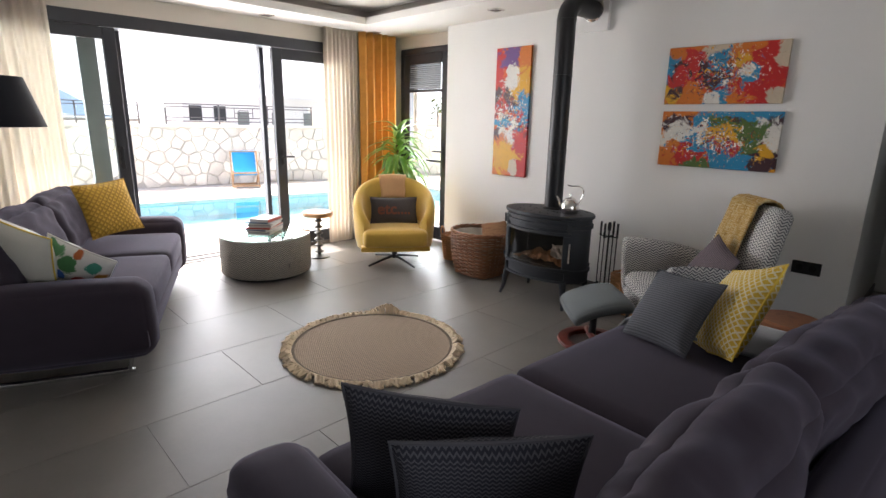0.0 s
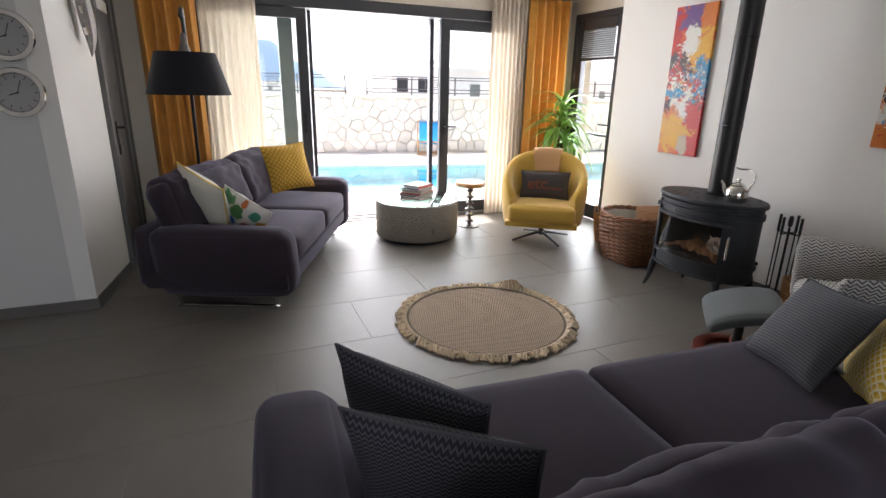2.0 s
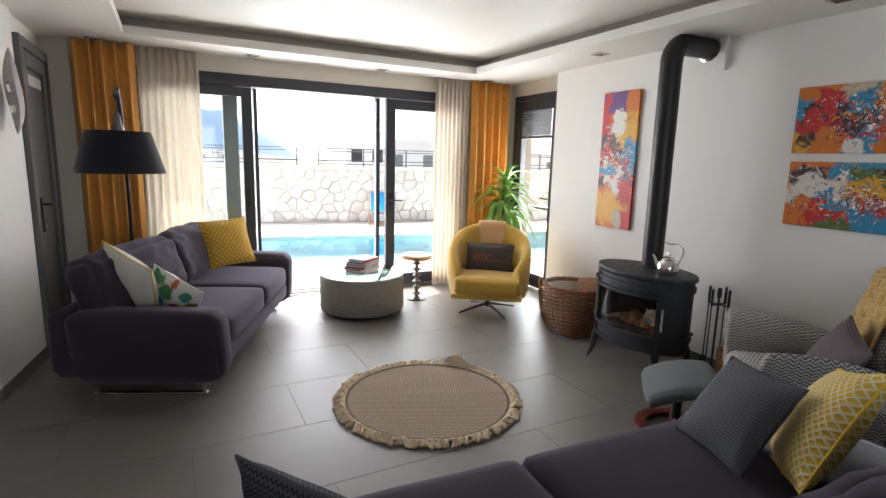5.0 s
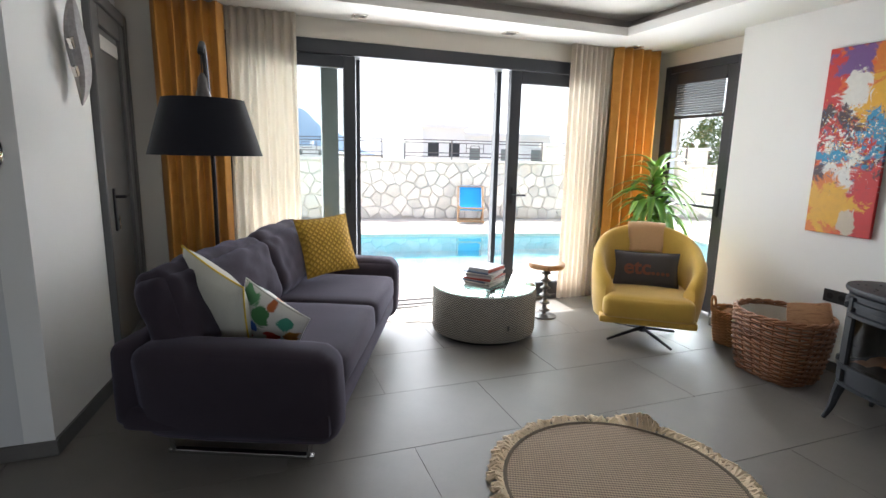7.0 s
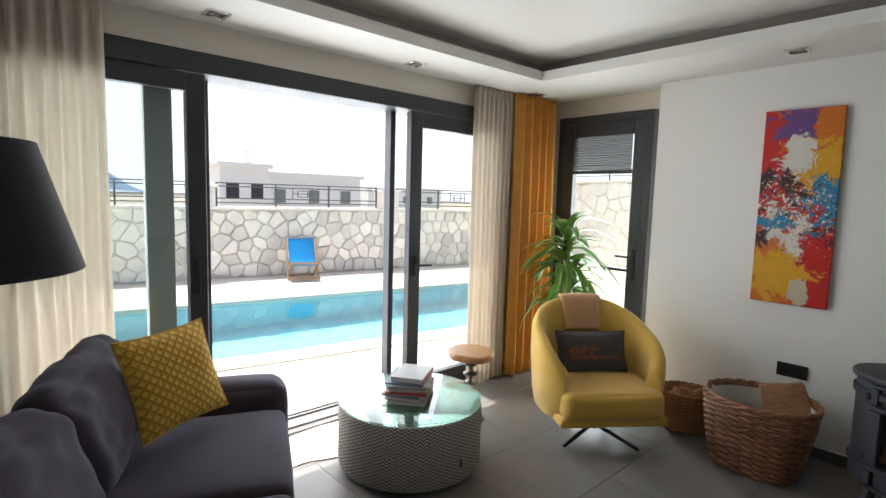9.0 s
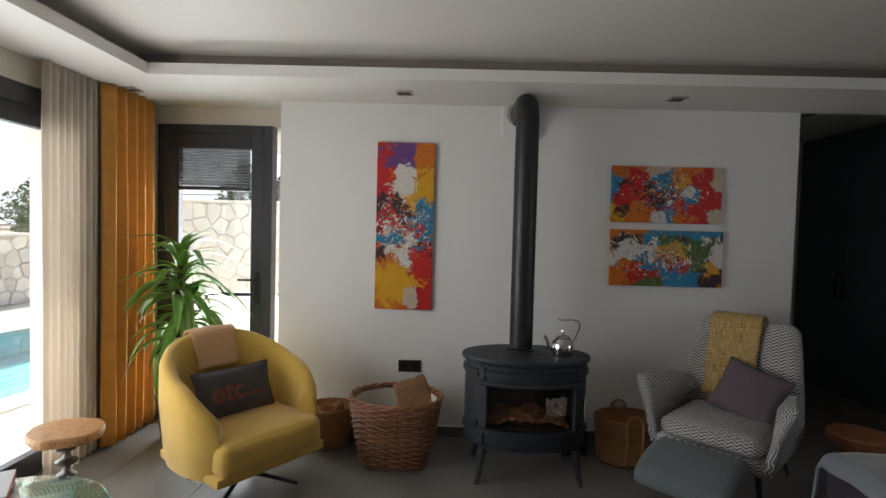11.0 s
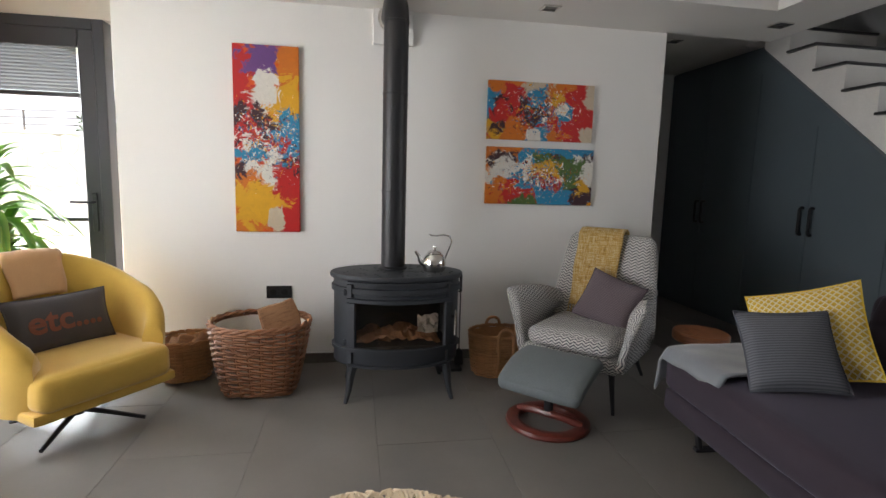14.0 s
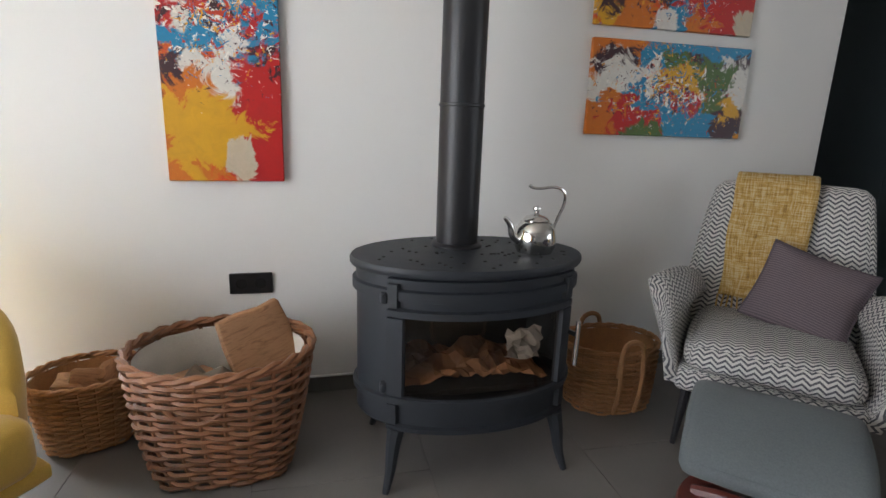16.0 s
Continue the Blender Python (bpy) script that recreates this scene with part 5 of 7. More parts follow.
# kettle
kt = thing("kettle", 3.672, 2.465, 0.7685, 0, "polished steel kettle with an upright looped handle", "kettle")
part("body", lathe(bmesh.new(), [(0.052, 0.0), (0.062, 0.003), (0.071, 0.025), (0.074, 0.05), (0.068, 0.085), (0.052, 0.108), (0.043, 0.113)], 40), M_steel, kt)
part("lid", lathe(bmesh.new(), [(0.046, 0.112), (0.046, 0.116), (0.036, 0.127), (0.014, 0.134), (0.008, 0.137), (0.008, 0.145), (0.015, 0.152), (0.014, 0.16), (0.0001, 0.164)], 32), M_steel, kt)
bm = bmesh.new()
tube(bm, smooth_path([(-0.01, 0.06, 0.045), (-0.012, 0.088, 0.065), (-0.014, 0.10, 0.10), (-0.016, 0.122, 0.128)], 5), 0.017, 10, taper=lambda t: 1.0 - 0.55 * t)
part("spout", bm, M_steel, kt)
bm = bmesh.new()
tube(bm, smooth_path([(0.008, -0.068, 0.075), (0.01, -0.085, 0.12), (0.01, -0.105, 0.17), (0.008, -0.10, 0.212), (0.004, -0.06, 0.228), (0.0, -0.01, 0.224), (0.0, 0.02, 0.226), (0.0, 0.035, 0.234)], 5), 0.005, 8)
part("handle", bm, M_steel, kt)

# fire tools
ft = thing("fire_tool_set", 4.03, 2.29, 0, 0, "black iron fire tool set on a stand", "fire tools")
bm = bmesh.new()
box(bm, (0, 0, 0.012), (0.17, 0.17, 0.024), 0.006, 1)
part("foot", bm, M_black, ft)
bm = bmesh.new()
tube(bm, [(0, 0, 0.02), (0, 0, 0.60)], 0.008, 8)
tube(bm, [(0, -0.075, 0.56), (0, 0.075, 0.56)], 0.006, 6)
tube(bm, [(-0.075, 0, 0.56), (0.075, 0, 0.56)], 0.006, 6)
lathe(bm, [(0.0001, 0.60), (0.014, 0.61), (0.016, 0.65), (0.012, 0.68), (0.0001, 0.685)], 12)
part("stand", bm, M_black, ft)
for x, y, kind in ((0, 0.075, 0), (0, -0.075, 1), (0.075, 0, 2), (-0.075, 0, 3)):
    bm = bmesh.new()
    tube(bm, [(x, y, 0.12), (x, y, 0.56)], 0.005, 6)
    tube(bm, [(x, y, 0.56), (x, y, 0.68)], 0.0095, 8)
    if kind == 0:
        box(bm, (x, y, 0.09), (0.07, 0.012, 0.11), 0.004, 1)
    elif kind == 1:
        lathe(bm, [(0.012, 0.14), (0.03, 0.12), (0.034, 0.03), (0.0001, 0.03)], 12, c=(x, y, 0))
    elif kind == 2:
        tube(bm, [(x, y, 0.13), (x, y, 0.05), (x + 0.03, y, 0.06)], 0.005, 6)
    else:
        tube(bm, [(x, y, 0.13), (x - 0.02, y, 0.09), (x, y, 0.04)], 0.005, 6)
    part("tool", bm, M_black, ft)


# ---- baskets ----
def basket(x, y, rz, label, top, base, h, rows_n, stakes, rad, mtr, square=2.0, rim=0.014, group="baskets", slant=0.0, seed=1):
    ob = thing("basket", x, y, 0, rz, label, "basket", group)

    def ring(t, ang, off=0.0):
        ex = 2 + (square - 2) * (1 - t)
        ca, sa = math.cos(ang), math.sin(ang)
        r = (abs(ca) ** ex + abs(sa) ** ex) ** (-1 / ex)
        ax, ay = base[0] + (top[0] - base[0]) * t ** 0.8, base[1] + (top[1] - base[1]) * t ** 0.8
        return Vector(((ax + off) * r * ca, (ay + off) * r * sa, 0.008 + (h - 0.01) * t))
    bm = bmesh.new()
    n = stakes * 2
    for j in range(rows_n):
        t = (j + 0.5) / rows_n
        pts = []
        for i in range(n):
            a = 2 * math.pi * i / n
            w = (1 if (i // 2 + j) % 2 else -1) * rad * 0.7
            tt = max(0.0, min(1.0, t + slant * math.sin(a * 2 + seed) * t * (1 - t) + 0.25 / rows_n * noise.noise(Vector((i * 0.6, j * 1.3, seed)))))
            pts.append(ring(tt, a, w))
        tube(bm, pts, rad * (0.9 + 0.25 * noise.noise(Vector((j, seed, 0)))), 5, closed=True)
    tagged(part("weave", bm, mtr, ob), kind="stuff")
    bm = bmesh.new()
    for i in range(stakes):
        a = 2 * math.pi * (i + 0.5) / stakes
        tube(bm, [ring(t, a) for t in (0, 0.3, 0.6, 1.0)], rad * 0.75, 5)
    tagged(part("staking", bm, mtr, ob), kind="stuff")
    bm = bmesh.new()
    for s in range(2):
        tube(bm, [ring(1.0, 2 * math.pi * i / 64) + Vector((0, 0, rim * 0.5 + rim * 0.55 * math.sin(i * 64 / 64 * 1.18 + s * math.pi))) + Vector((math.cos(2 * math.pi * i / 64), math.sin(2 * math.pi * i / 64), 0)) * rim * 0.55 * math.cos(i * 1.18 + s * math.pi) for i in range(64)], rim * 0.62, 6, closed=True)
    part("rim", bm, mtr, ob)
    bm = bmesh.new()
    rows = [[ring(t, 2 * math.pi * i / 40, -rad * 2.5) for i in range(40)] for t in (0.03, 0.5, 0.97)]
    v = grid_mesh(bm, rows, closed_u=True)
    bm.faces.new(v[0])
    return ob, bm, ring


b1, lin, ring = basket(3.80, 3.53, 0, "big brown wicker log basket, full of split logs", (0.255, 0.298), (0.17, 0.205), 0.43, 23, 24, 0.0095, M_wicker, 4.0, 0.016, seed=3, slant=0.25)
part("liner", lin, M_liner, b1, "pale cloth liner")
bm = bmesh.new()
tube(bm, smooth_path([(-0.19, 0.17, 0.40), (-0.225, 0.13, 0.33), (-0.235, 0.06, 0.285), (-0.238, -0.01, 0.30), (-0.235, -0.06, 0.36), (-0.232, -0.08, 0.41)], 5), 0.008, 6)
part("handle", bm, M_wicker, b1, "looped wicker handle")
b2, lin, ring = basket(3.93, 1.95, 0, "small empty seagrass basket with two handles", (0.165, 0.215), (0.145, 0.18), 0.295, 24, 22, 0.0065, M_seagrass, 2.6, 0.009, seed=5)
part("lining", lin, M_seagrass, b2)
for x in (-0.165, 0.165):
    bm = bmesh.new()
    tube(bm, smooth_path([(x * 1.05, -0.055, 0.20), (x * 1.08, -0.05, 0.30), (x * 1.05, -0.025, 0.345), (x * 1.05, 0.025, 0.345), (x * 1.08, 0.05, 0.30), (x * 1.05, 0.055, 0.20)], 5), 0.011, 7)
    part("handle", bm, M_seagrass, b2, "looped seagrass handle")
for y in (-0.05, 0.05):
    bm = bmesh.new()
    tube(bm, smooth_path([(-0.178, y, 0.26), (-0.182, y, 0.15), (-0.155, y, 0.02)], 4), 0.009, 6)
    part("strap", bm, M_seagrass, b2)
b3, lin, ring = basket(4.02, 4.04, 20, "small seagrass basket filled with kindling, behind the chair", (0.155, 0.185), (0.115, 0.14), 0.27, 22, 22, 0.0065, M_seagrass, 2.6, 0.010, seed=7)
part("lining", lin, M_seagrass, b3)
for y in (-0.18, 0.18):
    bm = bmesh.new()
    tube(bm, smooth_path([(-0.04, y, 0.24), (-0.035, y * 1.06, 0.32), (0, y * 1.08, 0.35), (0.035, y * 1.06, 0.32), (0.04, y, 0.24)], 5), 0.010, 7)
    part("handle", bm, M_seagrass, b3, "looped seagrass handle")


def log(c, s, rx, ry, rz, label, mtr=None, seed=0):
    bm = bmesh.new()
    box(bm, (0, 0, 0), s, 0.012, 2)
    bmesh.ops.subdivide_edges(bm, edges=bm.edges[:], cuts=2, use_grid_fill=True)
    for v in bm.verts:
        v.co += Vector((noise.noise(v.co * 14 + Vector((seed, 0, 0))), noise.noise(v.co * 14 + Vector((0, seed, 0))), noise.noise(v.co * 14 + Vector((0, 0, seed))))) * 0.012
    ob = part("firewood_log", bm, mtr or M_log, None, smooth=True, angle=35)
    ob.matrix_basis = pose(*c, rx, ry, rz)
    return tagged(ob, label, "firewood", "firewood")


log((3.89, 3.41, 0.375), (0.05, 0.24, 0.30), -12, 20, 25, "broad split log slab leaning in the wicker basket", seed=1)
log((3.74, 3.66, 0.25), (0.09, 0.10, 0.26), 40, 20, 10, "rough bark-covered log in the basket", M_pile_wood, 2)
log((3.74, 3.49, 0.27), (0.10, 0.09, 0.24), -35, 30, 60, "rough bark-covered log in the basket", M_pile_wood, 3)
log((3.69, 3.58, 0.28), (0.10, 0.08, 0.22), 70, 10, 40, "pale split log in the basket", M_log, 4)
log((3.82, 3.62, 0.18), (0.12, 0.12, 0.30), 0, 12, 30, "pale split log in the basket", M_log, 5)
log((3.80, 3.44, 0.17), (0.12, 0.12, 0.28), 0, -10, 10, "pale split log in the basket", M_log, 6)
log((4.0, 4.03, 0.22), (0.08, 0.12, 0.13), 20, 20, 30, "short pale offcut in the small basket", M_log, 7)
log((4.05, 3.97, 0.21), (0.07, 0.10, 0.14), -20, 10, 70, "short pale offcut in the small basket", M_log, 8)
log((4.0, 4.10, 0.17), (0.10, 0.09, 0.2), 10, -14, 10, "short pale offcut in the small basket", M_log, 9)

# ---- armchair and footstool ----
AX, AY, AR = 3.595, 1.455, -134.6
ac = thing("armchair", AX, AY, 0, AR, "armchair in black and white zigzag upholstery on slim dark legs", "chair")
part("seat_cushion", soft((0, -0.06, 0.385), (0.54, 0.56, 0.12), 0.05, 0.02, 12, 0.003), M_zig_chair, ac)
part("seat_frame", soft((0, -0.02, 0.285), (0.60, 0.62, 0.10), 0.035, 0, 8), M_zig_chair, ac)


def back_taper(v, p):
    w = (p[2] + 1) / 2
    return Vector((v.x * (1.22 - 0.26 * w), v.y + 0.02 * (1 - p[0] * p[0]), v.z))


part("backrest", soft((0, 0.315, 0.65), (0.60, 0.115, 0.70), 0.05, 0.012, 14, 0.003, pose(0, 0, 0, -16).to_3x3().to_4x4(), taper=back_taper), M_zig_chair, ac)
for s in (-1, 1):
    bm = bmesh.new()
    rows = []
    for j in range(15):
        t = j / 14
        y = -0.31 + 0.58 * t
        fl_ = (1 - t) ** 1.6
        z1 = 0.665 - 0.09 * t ** 2 + 0.03 * (1 - t) * t
        x1 = 0.338 + 0.085 * fl_
        x0 = 0.285
        th = 0.03 + 0.05 * (1 - fl_)
        rows.append([(s * (x0 - 0.01), y, 0.26), (s * (x0 + 0.03), y, 0.44), (s * (x1 - 0.09), y, z1 - 0.09), (s * (x1 - 0.045), y, z1 - 0.012), (s * x1, y, z1), (s * (x1 + 0.012), y, z1 - 0.02), (s * (x1 - 0.005), y, z1 - 0.08), (s * (x0 + 0.075), y, 0.42), (s * (x0 + 0.045), y, 0.26)])
    r0 = [Vector(p) for p in rows[0]]
    c0 = sum(r0, Vector()) / len(r0)
    rows = [[c0 + (p - c0) * k + Vector((0, dy, 0)) for p in r0] for k, dy in ((0.05, -0.028), (0.55, -0.026), (0.85, -0.016))] + rows
    v = grid_mesh(bm, rows, closed_u=True, uv=lambda i, j: (j * 0.0415, [0, 0.18, 0.34, 0.43, 0.48, 0.5, 0.56, 0.75, 0.92, 0.96][i]))
    bm.faces.new(v[0])
    bm.faces.new(v[-1])
    part("armrest", bm, M_zig_chair, ac, angle=60)
for x, y, lx, ly in ((0.25, -0.27, 0.035, -0.03), (-0.25, -0.27, -0.02, -0.03), (0.22, 0.28, 0.03, 0.20), (-0.22, 0.28, -0.03, 0.20)):
    bm = bmesh.new()
    tube(bm, [(x, y, 0.25), (x + lx * 0.5, y + ly * 0.5, 0.12), (x + lx, y + ly, 0.0)], 0.019, 8, taper=lambda t: 1.0 - 0.45 * t)
    part("leg", bm, M_black, ac)
CH = pose(AX, AY, 0, 0, 0, AR)


def chair_throw(u, v):
    x = -0.21 + 0.30 * u + 0.01 * noise.noise(Vector((v * 5, u, 0)))
    if v < 0.55:
        w = v / 0.55
        z = 0.50 + 0.485 * w
        y = 0.315 - 0.078 + math.tan(radians(16)) * (z - 0.65)
    elif v < 0.66:
        w = (v - 0.55) / 0.11
        a = math.pi * w
        z = 0.985 + 0.035 * math.sin(a)
        y = 0.332 + 0.072 * (1 - math.cos(a))
    else:
        w = (v - 0.66) / 0.34
        z = 0.985 - 0.33 * w
        y = 0.478 - math.tan(radians(10)) * 0.30 * w + 0.02
    return tuple(CH @ Vector((x + 0.004 * math.sin(u * 20), y + 0.004 * math.sin(u * 15 + v * 4), z + 0.004 * noise.noise(Vector((u * 5, v * 8, 3))))))


tb = draped(chair_throw, 14, 34, M_throw, "throw_blanket", "ochre slub throw folded over the armchair back", "blanket", 0.014, (0.3, 0.9))
bm = bmesh.new()
for k in range(16):
    p = Vector(chair_throw(k / 15, 0.0))
    d = CH.to_3x3() @ Vector((0.006 * math.sin(k * 5), -0.012, -0.06))
    tube(bm, [p, p + d * 0.5, p + d], 0.004, 5)
fr = part("fringe", bm, M_throw, tb, "knotted ochre fringe")
scatter_cushion("mauve tweed cushion tilted in the armchair", CH @ pose(0.10, 0.08, 0.585, -28, 15, -6), M_mauve_pillow, 0.37, 0.34, 0.13, seed=11)

fs = thing("footstool", 3.135, 1.88, 0, AR, "tilted slate footstool on a round mahogany ring base", "footstool")
bm = bmesh.new()
rows = []
for i in range(56):
    a = 2 * math.pi * i / 56
    rows.append([((0.20 + r) * math.cos(a), (0.195 + r) * math.sin(a), z) for r, z in ((-0.04, 0.0), (0.03, 0.0), (0.036, 0.012), (0.03, 0.028), (0.0, 0.036), (-0.035, 0.03), (-0.042, 0.012))])
grid_mesh(bm, rows, closed_u=True, closed_v=True)
part("ring_base", bm, M_mahog, fs, "dark red mahogany ring")
bm = bmesh.new()
tube(bm, smooth_path([(-0.19, 0.02, 0.03), (-0.09, 0.0, 0.055), (0.0, -0.01, 0.06), (0.09, 0.0, 0.055), (0.19, 0.02, 0.03)], 5), 0.022, 8)
part("crossbar", bm, M_mahog, fs)
bm = bmesh.new()
tube(bm, [(0, 0, 0.05), (0, 0, 0.26)], 0.026, 16)
box(bm, (0, 0.0, 0.262), (0.20, 0.16, 0.015), 0.003, 1, pose(0, 0, 0, 14).to_3x3().to_4x4())
part("column", bm, M_black, fs)


def bowed(v, p):
    return Vector((v.x, v.y, v.z - 0.035 * p[1] * p[1] + 0.01))


part("cushion", soft((0, 0.0, 0.305), (0.47, 0.40, 0.075), 0.032, 0.008, 12, 0.002, pose(0, 0, 0, 15).to_3x3().to_4x4(), taper=bowed), M_ott, fs)
# wooden stump behind the open sofa end
ws = thing("wooden_stool", 3.37, 0.80, 0, 0, "low round reddish wooden stool behind the sofa end", "stool")
part("seat", lathe(bmesh.new(), [(0.0001, 0.37), (0.15, 0.37), (0.165, 0.385), (0.165, 0.425), (0.155, 0.435), (0.0001, 0.435)], 36), M_stool, ws)
for a in range(3):
    bm = bmesh.new()
    c, s = math.cos(a * 2.094), math.sin(a * 2.094)
    tube(bm, [(0.11 * c, 0.11 * s, 0.37), (0.14 * c, 0.14 * s, 0.0)], 0.018, 8)
    part("leg", bm, M_stool, ws)


# ---- on the walls ----
def canvas(x, yc, zc, w, h, mtr, label):
    ob = thing("painting", x, yc, zc, 0, label, "painting", "abstract paintings")
    bm = bmesh.new()
    box(bm, (0, 0, 0), (0.026, w, h), 0.003, 1)
    lay = bm.loops.layers.uv.verify()
    for f in bm.faces:
        for lp in f.loops:
            lp[lay].uv = (-lp.vert.co.y, lp.vert.co.z)
    part("canvas", bm, mtr, ob)
    part("stretcher", boxes(((0.016, 0, 0), (0.006, w - 0.04, h - 0.04))), M_teak, ob)
    return ob


WHT, RED, ORG, BLU, YEL, PUR, DRK, GRN, CRM = (0.80, 0.77, 0.70), (0.60, 0.012, 0.010), (0.70, 0.18, 0.006), (0.01, 0.27, 0.50), (0.78, 0.40, 0.008), (0.16, 0.06, 0.25), (0.05, 0.012, 0.02), (0.08, 0.16, 0.03), (0.66, 0.55, 0.40)
canvas(SW - 0.017, 3.537, 1.565, 0.42, 1.228, painting("abstract_tall", RED, ORG, [
    (-0.19, 0.40, 0.34, RED, 0.35), (0.16, 0.48, 0.30, ORG, 0.5), (-0.02, 0.54, 0.13, PUR, 0.8), (0.12, 0.28, 0.15, YEL), (-0.14, 0.12, 0.10, DRK), (-0.16, 0.03, 0.12, RED), (-0.02, 0.30, 0.13, WHT, 0.8), (0.0, 0.40, 0.06, WHT),
    (0.02, 0.0, 0.17, DRK), (0.08, 0.16, 0.07, YEL), (-0.08, 0.04, 0.06, RED), (0.13, 0.05, 0.12, BLU), (0.17, -0.08, 0.07, BLU), (-0.11, -0.12, 0.10, BLU), (-0.13, -0.02, 0.05, WHT), (0.04, -0.05, 0.05, RED), (0.09, -0.16, 0.10, BLU, 0.6),
    (-0.15, -0.26, 0.11, DRK), (0.15, -0.24, 0.10, DRK), (0.17, -0.42, 0.34, RED, 0.45), (0.0, -0.24, 0.14, WHT, 0.6), (-0.10, -0.20, 0.05, WHT), (-0.14, -0.46, 0.22, ORG, 0.7), (-0.07, -0.42, 0.15, YEL), (0.05, -0.54, 0.07, CRM, 0.6)], 3, (0.24, 0.22)), "tall abstract canvas of red, orange, blue and white splashes")
canvas(SW - 0.017, 1.628, 1.843, 0.80, 0.41, painting("abstract_wide", RED, ORG, [
    (0.02, 0.20, 0.17, CRM, 1.3), (-0.38, 0.05, 0.20, BLU, 0.5), (-0.33, -0.15, 0.10, YEL), (-0.25, 0.15, 0.10, ORG), (-0.26, -0.03, 0.13, DRK), (-0.20, 0.03, 0.15, RED), (-0.22, -0.16, 0.09, ORG), (0.17, 0.15, 0.12, ORG), (0.10, -0.10, 0.16, ORG), (0.13, 0.06, 0.07, YEL),
    (-0.04, 0.0, 0.12, DRK), (-0.04, 0.08, 0.08, BLU), (0.0, -0.15, 0.09, BLU), (0.26, -0.05, 0.18, RED), (0.30, 0.12, 0.13, RED), (0.38, 0.12, 0.11, CRM, 0.5), (0.17, 0.0, 0.06, BLU), (0.16, 0.03, 0.04, WHT), (0.36, -0.17, 0.06, CRM), (-0.05, -0.18, 0.05, WHT)], 5, (0.28, 0.16)), "wide abstract canvas in red, orange and turquoise")
canvas(SW - 0.017, 1.613, 1.380, 0.82, 0.41, painting("abstract_lower", ORG, YEL, [
    (-0.30, 0.13, 0.16, ORG, 1.2), (-0.28, 0.11, 0.06, DRK, 1.8), (0.22, 0.16, 0.13, BLU, 1.8), (-0.10, 0.13, 0.07, BLU, 1.6), (0.36, 0.12, 0.08, DRK), (-0.22, 0.0, 0.12, WHT, 2.2), (0.34, 0.0, 0.14, WHT, 1.0), (0.08, 0.08, 0.09, DRK), (0.03, 0.09, 0.08, GRN), (0.20, 0.08, 0.08, GRN, 1.5), (0.06, 0.02, 0.08, YEL, 1.5),
    (-0.12, -0.10, 0.10, BLU, 1.8), (-0.34, -0.14, 0.12, ORG), (-0.18, -0.15, 0.08, RED, 1.6), (0.10, -0.09, 0.10, RED), (0.06, -0.15, 0.11, BLU), (0.25, -0.09, 0.09, GRN), (0.22, -0.17, 0.08, BLU, 1.6), (-0.12, -0.19, 0.06, GRN, 1.8), (0.34, -0.15, 0.09, DRK), (0.33, -0.07, 0.06, YEL)], 8, (0.30, 0.16)), "wide abstract canvas of blue, green and white streaks")
so = thing("wall_socket", SW - 0.001, 3.476, 0.525, 0, "black double wall socket", "socket")
part("plate", span(-0.012, 0.0, -0.085, 0.085, -0.044, 0.044, 0.003, 1), M_black_plastic, so)
for y in (-0.038, 0.038):
    bm = lathe(bmesh.new(), [(0.022, 0.0), (0.022, 0.002), (0.019, 0.002), (0.017, -0.004), (0.0001, -0.004)], 20)
    bmesh.ops.transform(bm, matrix=pose(-0.0125, y, 0, 0, -90, 0), verts=bm.verts[:])
    part("outlet", bm, M_dark_void, so)
so2 = copy_thing(so, pose(SW - 0.001, 0.92, 0.55))
# clocks
for x, z in ((-0.61, 1.71), (-0.61, 1.40)):
    ck = thing("wall_clock", x, 3.897, z, 0, "round steel wall clock with a pale dial", "clock", "wall clocks")
    rot = pose(0, 0, 0, 90)
    for nm, prof, mt in (("rim", [(0.10, 0.0), (0.135, 0.004), (0.142, 0.02), (0.135, 0.034), (0.112, 0.034), (0.104, 0.02)], M_steel), ("dial", [(0.0001, 0.012), (0.105, 0.012)], M_dial)):
        bm = lathe(bmesh.new(), prof, 48, cap=False)
        bmesh.ops.transform(bm, matrix=rot, verts=bm.verts[:])
        part(nm, bm, mt, ck)
    bm = bmesh.new()
    for k in range(12):
        a = k * math.pi / 6
        box(bm, (0.088 * math.sin(a), -0.013, 0.088 * math.cos(a)), (0.004, 0.002, 0.016), 0, 1, pose(0, 0, 0, 0, math.degrees(a), 0).to_3x3().to_4x4())
    part("markers", bm, M_black, ck)
    for ln, a, w in ((0.055, 250, 0.006), (0.082, 20, 0.004)):
        bm = box(bmesh.new(), (0, -0.016, ln / 2 - 0.01), (w, 0.002, ln))
        bmesh.ops.transform(bm, matrix=pose(0, 0, 0, 0, a, 0), verts=bm.verts[:])
        part("clock_arm", bm, M_black, ck)
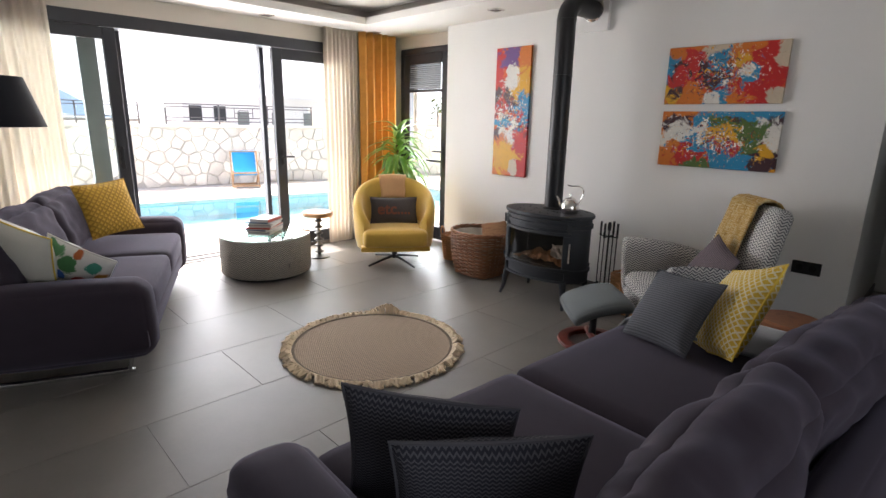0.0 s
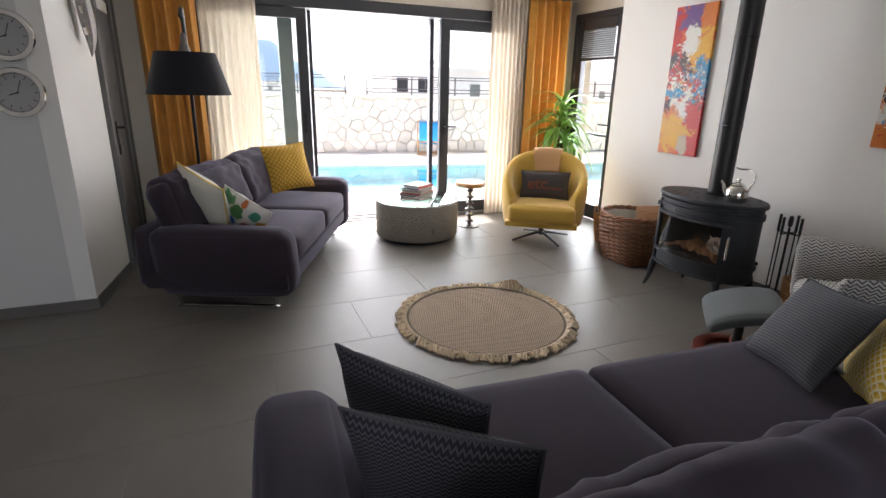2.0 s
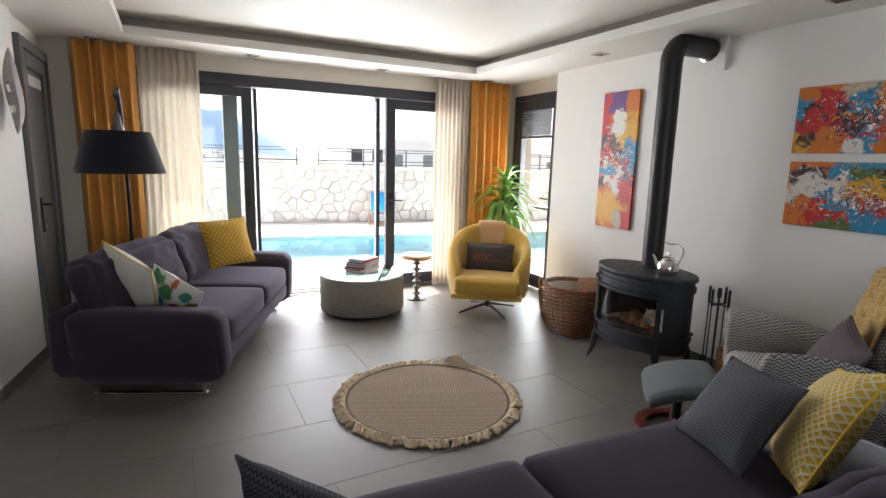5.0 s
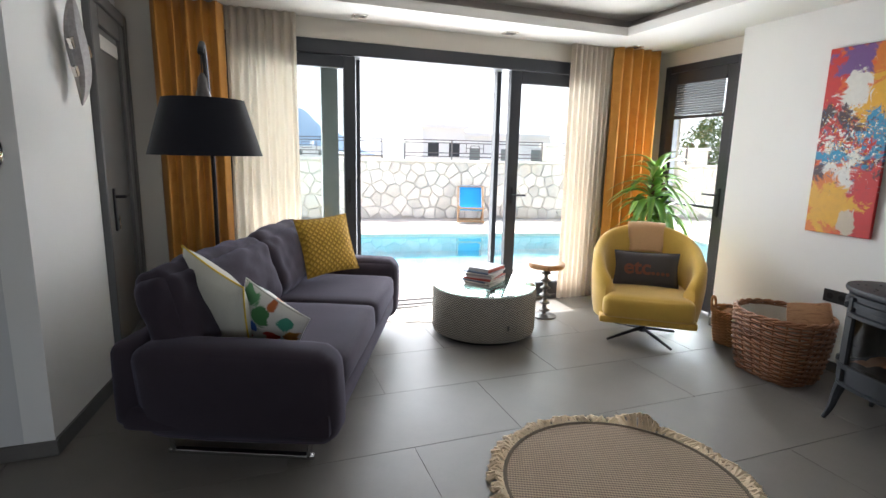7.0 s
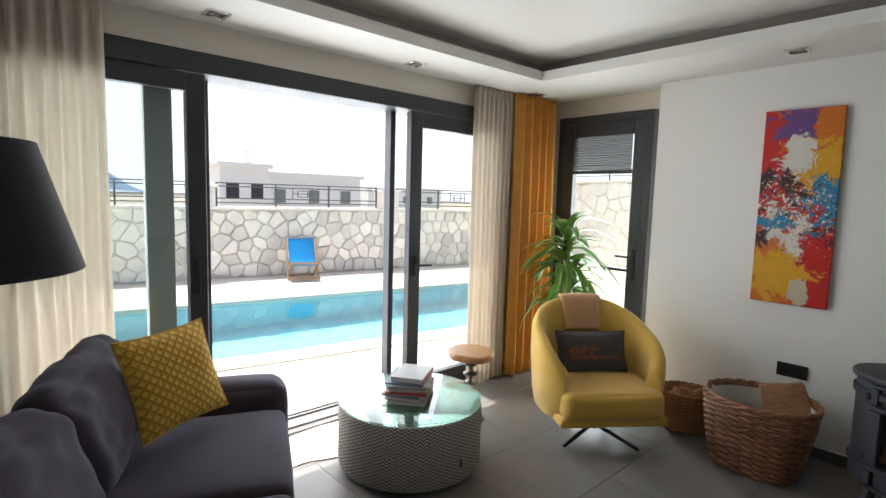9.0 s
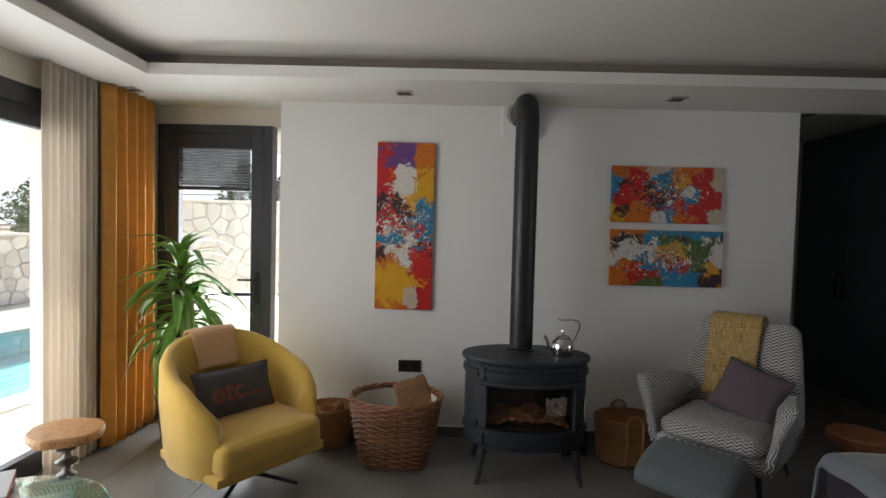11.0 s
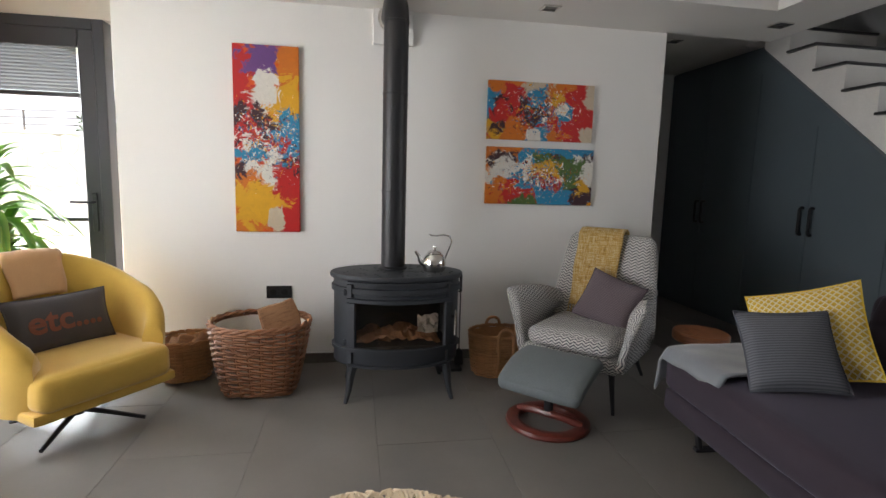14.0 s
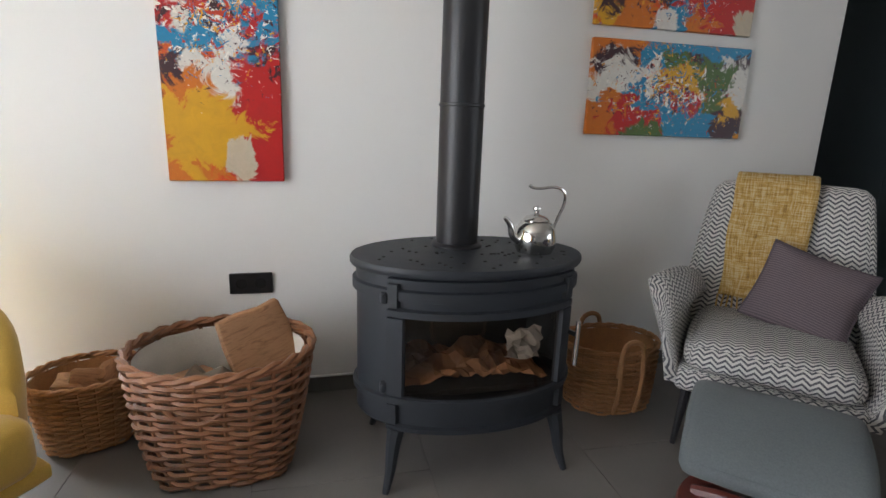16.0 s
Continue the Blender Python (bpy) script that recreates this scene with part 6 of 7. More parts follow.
# driftwood fish
fish = thing("fish_ornament", -0.352, 4.38, 1.90, -9, "driftwood and tin fish ornament hanging upright on the wall", "ornament")
bm = bmesh.new()
rows = []
for j in range(15):
    t = j / 14
    w = 0.004 + 0.062 * math.sin(math.pi * t) ** 0.8
    rows.append([(0.06 + 0.045 * math.sin(a * 0.7854) * (w / 0.066), 0.05 * math.sin(t * 5.5) * (1 - t) + w * math.cos(a * 0.7854), -0.27 + 0.54 * t) for a in range(8)])
v = grid_mesh(bm, rows, closed_u=True)
bm.faces.new(v[0])
bm.faces.new(v[-1])
part("body", bm, M_silver_fish, fish)
for y, z, w, h in ((0.085, 0.0, 0.05, 0.06), (-0.07, 0.02, 0.04, 0.05), (-0.06, -0.11, 0.03, 0.05)):
    part("fin", box(bmesh.new(), (0.07, y, z), (0.02, w, h), 0.002, 1, pose(0, 0, 0, 30).to_3x3().to_4x4()), M_steel, fish, "tin fin")

# ---- under-stair cupboards and stairs ----
CY = -0.70
SLX, SLZ, GRADE = 4.89, 2.60, 0.805


def slope(x):
    return min(TOP - 0.004, SLZ - (SLX - x) * GRADE) if x < SLX else TOP - 0.004


cu_x = (6.24, 5.55, 4.87, 4.21, 3.55, 2.89)
for k, (x1, x0) in enumerate(zip(cu_x, cu_x[1:])):
    cb = thing("cupboard", 0, 0, 0, 0, "dark green-grey built-in cupboard under the stairs", "cupboard", "under-stair cupboards")
    bm = bmesh.new()
    vs_ = [bm.verts.new(p) for p in ((x0, CY - 0.03, 0.0), (x1, CY - 0.03, 0.0), (x1, CY - 0.03, slope(x1) - 0.002), (max(x0, min(SLX, x1)), CY - 0.03, slope(max(x0, min(SLX, x1))) - 0.002), (x0, CY - 0.03, slope(x0) - 0.002))]
    f = bm.faces.new([v for i, v in enumerate(vs_) if i != 3 or x0 < SLX < x1])
    e = bmesh.ops.extrude_face_region(bm, geom=[f])
    bmesh.ops.translate(bm, verts=[v for v in e["geom"] if isinstance(v, bmesh.types.BMVert)], vec=(0, -0.5, 0))
    bmesh.ops.delete(bm, geom=[v for v in bm.verts if not v.link_faces], context="VERTS")
    part("body", bm, M_cab, cb, smooth=False)
    bm = bmesh.new()
    g_ = 0.003
    pts = [(x0 + g_, 0.07), (x1 - g_, 0.07), (x1 - g_, slope(x1) - 0.19 if x1 <= SLX else slope(x1) - 0.02)]
    if x0 < SLX < x1:
        pts.append((SLX, slope(SLX) - 0.19))
    pts.append((x0 + g_, slope(x0) - 0.19 if x0 < SLX else slope(x0) - 0.02))
    f = bm.faces.new([bm.verts.new((x, CY - 0.028, z)) for x, z in pts])
    e = bmesh.ops.extrude_face_region(bm, geom=[f])
    bmesh.ops.translate(bm, verts=[v for v in e["geom"] if isinstance(v, bmesh.types.BMVert)], vec=(0, 0.024, 0))
    d = part("door", bm, M_cab, cb, smooth=False)
    hx_ = x0 + 0.05 if k % 2 == 0 else x1 - 0.05
    if k in (2, 3):
        hx_ = x0 + 0.05 if k == 2 else x1 - 0.05
    bm = bmesh.new()
    tube(bm, smooth_path([(hx_, CY - 0.004, 1.19), (hx_, CY + 0.03, 1.18), (hx_, CY + 0.032, 1.08), (hx_, CY + 0.03, 0.98), (hx_, CY - 0.004, 0.97)], 4), 0.012, 8)
    part("handle", bm, M_black, d)
# sloping dark edge board over the doors
bm = bmesh.new()
xa, xb = 2.89, SLX
vs_ = [bm.verts.new(p) for p in ((xa, CY - 0.02, slope(xa) - 0.185), (xb, CY - 0.02, SLZ - 0.185), (xb, CY - 0.02, SLZ + 0.005), (xa, CY - 0.02, slope(xa) + 0.005))]
f = bm.faces.new(vs_)
e = bmesh.ops.extrude_face_region(bm, geom=[f])
bmesh.ops.translate(bm, verts=[v for v in e["geom"] if isinstance(v, bmesh.types.BMVert)], vec=(0, 0.05, 0))
structure("trim_stair", bm, M_cab, "dark sloping edge board along the stairs", "trim")
stairs = tagged(thing("stairs"), "white plastered stairs with dark granite treads", "stairs", kind="structure")
nst, going, rise = 8, 0.284, 0.206
bm = bmesh.new()
outline = []
for k in range(nst):
    x1, zt = 4.884 - going * k, 2.70 - rise * k
    outline += [(x1, min(zt, TOP + 0.6)), (x1 - going, zt)]
outline += [(4.884 - going * nst, slope(4.884 - going * nst) + 0.004), (4.884, slope(4.884) + 0.004)]
f = bm.faces.new([bm.verts.new((x, CY - 0.012, z)) for x, z in outline])
e = bmesh.ops.extrude_face_region(bm, geom=[f])
bmesh.ops.translate(bm, verts=[v for v in e["geom"] if isinstance(v, bmesh.types.BMVert)], vec=(0, -0.9, 0))
part("flight", bm, M_marble, stairs, smooth=False)
for k in range(nst):
    x1 = 4.884 - going * k
    zt = 2.70 - rise * k
    part("tread", span(x1 - going - 0.02, x1 - 0.002, CY - 0.94, CY + 0.02, zt + 0.001, zt + 0.022, 0.004, 1), M_tread, stairs)
bm = box(bmesh.new(), (6.235, -0.545, 0.96), (0.03, 0.05, 1.92), 0.004, 1)
structure("door_3", bm, M_frame, "dark door frame at the end of the side passage", "door")

# ---- outside ----
structure("ground", span(-260, 260, 5.9, 500, -1.6, -1.5), M_ground, "dry ground falling away beyond the garden wall", "ground")
# pool and garden wall stand askew to the house
PX0, PX1, PY0, PY1 = -3.0, 8.2, 7.02, 9.72
DZ, WZ = -0.02, -0.05
OUT = Matrix.Translation((4.9, 9.72, 0)) @ Matrix.Rotation(radians(-10), 4, "Z") @ Matrix.Translation((-4.9, -9.72, 0))


def askew(ob):
    ob.matrix_basis = OUT @ ob.matrix_basis
    return ob


pool = [tuple((OUT @ Vector((x, y, 0)))[:2]) for x, y in ((PX0, PY0), (PX1, PY0), (PX1, PY1), (PX0, PY1))]
rim = ((-9.0, 6.0), (16.0, 6.0), (16.0, 10.3), (-9.0, 14.7))
bm = bmesh.new()
quads = [(rim[k], rim[(k + 1) % 4], pool[(k + 1) % 4], pool[k]) for k in range(4)]
for q4 in quads + [((4.66, -2.0), (16.0, -2.0), (16.0, 6.0), (4.66, 6.0)), ((-9.0, 4.1), (-0.9, 4.1), (-0.9, 6.0), (-9.0, 6.0))]:
    lo, hi = [[bm.verts.new((x, y, z)) for x, y in q4] for z in (DZ - 0.12, DZ)]
    bm.faces.new(hi)
    bm.faces.new(lo[::-1])
    for k in range(4):
        bm.faces.new((lo[k], lo[(k + 1) % 4], hi[(k + 1) % 4], hi[k]))
structure("pavement", bm, M_deck, "pale travertine terrace around the pool", "pavement")
bm = bmesh.new()
for x0, x1, y0, y1 in ((PX0 - 0.02, PX1 + 0.02, PY0 - 0.3, PY0 + 0.02), (PX0 - 0.02, PX1 + 0.02, PY1 - 0.02, PY1 + 0.3)):
    n = 17
    for k in range(n):
        w = (x1 - x0) / n
        box(bm, (x0 + w * (k + 0.5), (y0 + y1) / 2, DZ + 0.004), (w - 0.006, y1 - y0, 0.03), 0.006, 1)
askew(structure("trim_pool", bm, M_deck, "pale stone coping along the pool", "trim"))
PCX, PCY, PW, PD = (PX0 + PX1) / 2, (PY0 + PY1) / 2, PX1 - PX0, PY1 - PY0
askew(structure("pool_basin", boxes(((PCX, PCY, -1.45), (PW + 0.16, PD + 0.16, 0.1)), ((PCX, PY0 - 0.04, -0.78), (PW + 0.16, 0.08, 1.24)), ((PCX, PY1 + 0.04, -0.78), (PW + 0.16, 0.08, 1.24)), ((PX0 - 0.04, PCY, -0.78), (0.08, PD, 1.24)), ((PX1 + 0.04, PCY, -0.78), (0.08, PD, 1.24))), M_pool, "turquoise mosaic pool basin", "pool"))
bm = bmesh.new()
grid_mesh(bm, [[(PX0 + 0.001, y, WZ), (PX1 - 0.001, y, WZ)] for y in (PY0 + 0.001, PY1 - 0.001)])
wt = askew(structure("water", bm, M_water, "clear turquoise pool water", "water"))
wt.visible_shadow = False

GY = 11.98
wall_garden = askew(structure("wall_garden", boxes(((1.5, GY + 0.16, 0.585), (22.0, 0.26, 1.31)), ((12.42, 5.2, 1.0), (0.26, 13.5, 2.1))), M_mortar, "rubble limestone garden wall", "wall"))
askew(structure("coping", boxes(((1.5, GY + 0.14, 1.265), (22.0, 0.40, 0.05)), ((12.40, 5.2, 2.075), (0.40, 13.5, 0.05))), M_stone, "flat limestone coping on the garden wall", "trim"))
# gate pillars
for x in (-0.7, 3.0, 6.68, 10.4):
    pb = thing("wall_pillar", x, GY + 0.15, 1.29, 0, "square limestone pillar on the garden wall", "pillar", "garden wall pillars")
    askew(pb)
    part("shaft", span(-0.20, 0.20, -0.2, 0.2, 0.0, 0.34, 0.02, 2), M_stone, pb)
    part("cap", span(-0.24, 0.24, -0.24, 0.24, 0.34, 0.40, 0.012, 1), M_stone, pb)
    part("lamp", lathe(bmesh.new(), [(0.03, 0.40), (0.03, 0.46), (0.06, 0.50), (0.07, 0.55), (0.05, 0.60), (0.0001, 0.62)], 16), M_white, pb, "small white globe lamp")
# railing with square fretwork
for x0, x1 in ((-6.0, -0.95), (-0.45, 2.75), (3.25, 6.43), (6.93, 10.15), (10.65, 12.2)):
    ra = thing("railing", 0, GY + 0.15, 1.29, 0, "grey steel railing with a square fret pattern", "railing", "wall railings")
    askew(ra)
    for z in (0.06, 0.14, 0.36, 0.42):
        part("rail", span(x0, x1, -0.012, 0.012, z, z + 0.02), M_rail, ra, smooth=False)
    n = max(2, int((x1 - x0) / 0.9))
    for k in range(n + 1):
        xx = x0 + (x1 - x0) * k / n
        part("post", span(xx - 0.015, xx + 0.015, -0.015, 0.015, 0, 0.44), M_rail, ra, smooth=False)
        if k < n and k % 2:
            c = xx + (x1 - x0) / n / 2
            bm = bmesh.new()
            for dx, z0, z1 in ((-0.2, 0.16, 0.36), (0.2, 0.16, 0.36), (-0.1, 0.2, 0.32), (0.1, 0.2, 0.32)):
                box(bm, (c + dx, 0, (z0 + z1) / 2), (0.014, 0.014, z1 - z0))
            for z, w in ((0.2, 0.2), (0.32, 0.2), (0.26, 0.4)):
                box(bm, (c, 0, z), (w, 0.014, 0.014))
            part("fret", bm, M_rail, ra, smooth=False)
sr = askew(thing("railing", 12.4, 5.2, 2.1, 90, "plain grey steel railing on the side wall", "railing", "wall railings"))
for z in (0.12, 0.26, 0.40):
    part("rail", span(-7, 7, -0.012, 0.012, z, z + 0.02), M_rail, sr, smooth=False)
for k in range(12):
    part("post", span(-7 + k * 1.27, -6.97 + k * 1.27, -0.015, 0.015, 0, 0.42), M_rail, sr, smooth=False)

# folding deck chair
dc = thing("deck_chair", 4.90, 11.42, DZ + 0.001, -20, "folding wooden deck chair with bright blue canvas", "deck chair")
for s in (-1, 1):
    bm = bmesh.new()
    x = s * 0.27
    box(bm, (x, 0.05, 0.36), (0.03, 0.045, 0.86), 0.004, 1, pose(0, 0, 0, -28).to_3x3().to_4x4())
    box(bm, (x * 0.93, -0.02, 0.19), (0.03, 0.045, 0.74), 0.004, 1, pose(0, 0, 0, 62).to_3x3().to_4x4())
    part("side_rail", bm, M_teak, dc)
for c_, s_ in (((0, 0.26, 0.74), (0.56, 0.035, 0.035)), ((0, -0.33, 0.33), (0.52, 0.035, 0.035)), ((0, -0.30, 0.05), (0.56, 0.03, 0.04)), ((0, 0.28, 0.03), (0.52, 0.03, 0.04))):
    part("crossbar", boxes((c_, s_)), M_teak, dc)
bm = bmesh.new()
cl = smooth_path([(0, 0.26, 0.765), (0, 0.12, 0.52), (0, -0.02, 0.33), (0, -0.16, 0.27), (0, -0.33, 0.355)], 6)
rows = [[(x, p.y, p.z) for x in (-0.235, 0, 0.235)] for p in cl]
grid_mesh(bm, rows)
o = part("canvas_seat", bm, M_blue_cloth, dc, "bright blue canvas sling")
o.modifiers.new("thickness", "SOLIDIFY").thickness = 0.006
# white garden stool
gs = thing("garden_stool", 0.95, 10.9, DZ, 0, "white plastic garden stool beside the pool", "stool")
part("seat", span(-0.2, 0.2, -0.2, 0.2, 0.40, 0.44, 0.012, 2), M_white, gs)
for x in (-0.16, 0.16):
    for y in (-0.16, 0.16):
        part("leg", span(x - 0.02, x + 0.02, y - 0.02, y + 0.02, 0, 0.40, 0.004, 1), M_white, gs)


# distant houses
def house(x, y, w, d, h, rz, label, wins, glass=None):
    ob = thing("house", x, y, -1.5, rz, label, "house", "distant houses")
    part("wall", span(-w / 2, w / 2, -d / 2, d / 2, 0, h), M_render, ob, smooth=False)
    part("roof", boxes(((0, 0, h + 0.1), (w + 0.3, d + 0.3, 0.2))), M_render, ob, smooth=False)
    for i in range(wins):
        for zf in (0.32, 0.74):
            cx = -w / 2 + w * (i + 0.5) / wins
            wn = part("window", span(cx - 0.3, cx + 0.3, -d / 2 - 0.03, -d / 2 + 0.01, h * zf - 0.35, h * zf + 0.35), glass or M_frame_pale, ob, smooth=False)
            part("sill", span(cx - 0.36, cx + 0.36, -d / 2 - 0.1, -d / 2 - 0.031, h * zf - 0.41, h * zf - 0.35), M_render, wn, smooth=False)
    part("chimney", span(w * 0.2, w * 0.2 + 0.5, -0.3, 0.3, h + 0.2, h + 1.0), M_render, ob, smooth=False)
    return ob


house(9.9, 28.5, 2.4, 3, 4.2, 4, "white cubic villa with dark windows beyond the wall", 2, M_frame)
house(14.4, 31, 5.6, 6, 3.9, -5, "white flat-roofed villa beyond the wall", 3)
house(33.0, 46, 8.0, 6, 3.6, -12, "white flat-roofed villa beyond the wall", 3)
house(8.0, 90, 9.0, 6, 3.4, 0, "far white villa on the slope", 3)

# pale haze low over the horizon
bm = bmesh.new()
grid_mesh(bm, [[(495 * math.sin(a), 495 * math.cos(a), z) for a in [radians(-100 + 5 * k) for k in range(45)]] for z in (-8, 120, 300, 520)])
structure("backdrop_sky", bm, M_haze, "pale hazy sky over the horizon", "sky", smooth=True)
# hills
for cx, cy, w, h, sd in ((20, 430, 170, 46, 1), (230, 470, 200, 16, 2)):
    bm = bmesh.new()
    rows = []
    for j in range(8):
        rows.append([(cx - w / 2 + w * i / 30, cy + j * 10, -1.5 + h * math.sin(math.pi * i / 30) ** 1.3 * math.sin(math.pi * (j + 0.3) / 8.6) * (0.85 + 0.3 * noise.noise(Vector((i * 0.25, j * 0.3, sd))))) for i in range(31)])
    grid_mesh(bm, rows)
    structure("backdrop", bm, M_hill, "blue hill on the horizon, haze put into its colour", "hill", smooth=True)


# shrubs behind the side wall
def tree(x, y, z, r, h, seed, label):
    ob = thing("tree", x, y, z, 0, label, "tree", "trees beyond the wall")
    rnd = random.Random(seed)
    bm = bmesh.new()
    tube(bm, [(0, 0, 0), (0.05, 0.03, h * 0.4), (0, 0, h * 0.75)], 0.12, 8, taper=lambda t: 1 - 0.6 * t)
    for k in range(5):
        a = k * 1.3
        tube(bm, [(0, 0, h * 0.4), (r * 0.6 * math.cos(a), r * 0.6 * math.sin(a), h * 0.75)], 0.05, 6, taper=lambda t: 1 - 0.6 * t)
    part("trunk", bm, M_trunk, ob)
    vs_, fs_ = [], []
    for k in range(2600):
        u = Vector((rnd.gauss(0, 1), rnd.gauss(0, 1), rnd.gauss(0, 1))).normalized()
        cl_ = 0.75 + 0.35 * noise.noise(u * 2.2 + Vector((seed, 0, 0)))
        p = Vector((u.x * r * cl_, u.y * r * cl_, h * 0.72 + u.z * h * 0.32 * cl_)) * 1.0
        p += u * rnd.uniform(-0.25, 0.05) * r
        a, b = Vector((rnd.gauss(0, 1), rnd.gauss(0, 1), rnd.gauss(0, 1))).normalized(), Vector((rnd.gauss(0, 1), rnd.gauss(0, 1), rnd.gauss(0, 1))).normalized()
        s_ = rnd.uniform(0.05, 0.11)
        i0 = len(vs_)
        vs_ += [p - a * s_, p + b * s_ * 0.4, p + a * s_, p - b * s_ * 0.4]
        fs_.append((i0, i0 + 1, i0 + 2, i0 + 3))
    me_ = bpy.data.meshes.new("crown")
    me_.from_pydata(vs_, [], fs_)
    me_.materials.append(M_hedge)
    c = new("crown", me_)
    c.parent = ob
    tagged(c, kind="stuff")
    return ob


tree(14.5, 13.8, -1.5, 1.5, 4.6, 1, "leafy green tree behind the garden wall")
tree(13.7, 8.3, -0.5, 1.0, 3.6, 2, "leafy green shrub behind the side wall")
tree(13.8, 6.2, -0.5, 1.1, 3.4, 3, "leafy green shrub behind the side wall")
tree(13.7, 4.2, -0.5, 1.0, 3.5, 4, "leafy green shrub behind the side wall")
tree(16.5, 15.5, -1.5, 1.6, 4.4, 5, "leafy green tree behind the garden wall")


# ---- pieces: stones and floor tiles ----
def clip(poly, a, b):
    """Keeps the side of poly nearer to a than to b."""
    m, n = ((a[0] + b[0]) / 2, (a[1] + b[1]) / 2), (b[0] - a[0], b[1] - a[1])
    out = []
    for i in range(len(poly)):
        p, q = poly[i], poly[(i + 1) % len(poly)]
        dp = (p[0] - m[0]) * n[0] + (p[1] - m[1]) * n[1]
        dq = (q[0] - m[0]) * n[0] + (q[1] - m[1]) * n[1]
        if dp <= 0:
            out.append(p)
        if (dp < 0) != (dq < 0) and dp != dq:
            t = dp / (dp - dq)
            out.append((p[0] + t * (q[0] - p[0]), p[1] + t * (q[1] - p[1])))
    return out


def rubble(x0, x1, z0, z1, cell, seed, place, parent, single):
    rnd = random.Random(seed)
    nx, nz = int((x1 - x0) / (cell * 1.15)), max(1, int((z1 - z0) / cell))
    cx, cz = (x1 - x0) / nx, (z1 - z0) / nz
    pts = {}
    for i in range(-1, nx + 1):
        for j in range(-1, nz + 1):
            pts[i, j] = (x0 + cx * (i + 0.5 + 0.5 * (j % 2) + rnd.uniform(-0.34, 0.34)), z0 + cz * (j + 0.5 + rnd.uniform(-0.34, 0.34)))
    joined = bmesh.new()
    for i in range(nx):
        for j in range(nz):
            c = pts[i, j]
            poly = [(c[0] - 2 * cx, z0), (c[0] + 2 * cx, z0), (c[0] + 2 * cx, z1), (c[0] - 2 * cx, z1)]
            for di in (-2, -1, 0, 1, 2):
                for dj in (-2, -1, 0, 1, 2):
                    if (di or dj) and (i + di, j + dj) in pts:
                        poly = clip(poly, c, pts[i + di, j + dj])
            if len(poly) < 3:
                continue
            mx_, mz_ = sum(p[0] for p in poly) / len(poly), sum(p[1] for p in poly) / len(poly)
            size = math.sqrt(max(1e-4, sum(abs((p[0] - mx_) * (q[1] - mz_) - (q[0] - mx_) * (p[1] - mz_)) for p, q in zip(poly, poly[1:] + poly[:1])) / 2))
            g1, g2 = 1 - 0.010 / size, 1 - 0.04 / size
            dep = rnd.uniform(0.03, 0.06)
            bm = joined if not single(mx_) else bmesh.new()
            rings = []
            for g_, dd in ((g1, -0.01), (g1, dep * 0.55), (g2, dep)):
                rings.append([bm.verts.new(place(mx_ + (p[0] - mx_) * g_, dd + (rnd.uniform(-0.006, 0.006) if dd > 0 else 0), mz_ + (p[1] - mz_) * g_)) for p in poly])
            n = len(poly)
            for a, b in zip(rings, rings[1:]):
                for k in range(n):
                    bm.faces.new((a[k], a[(k + 1) % n], b[(k + 1) % n], b[k]))
            bm.faces.new(rings[-1])
            if bm is not joined:
                part("stone", bm, M_stone, parent, smooth=True, angle=35)
    if joined.verts:
        tagged(part("stones", joined, M_stone, parent, smooth=True, angle=35), kind="stuff")
    else:
        joined.free()


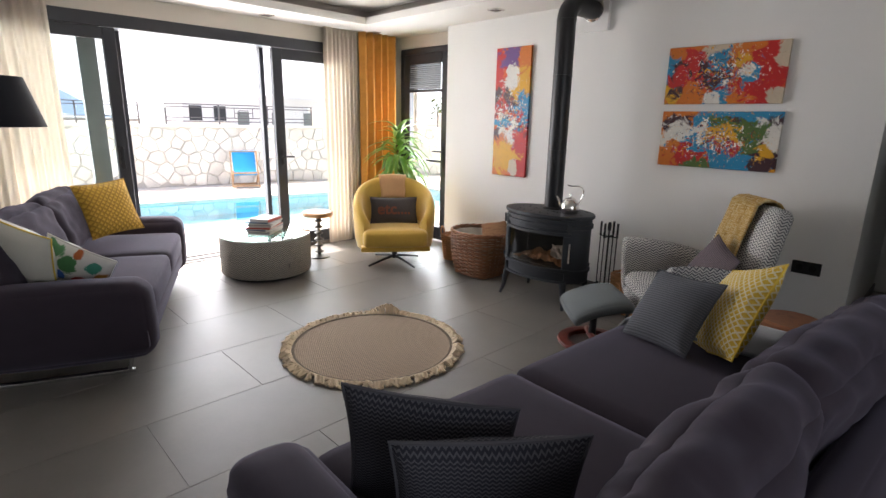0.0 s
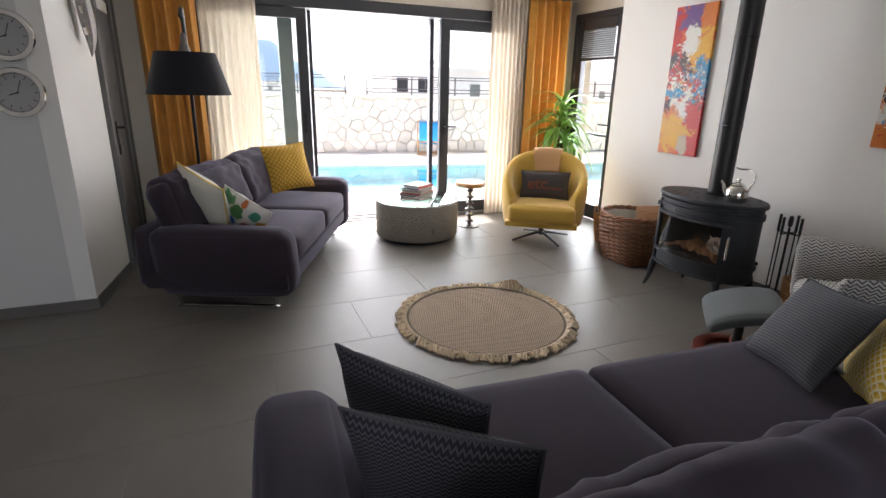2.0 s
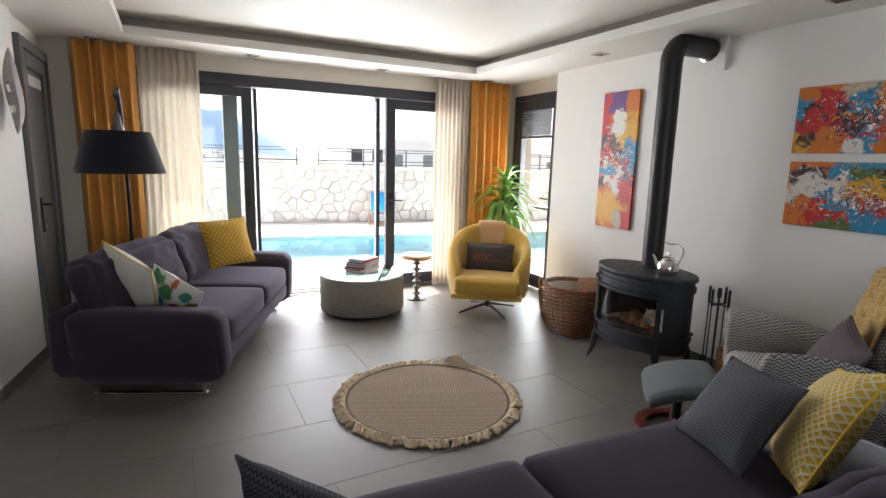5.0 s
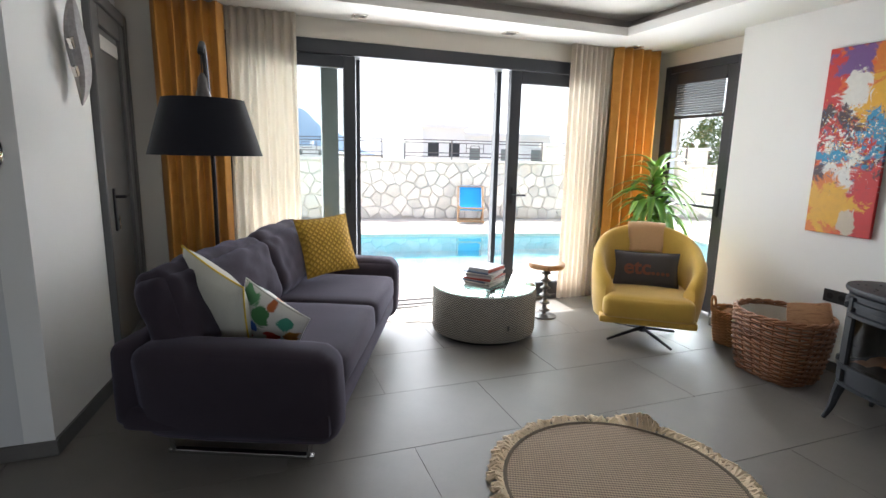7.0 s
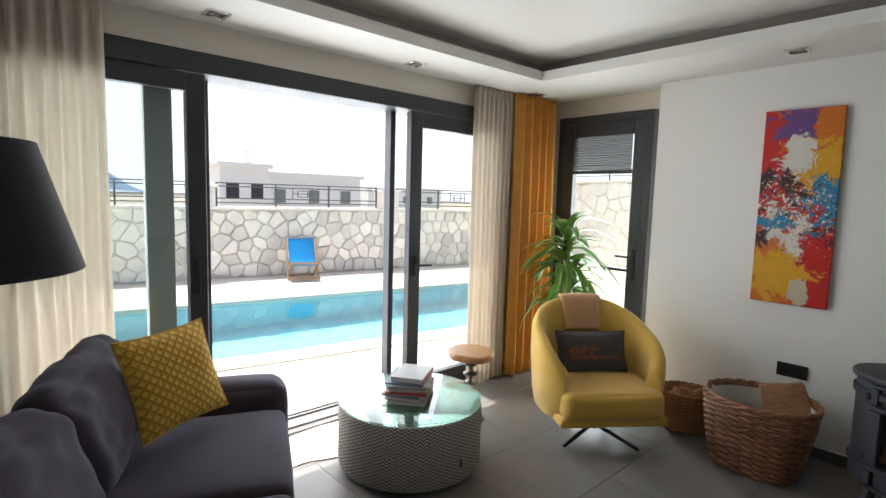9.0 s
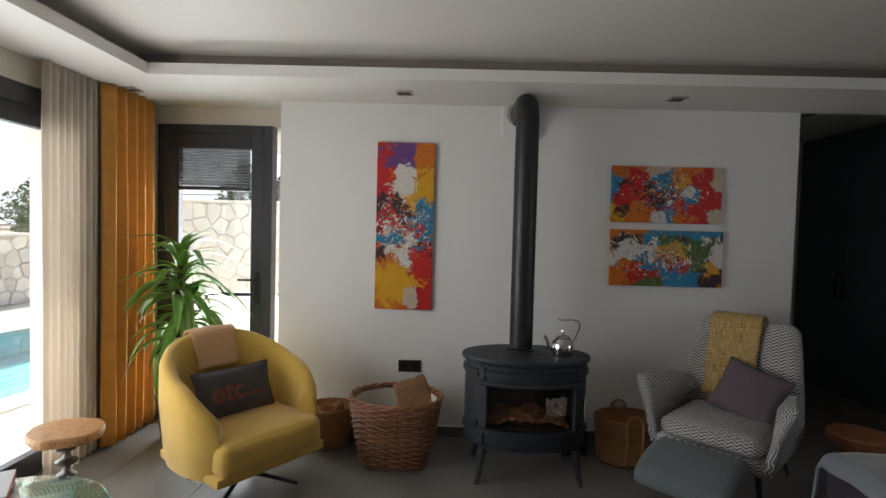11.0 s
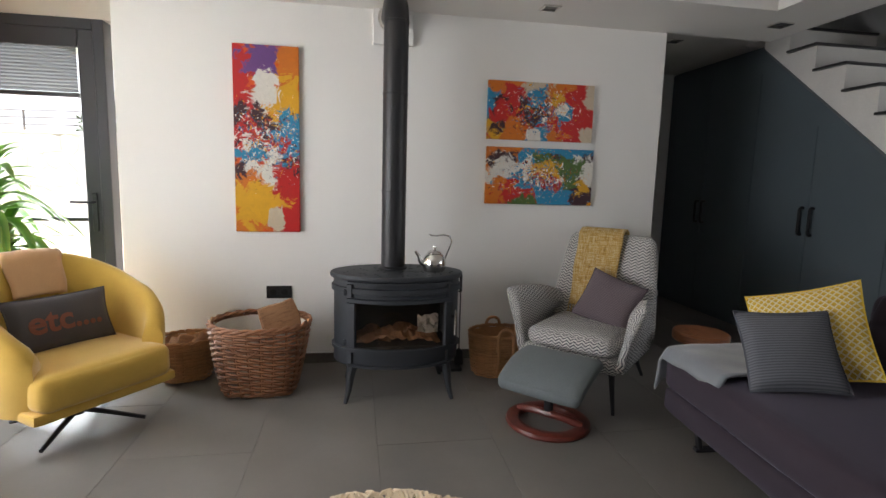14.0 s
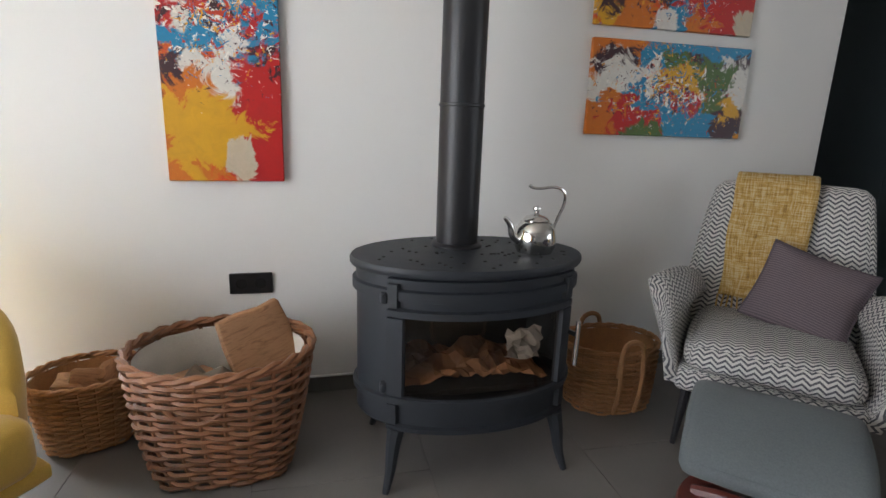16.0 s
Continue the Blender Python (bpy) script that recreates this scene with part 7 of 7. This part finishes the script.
rubble(-6.0, 12.3, -0.02, 1.24, 0.215, 4, lambda x, d, z: (x, GY + 0.03 - d, z), wall_garden, lambda x: 2.2 < x < 10.0)
rubble(2.5, 11.9, -0.02, 2.05, 0.33, 9, lambda y, d, z: (12.29 - d, y, z), wall_garden, lambda y: 6.0 < y < 8.0)

floor = tagged(thing("floor"), "large grey porcelain floor tiles in a running bond", "floor", kind="structure")
TW, TD, GAP = 1.2, 0.6, 0.002
tile_cache = {}


def tile(x0, x1, y0, y1):
    key = (round(x1 - x0, 3), round(y1 - y0, 3))
    if key not in tile_cache:
        w, d = x1 - x0 - GAP, y1 - y0 - GAP
        bm = bmesh.new()
        b = 0.0009
        lo = [bm.verts.new((sx * w / 2, sy * d / 2, -0.008)) for sx, sy in ((-1, -1), (1, -1), (1, 1), (-1, 1))]
        mi = [bm.verts.new((sx * w / 2, sy * d / 2, -b)) for sx, sy in ((-1, -1), (1, -1), (1, 1), (-1, 1))]
        hi = [bm.verts.new((sx * (w / 2 - b), sy * (d / 2 - b), 0)) for sx, sy in ((-1, -1), (1, -1), (1, 1), (-1, 1))]
        for a, c in ((lo, mi), (mi, hi)):
            for k in range(4):
                bm.faces.new((a[k], a[(k + 1) % 4], c[(k + 1) % 4], c[k]))
        bm.faces.new(hi)
        ob = part("tile", bm, M_tile, floor, smooth=False)
        tile_cache[key] = ob.data
    else:
        ob = new("tile", tile_cache[key])
        ob.parent = floor
    ob.location = ((x0 + x1) / 2, (y0 + y1) / 2, 0)


FX0, FX1, FY0, FY1 = -3.55, 6.24, -3.55, 5.605
j = -12
while True:
    y0 = 2.835 + 0.6 * j
    if y0 >= FY1:
        break
    if y0 + 0.6 > FY0:
        off = 1.194 + (0.0 if j % 2 == 0 else 0.6) - 1.2 * 6
        i = 0
        while off + 1.2 * i < FX1:
            xa, xb = max(FX0, off + 1.2 * i), min(FX1, off + 1.2 * (i + 1))
            ya, yb = max(FY0, y0), min(FY1, y0 + 0.6)
            if xb - xa > 0.02 and yb - ya > 0.02:
                tile(xa, xb, ya, yb)
            i += 1
    j += 1
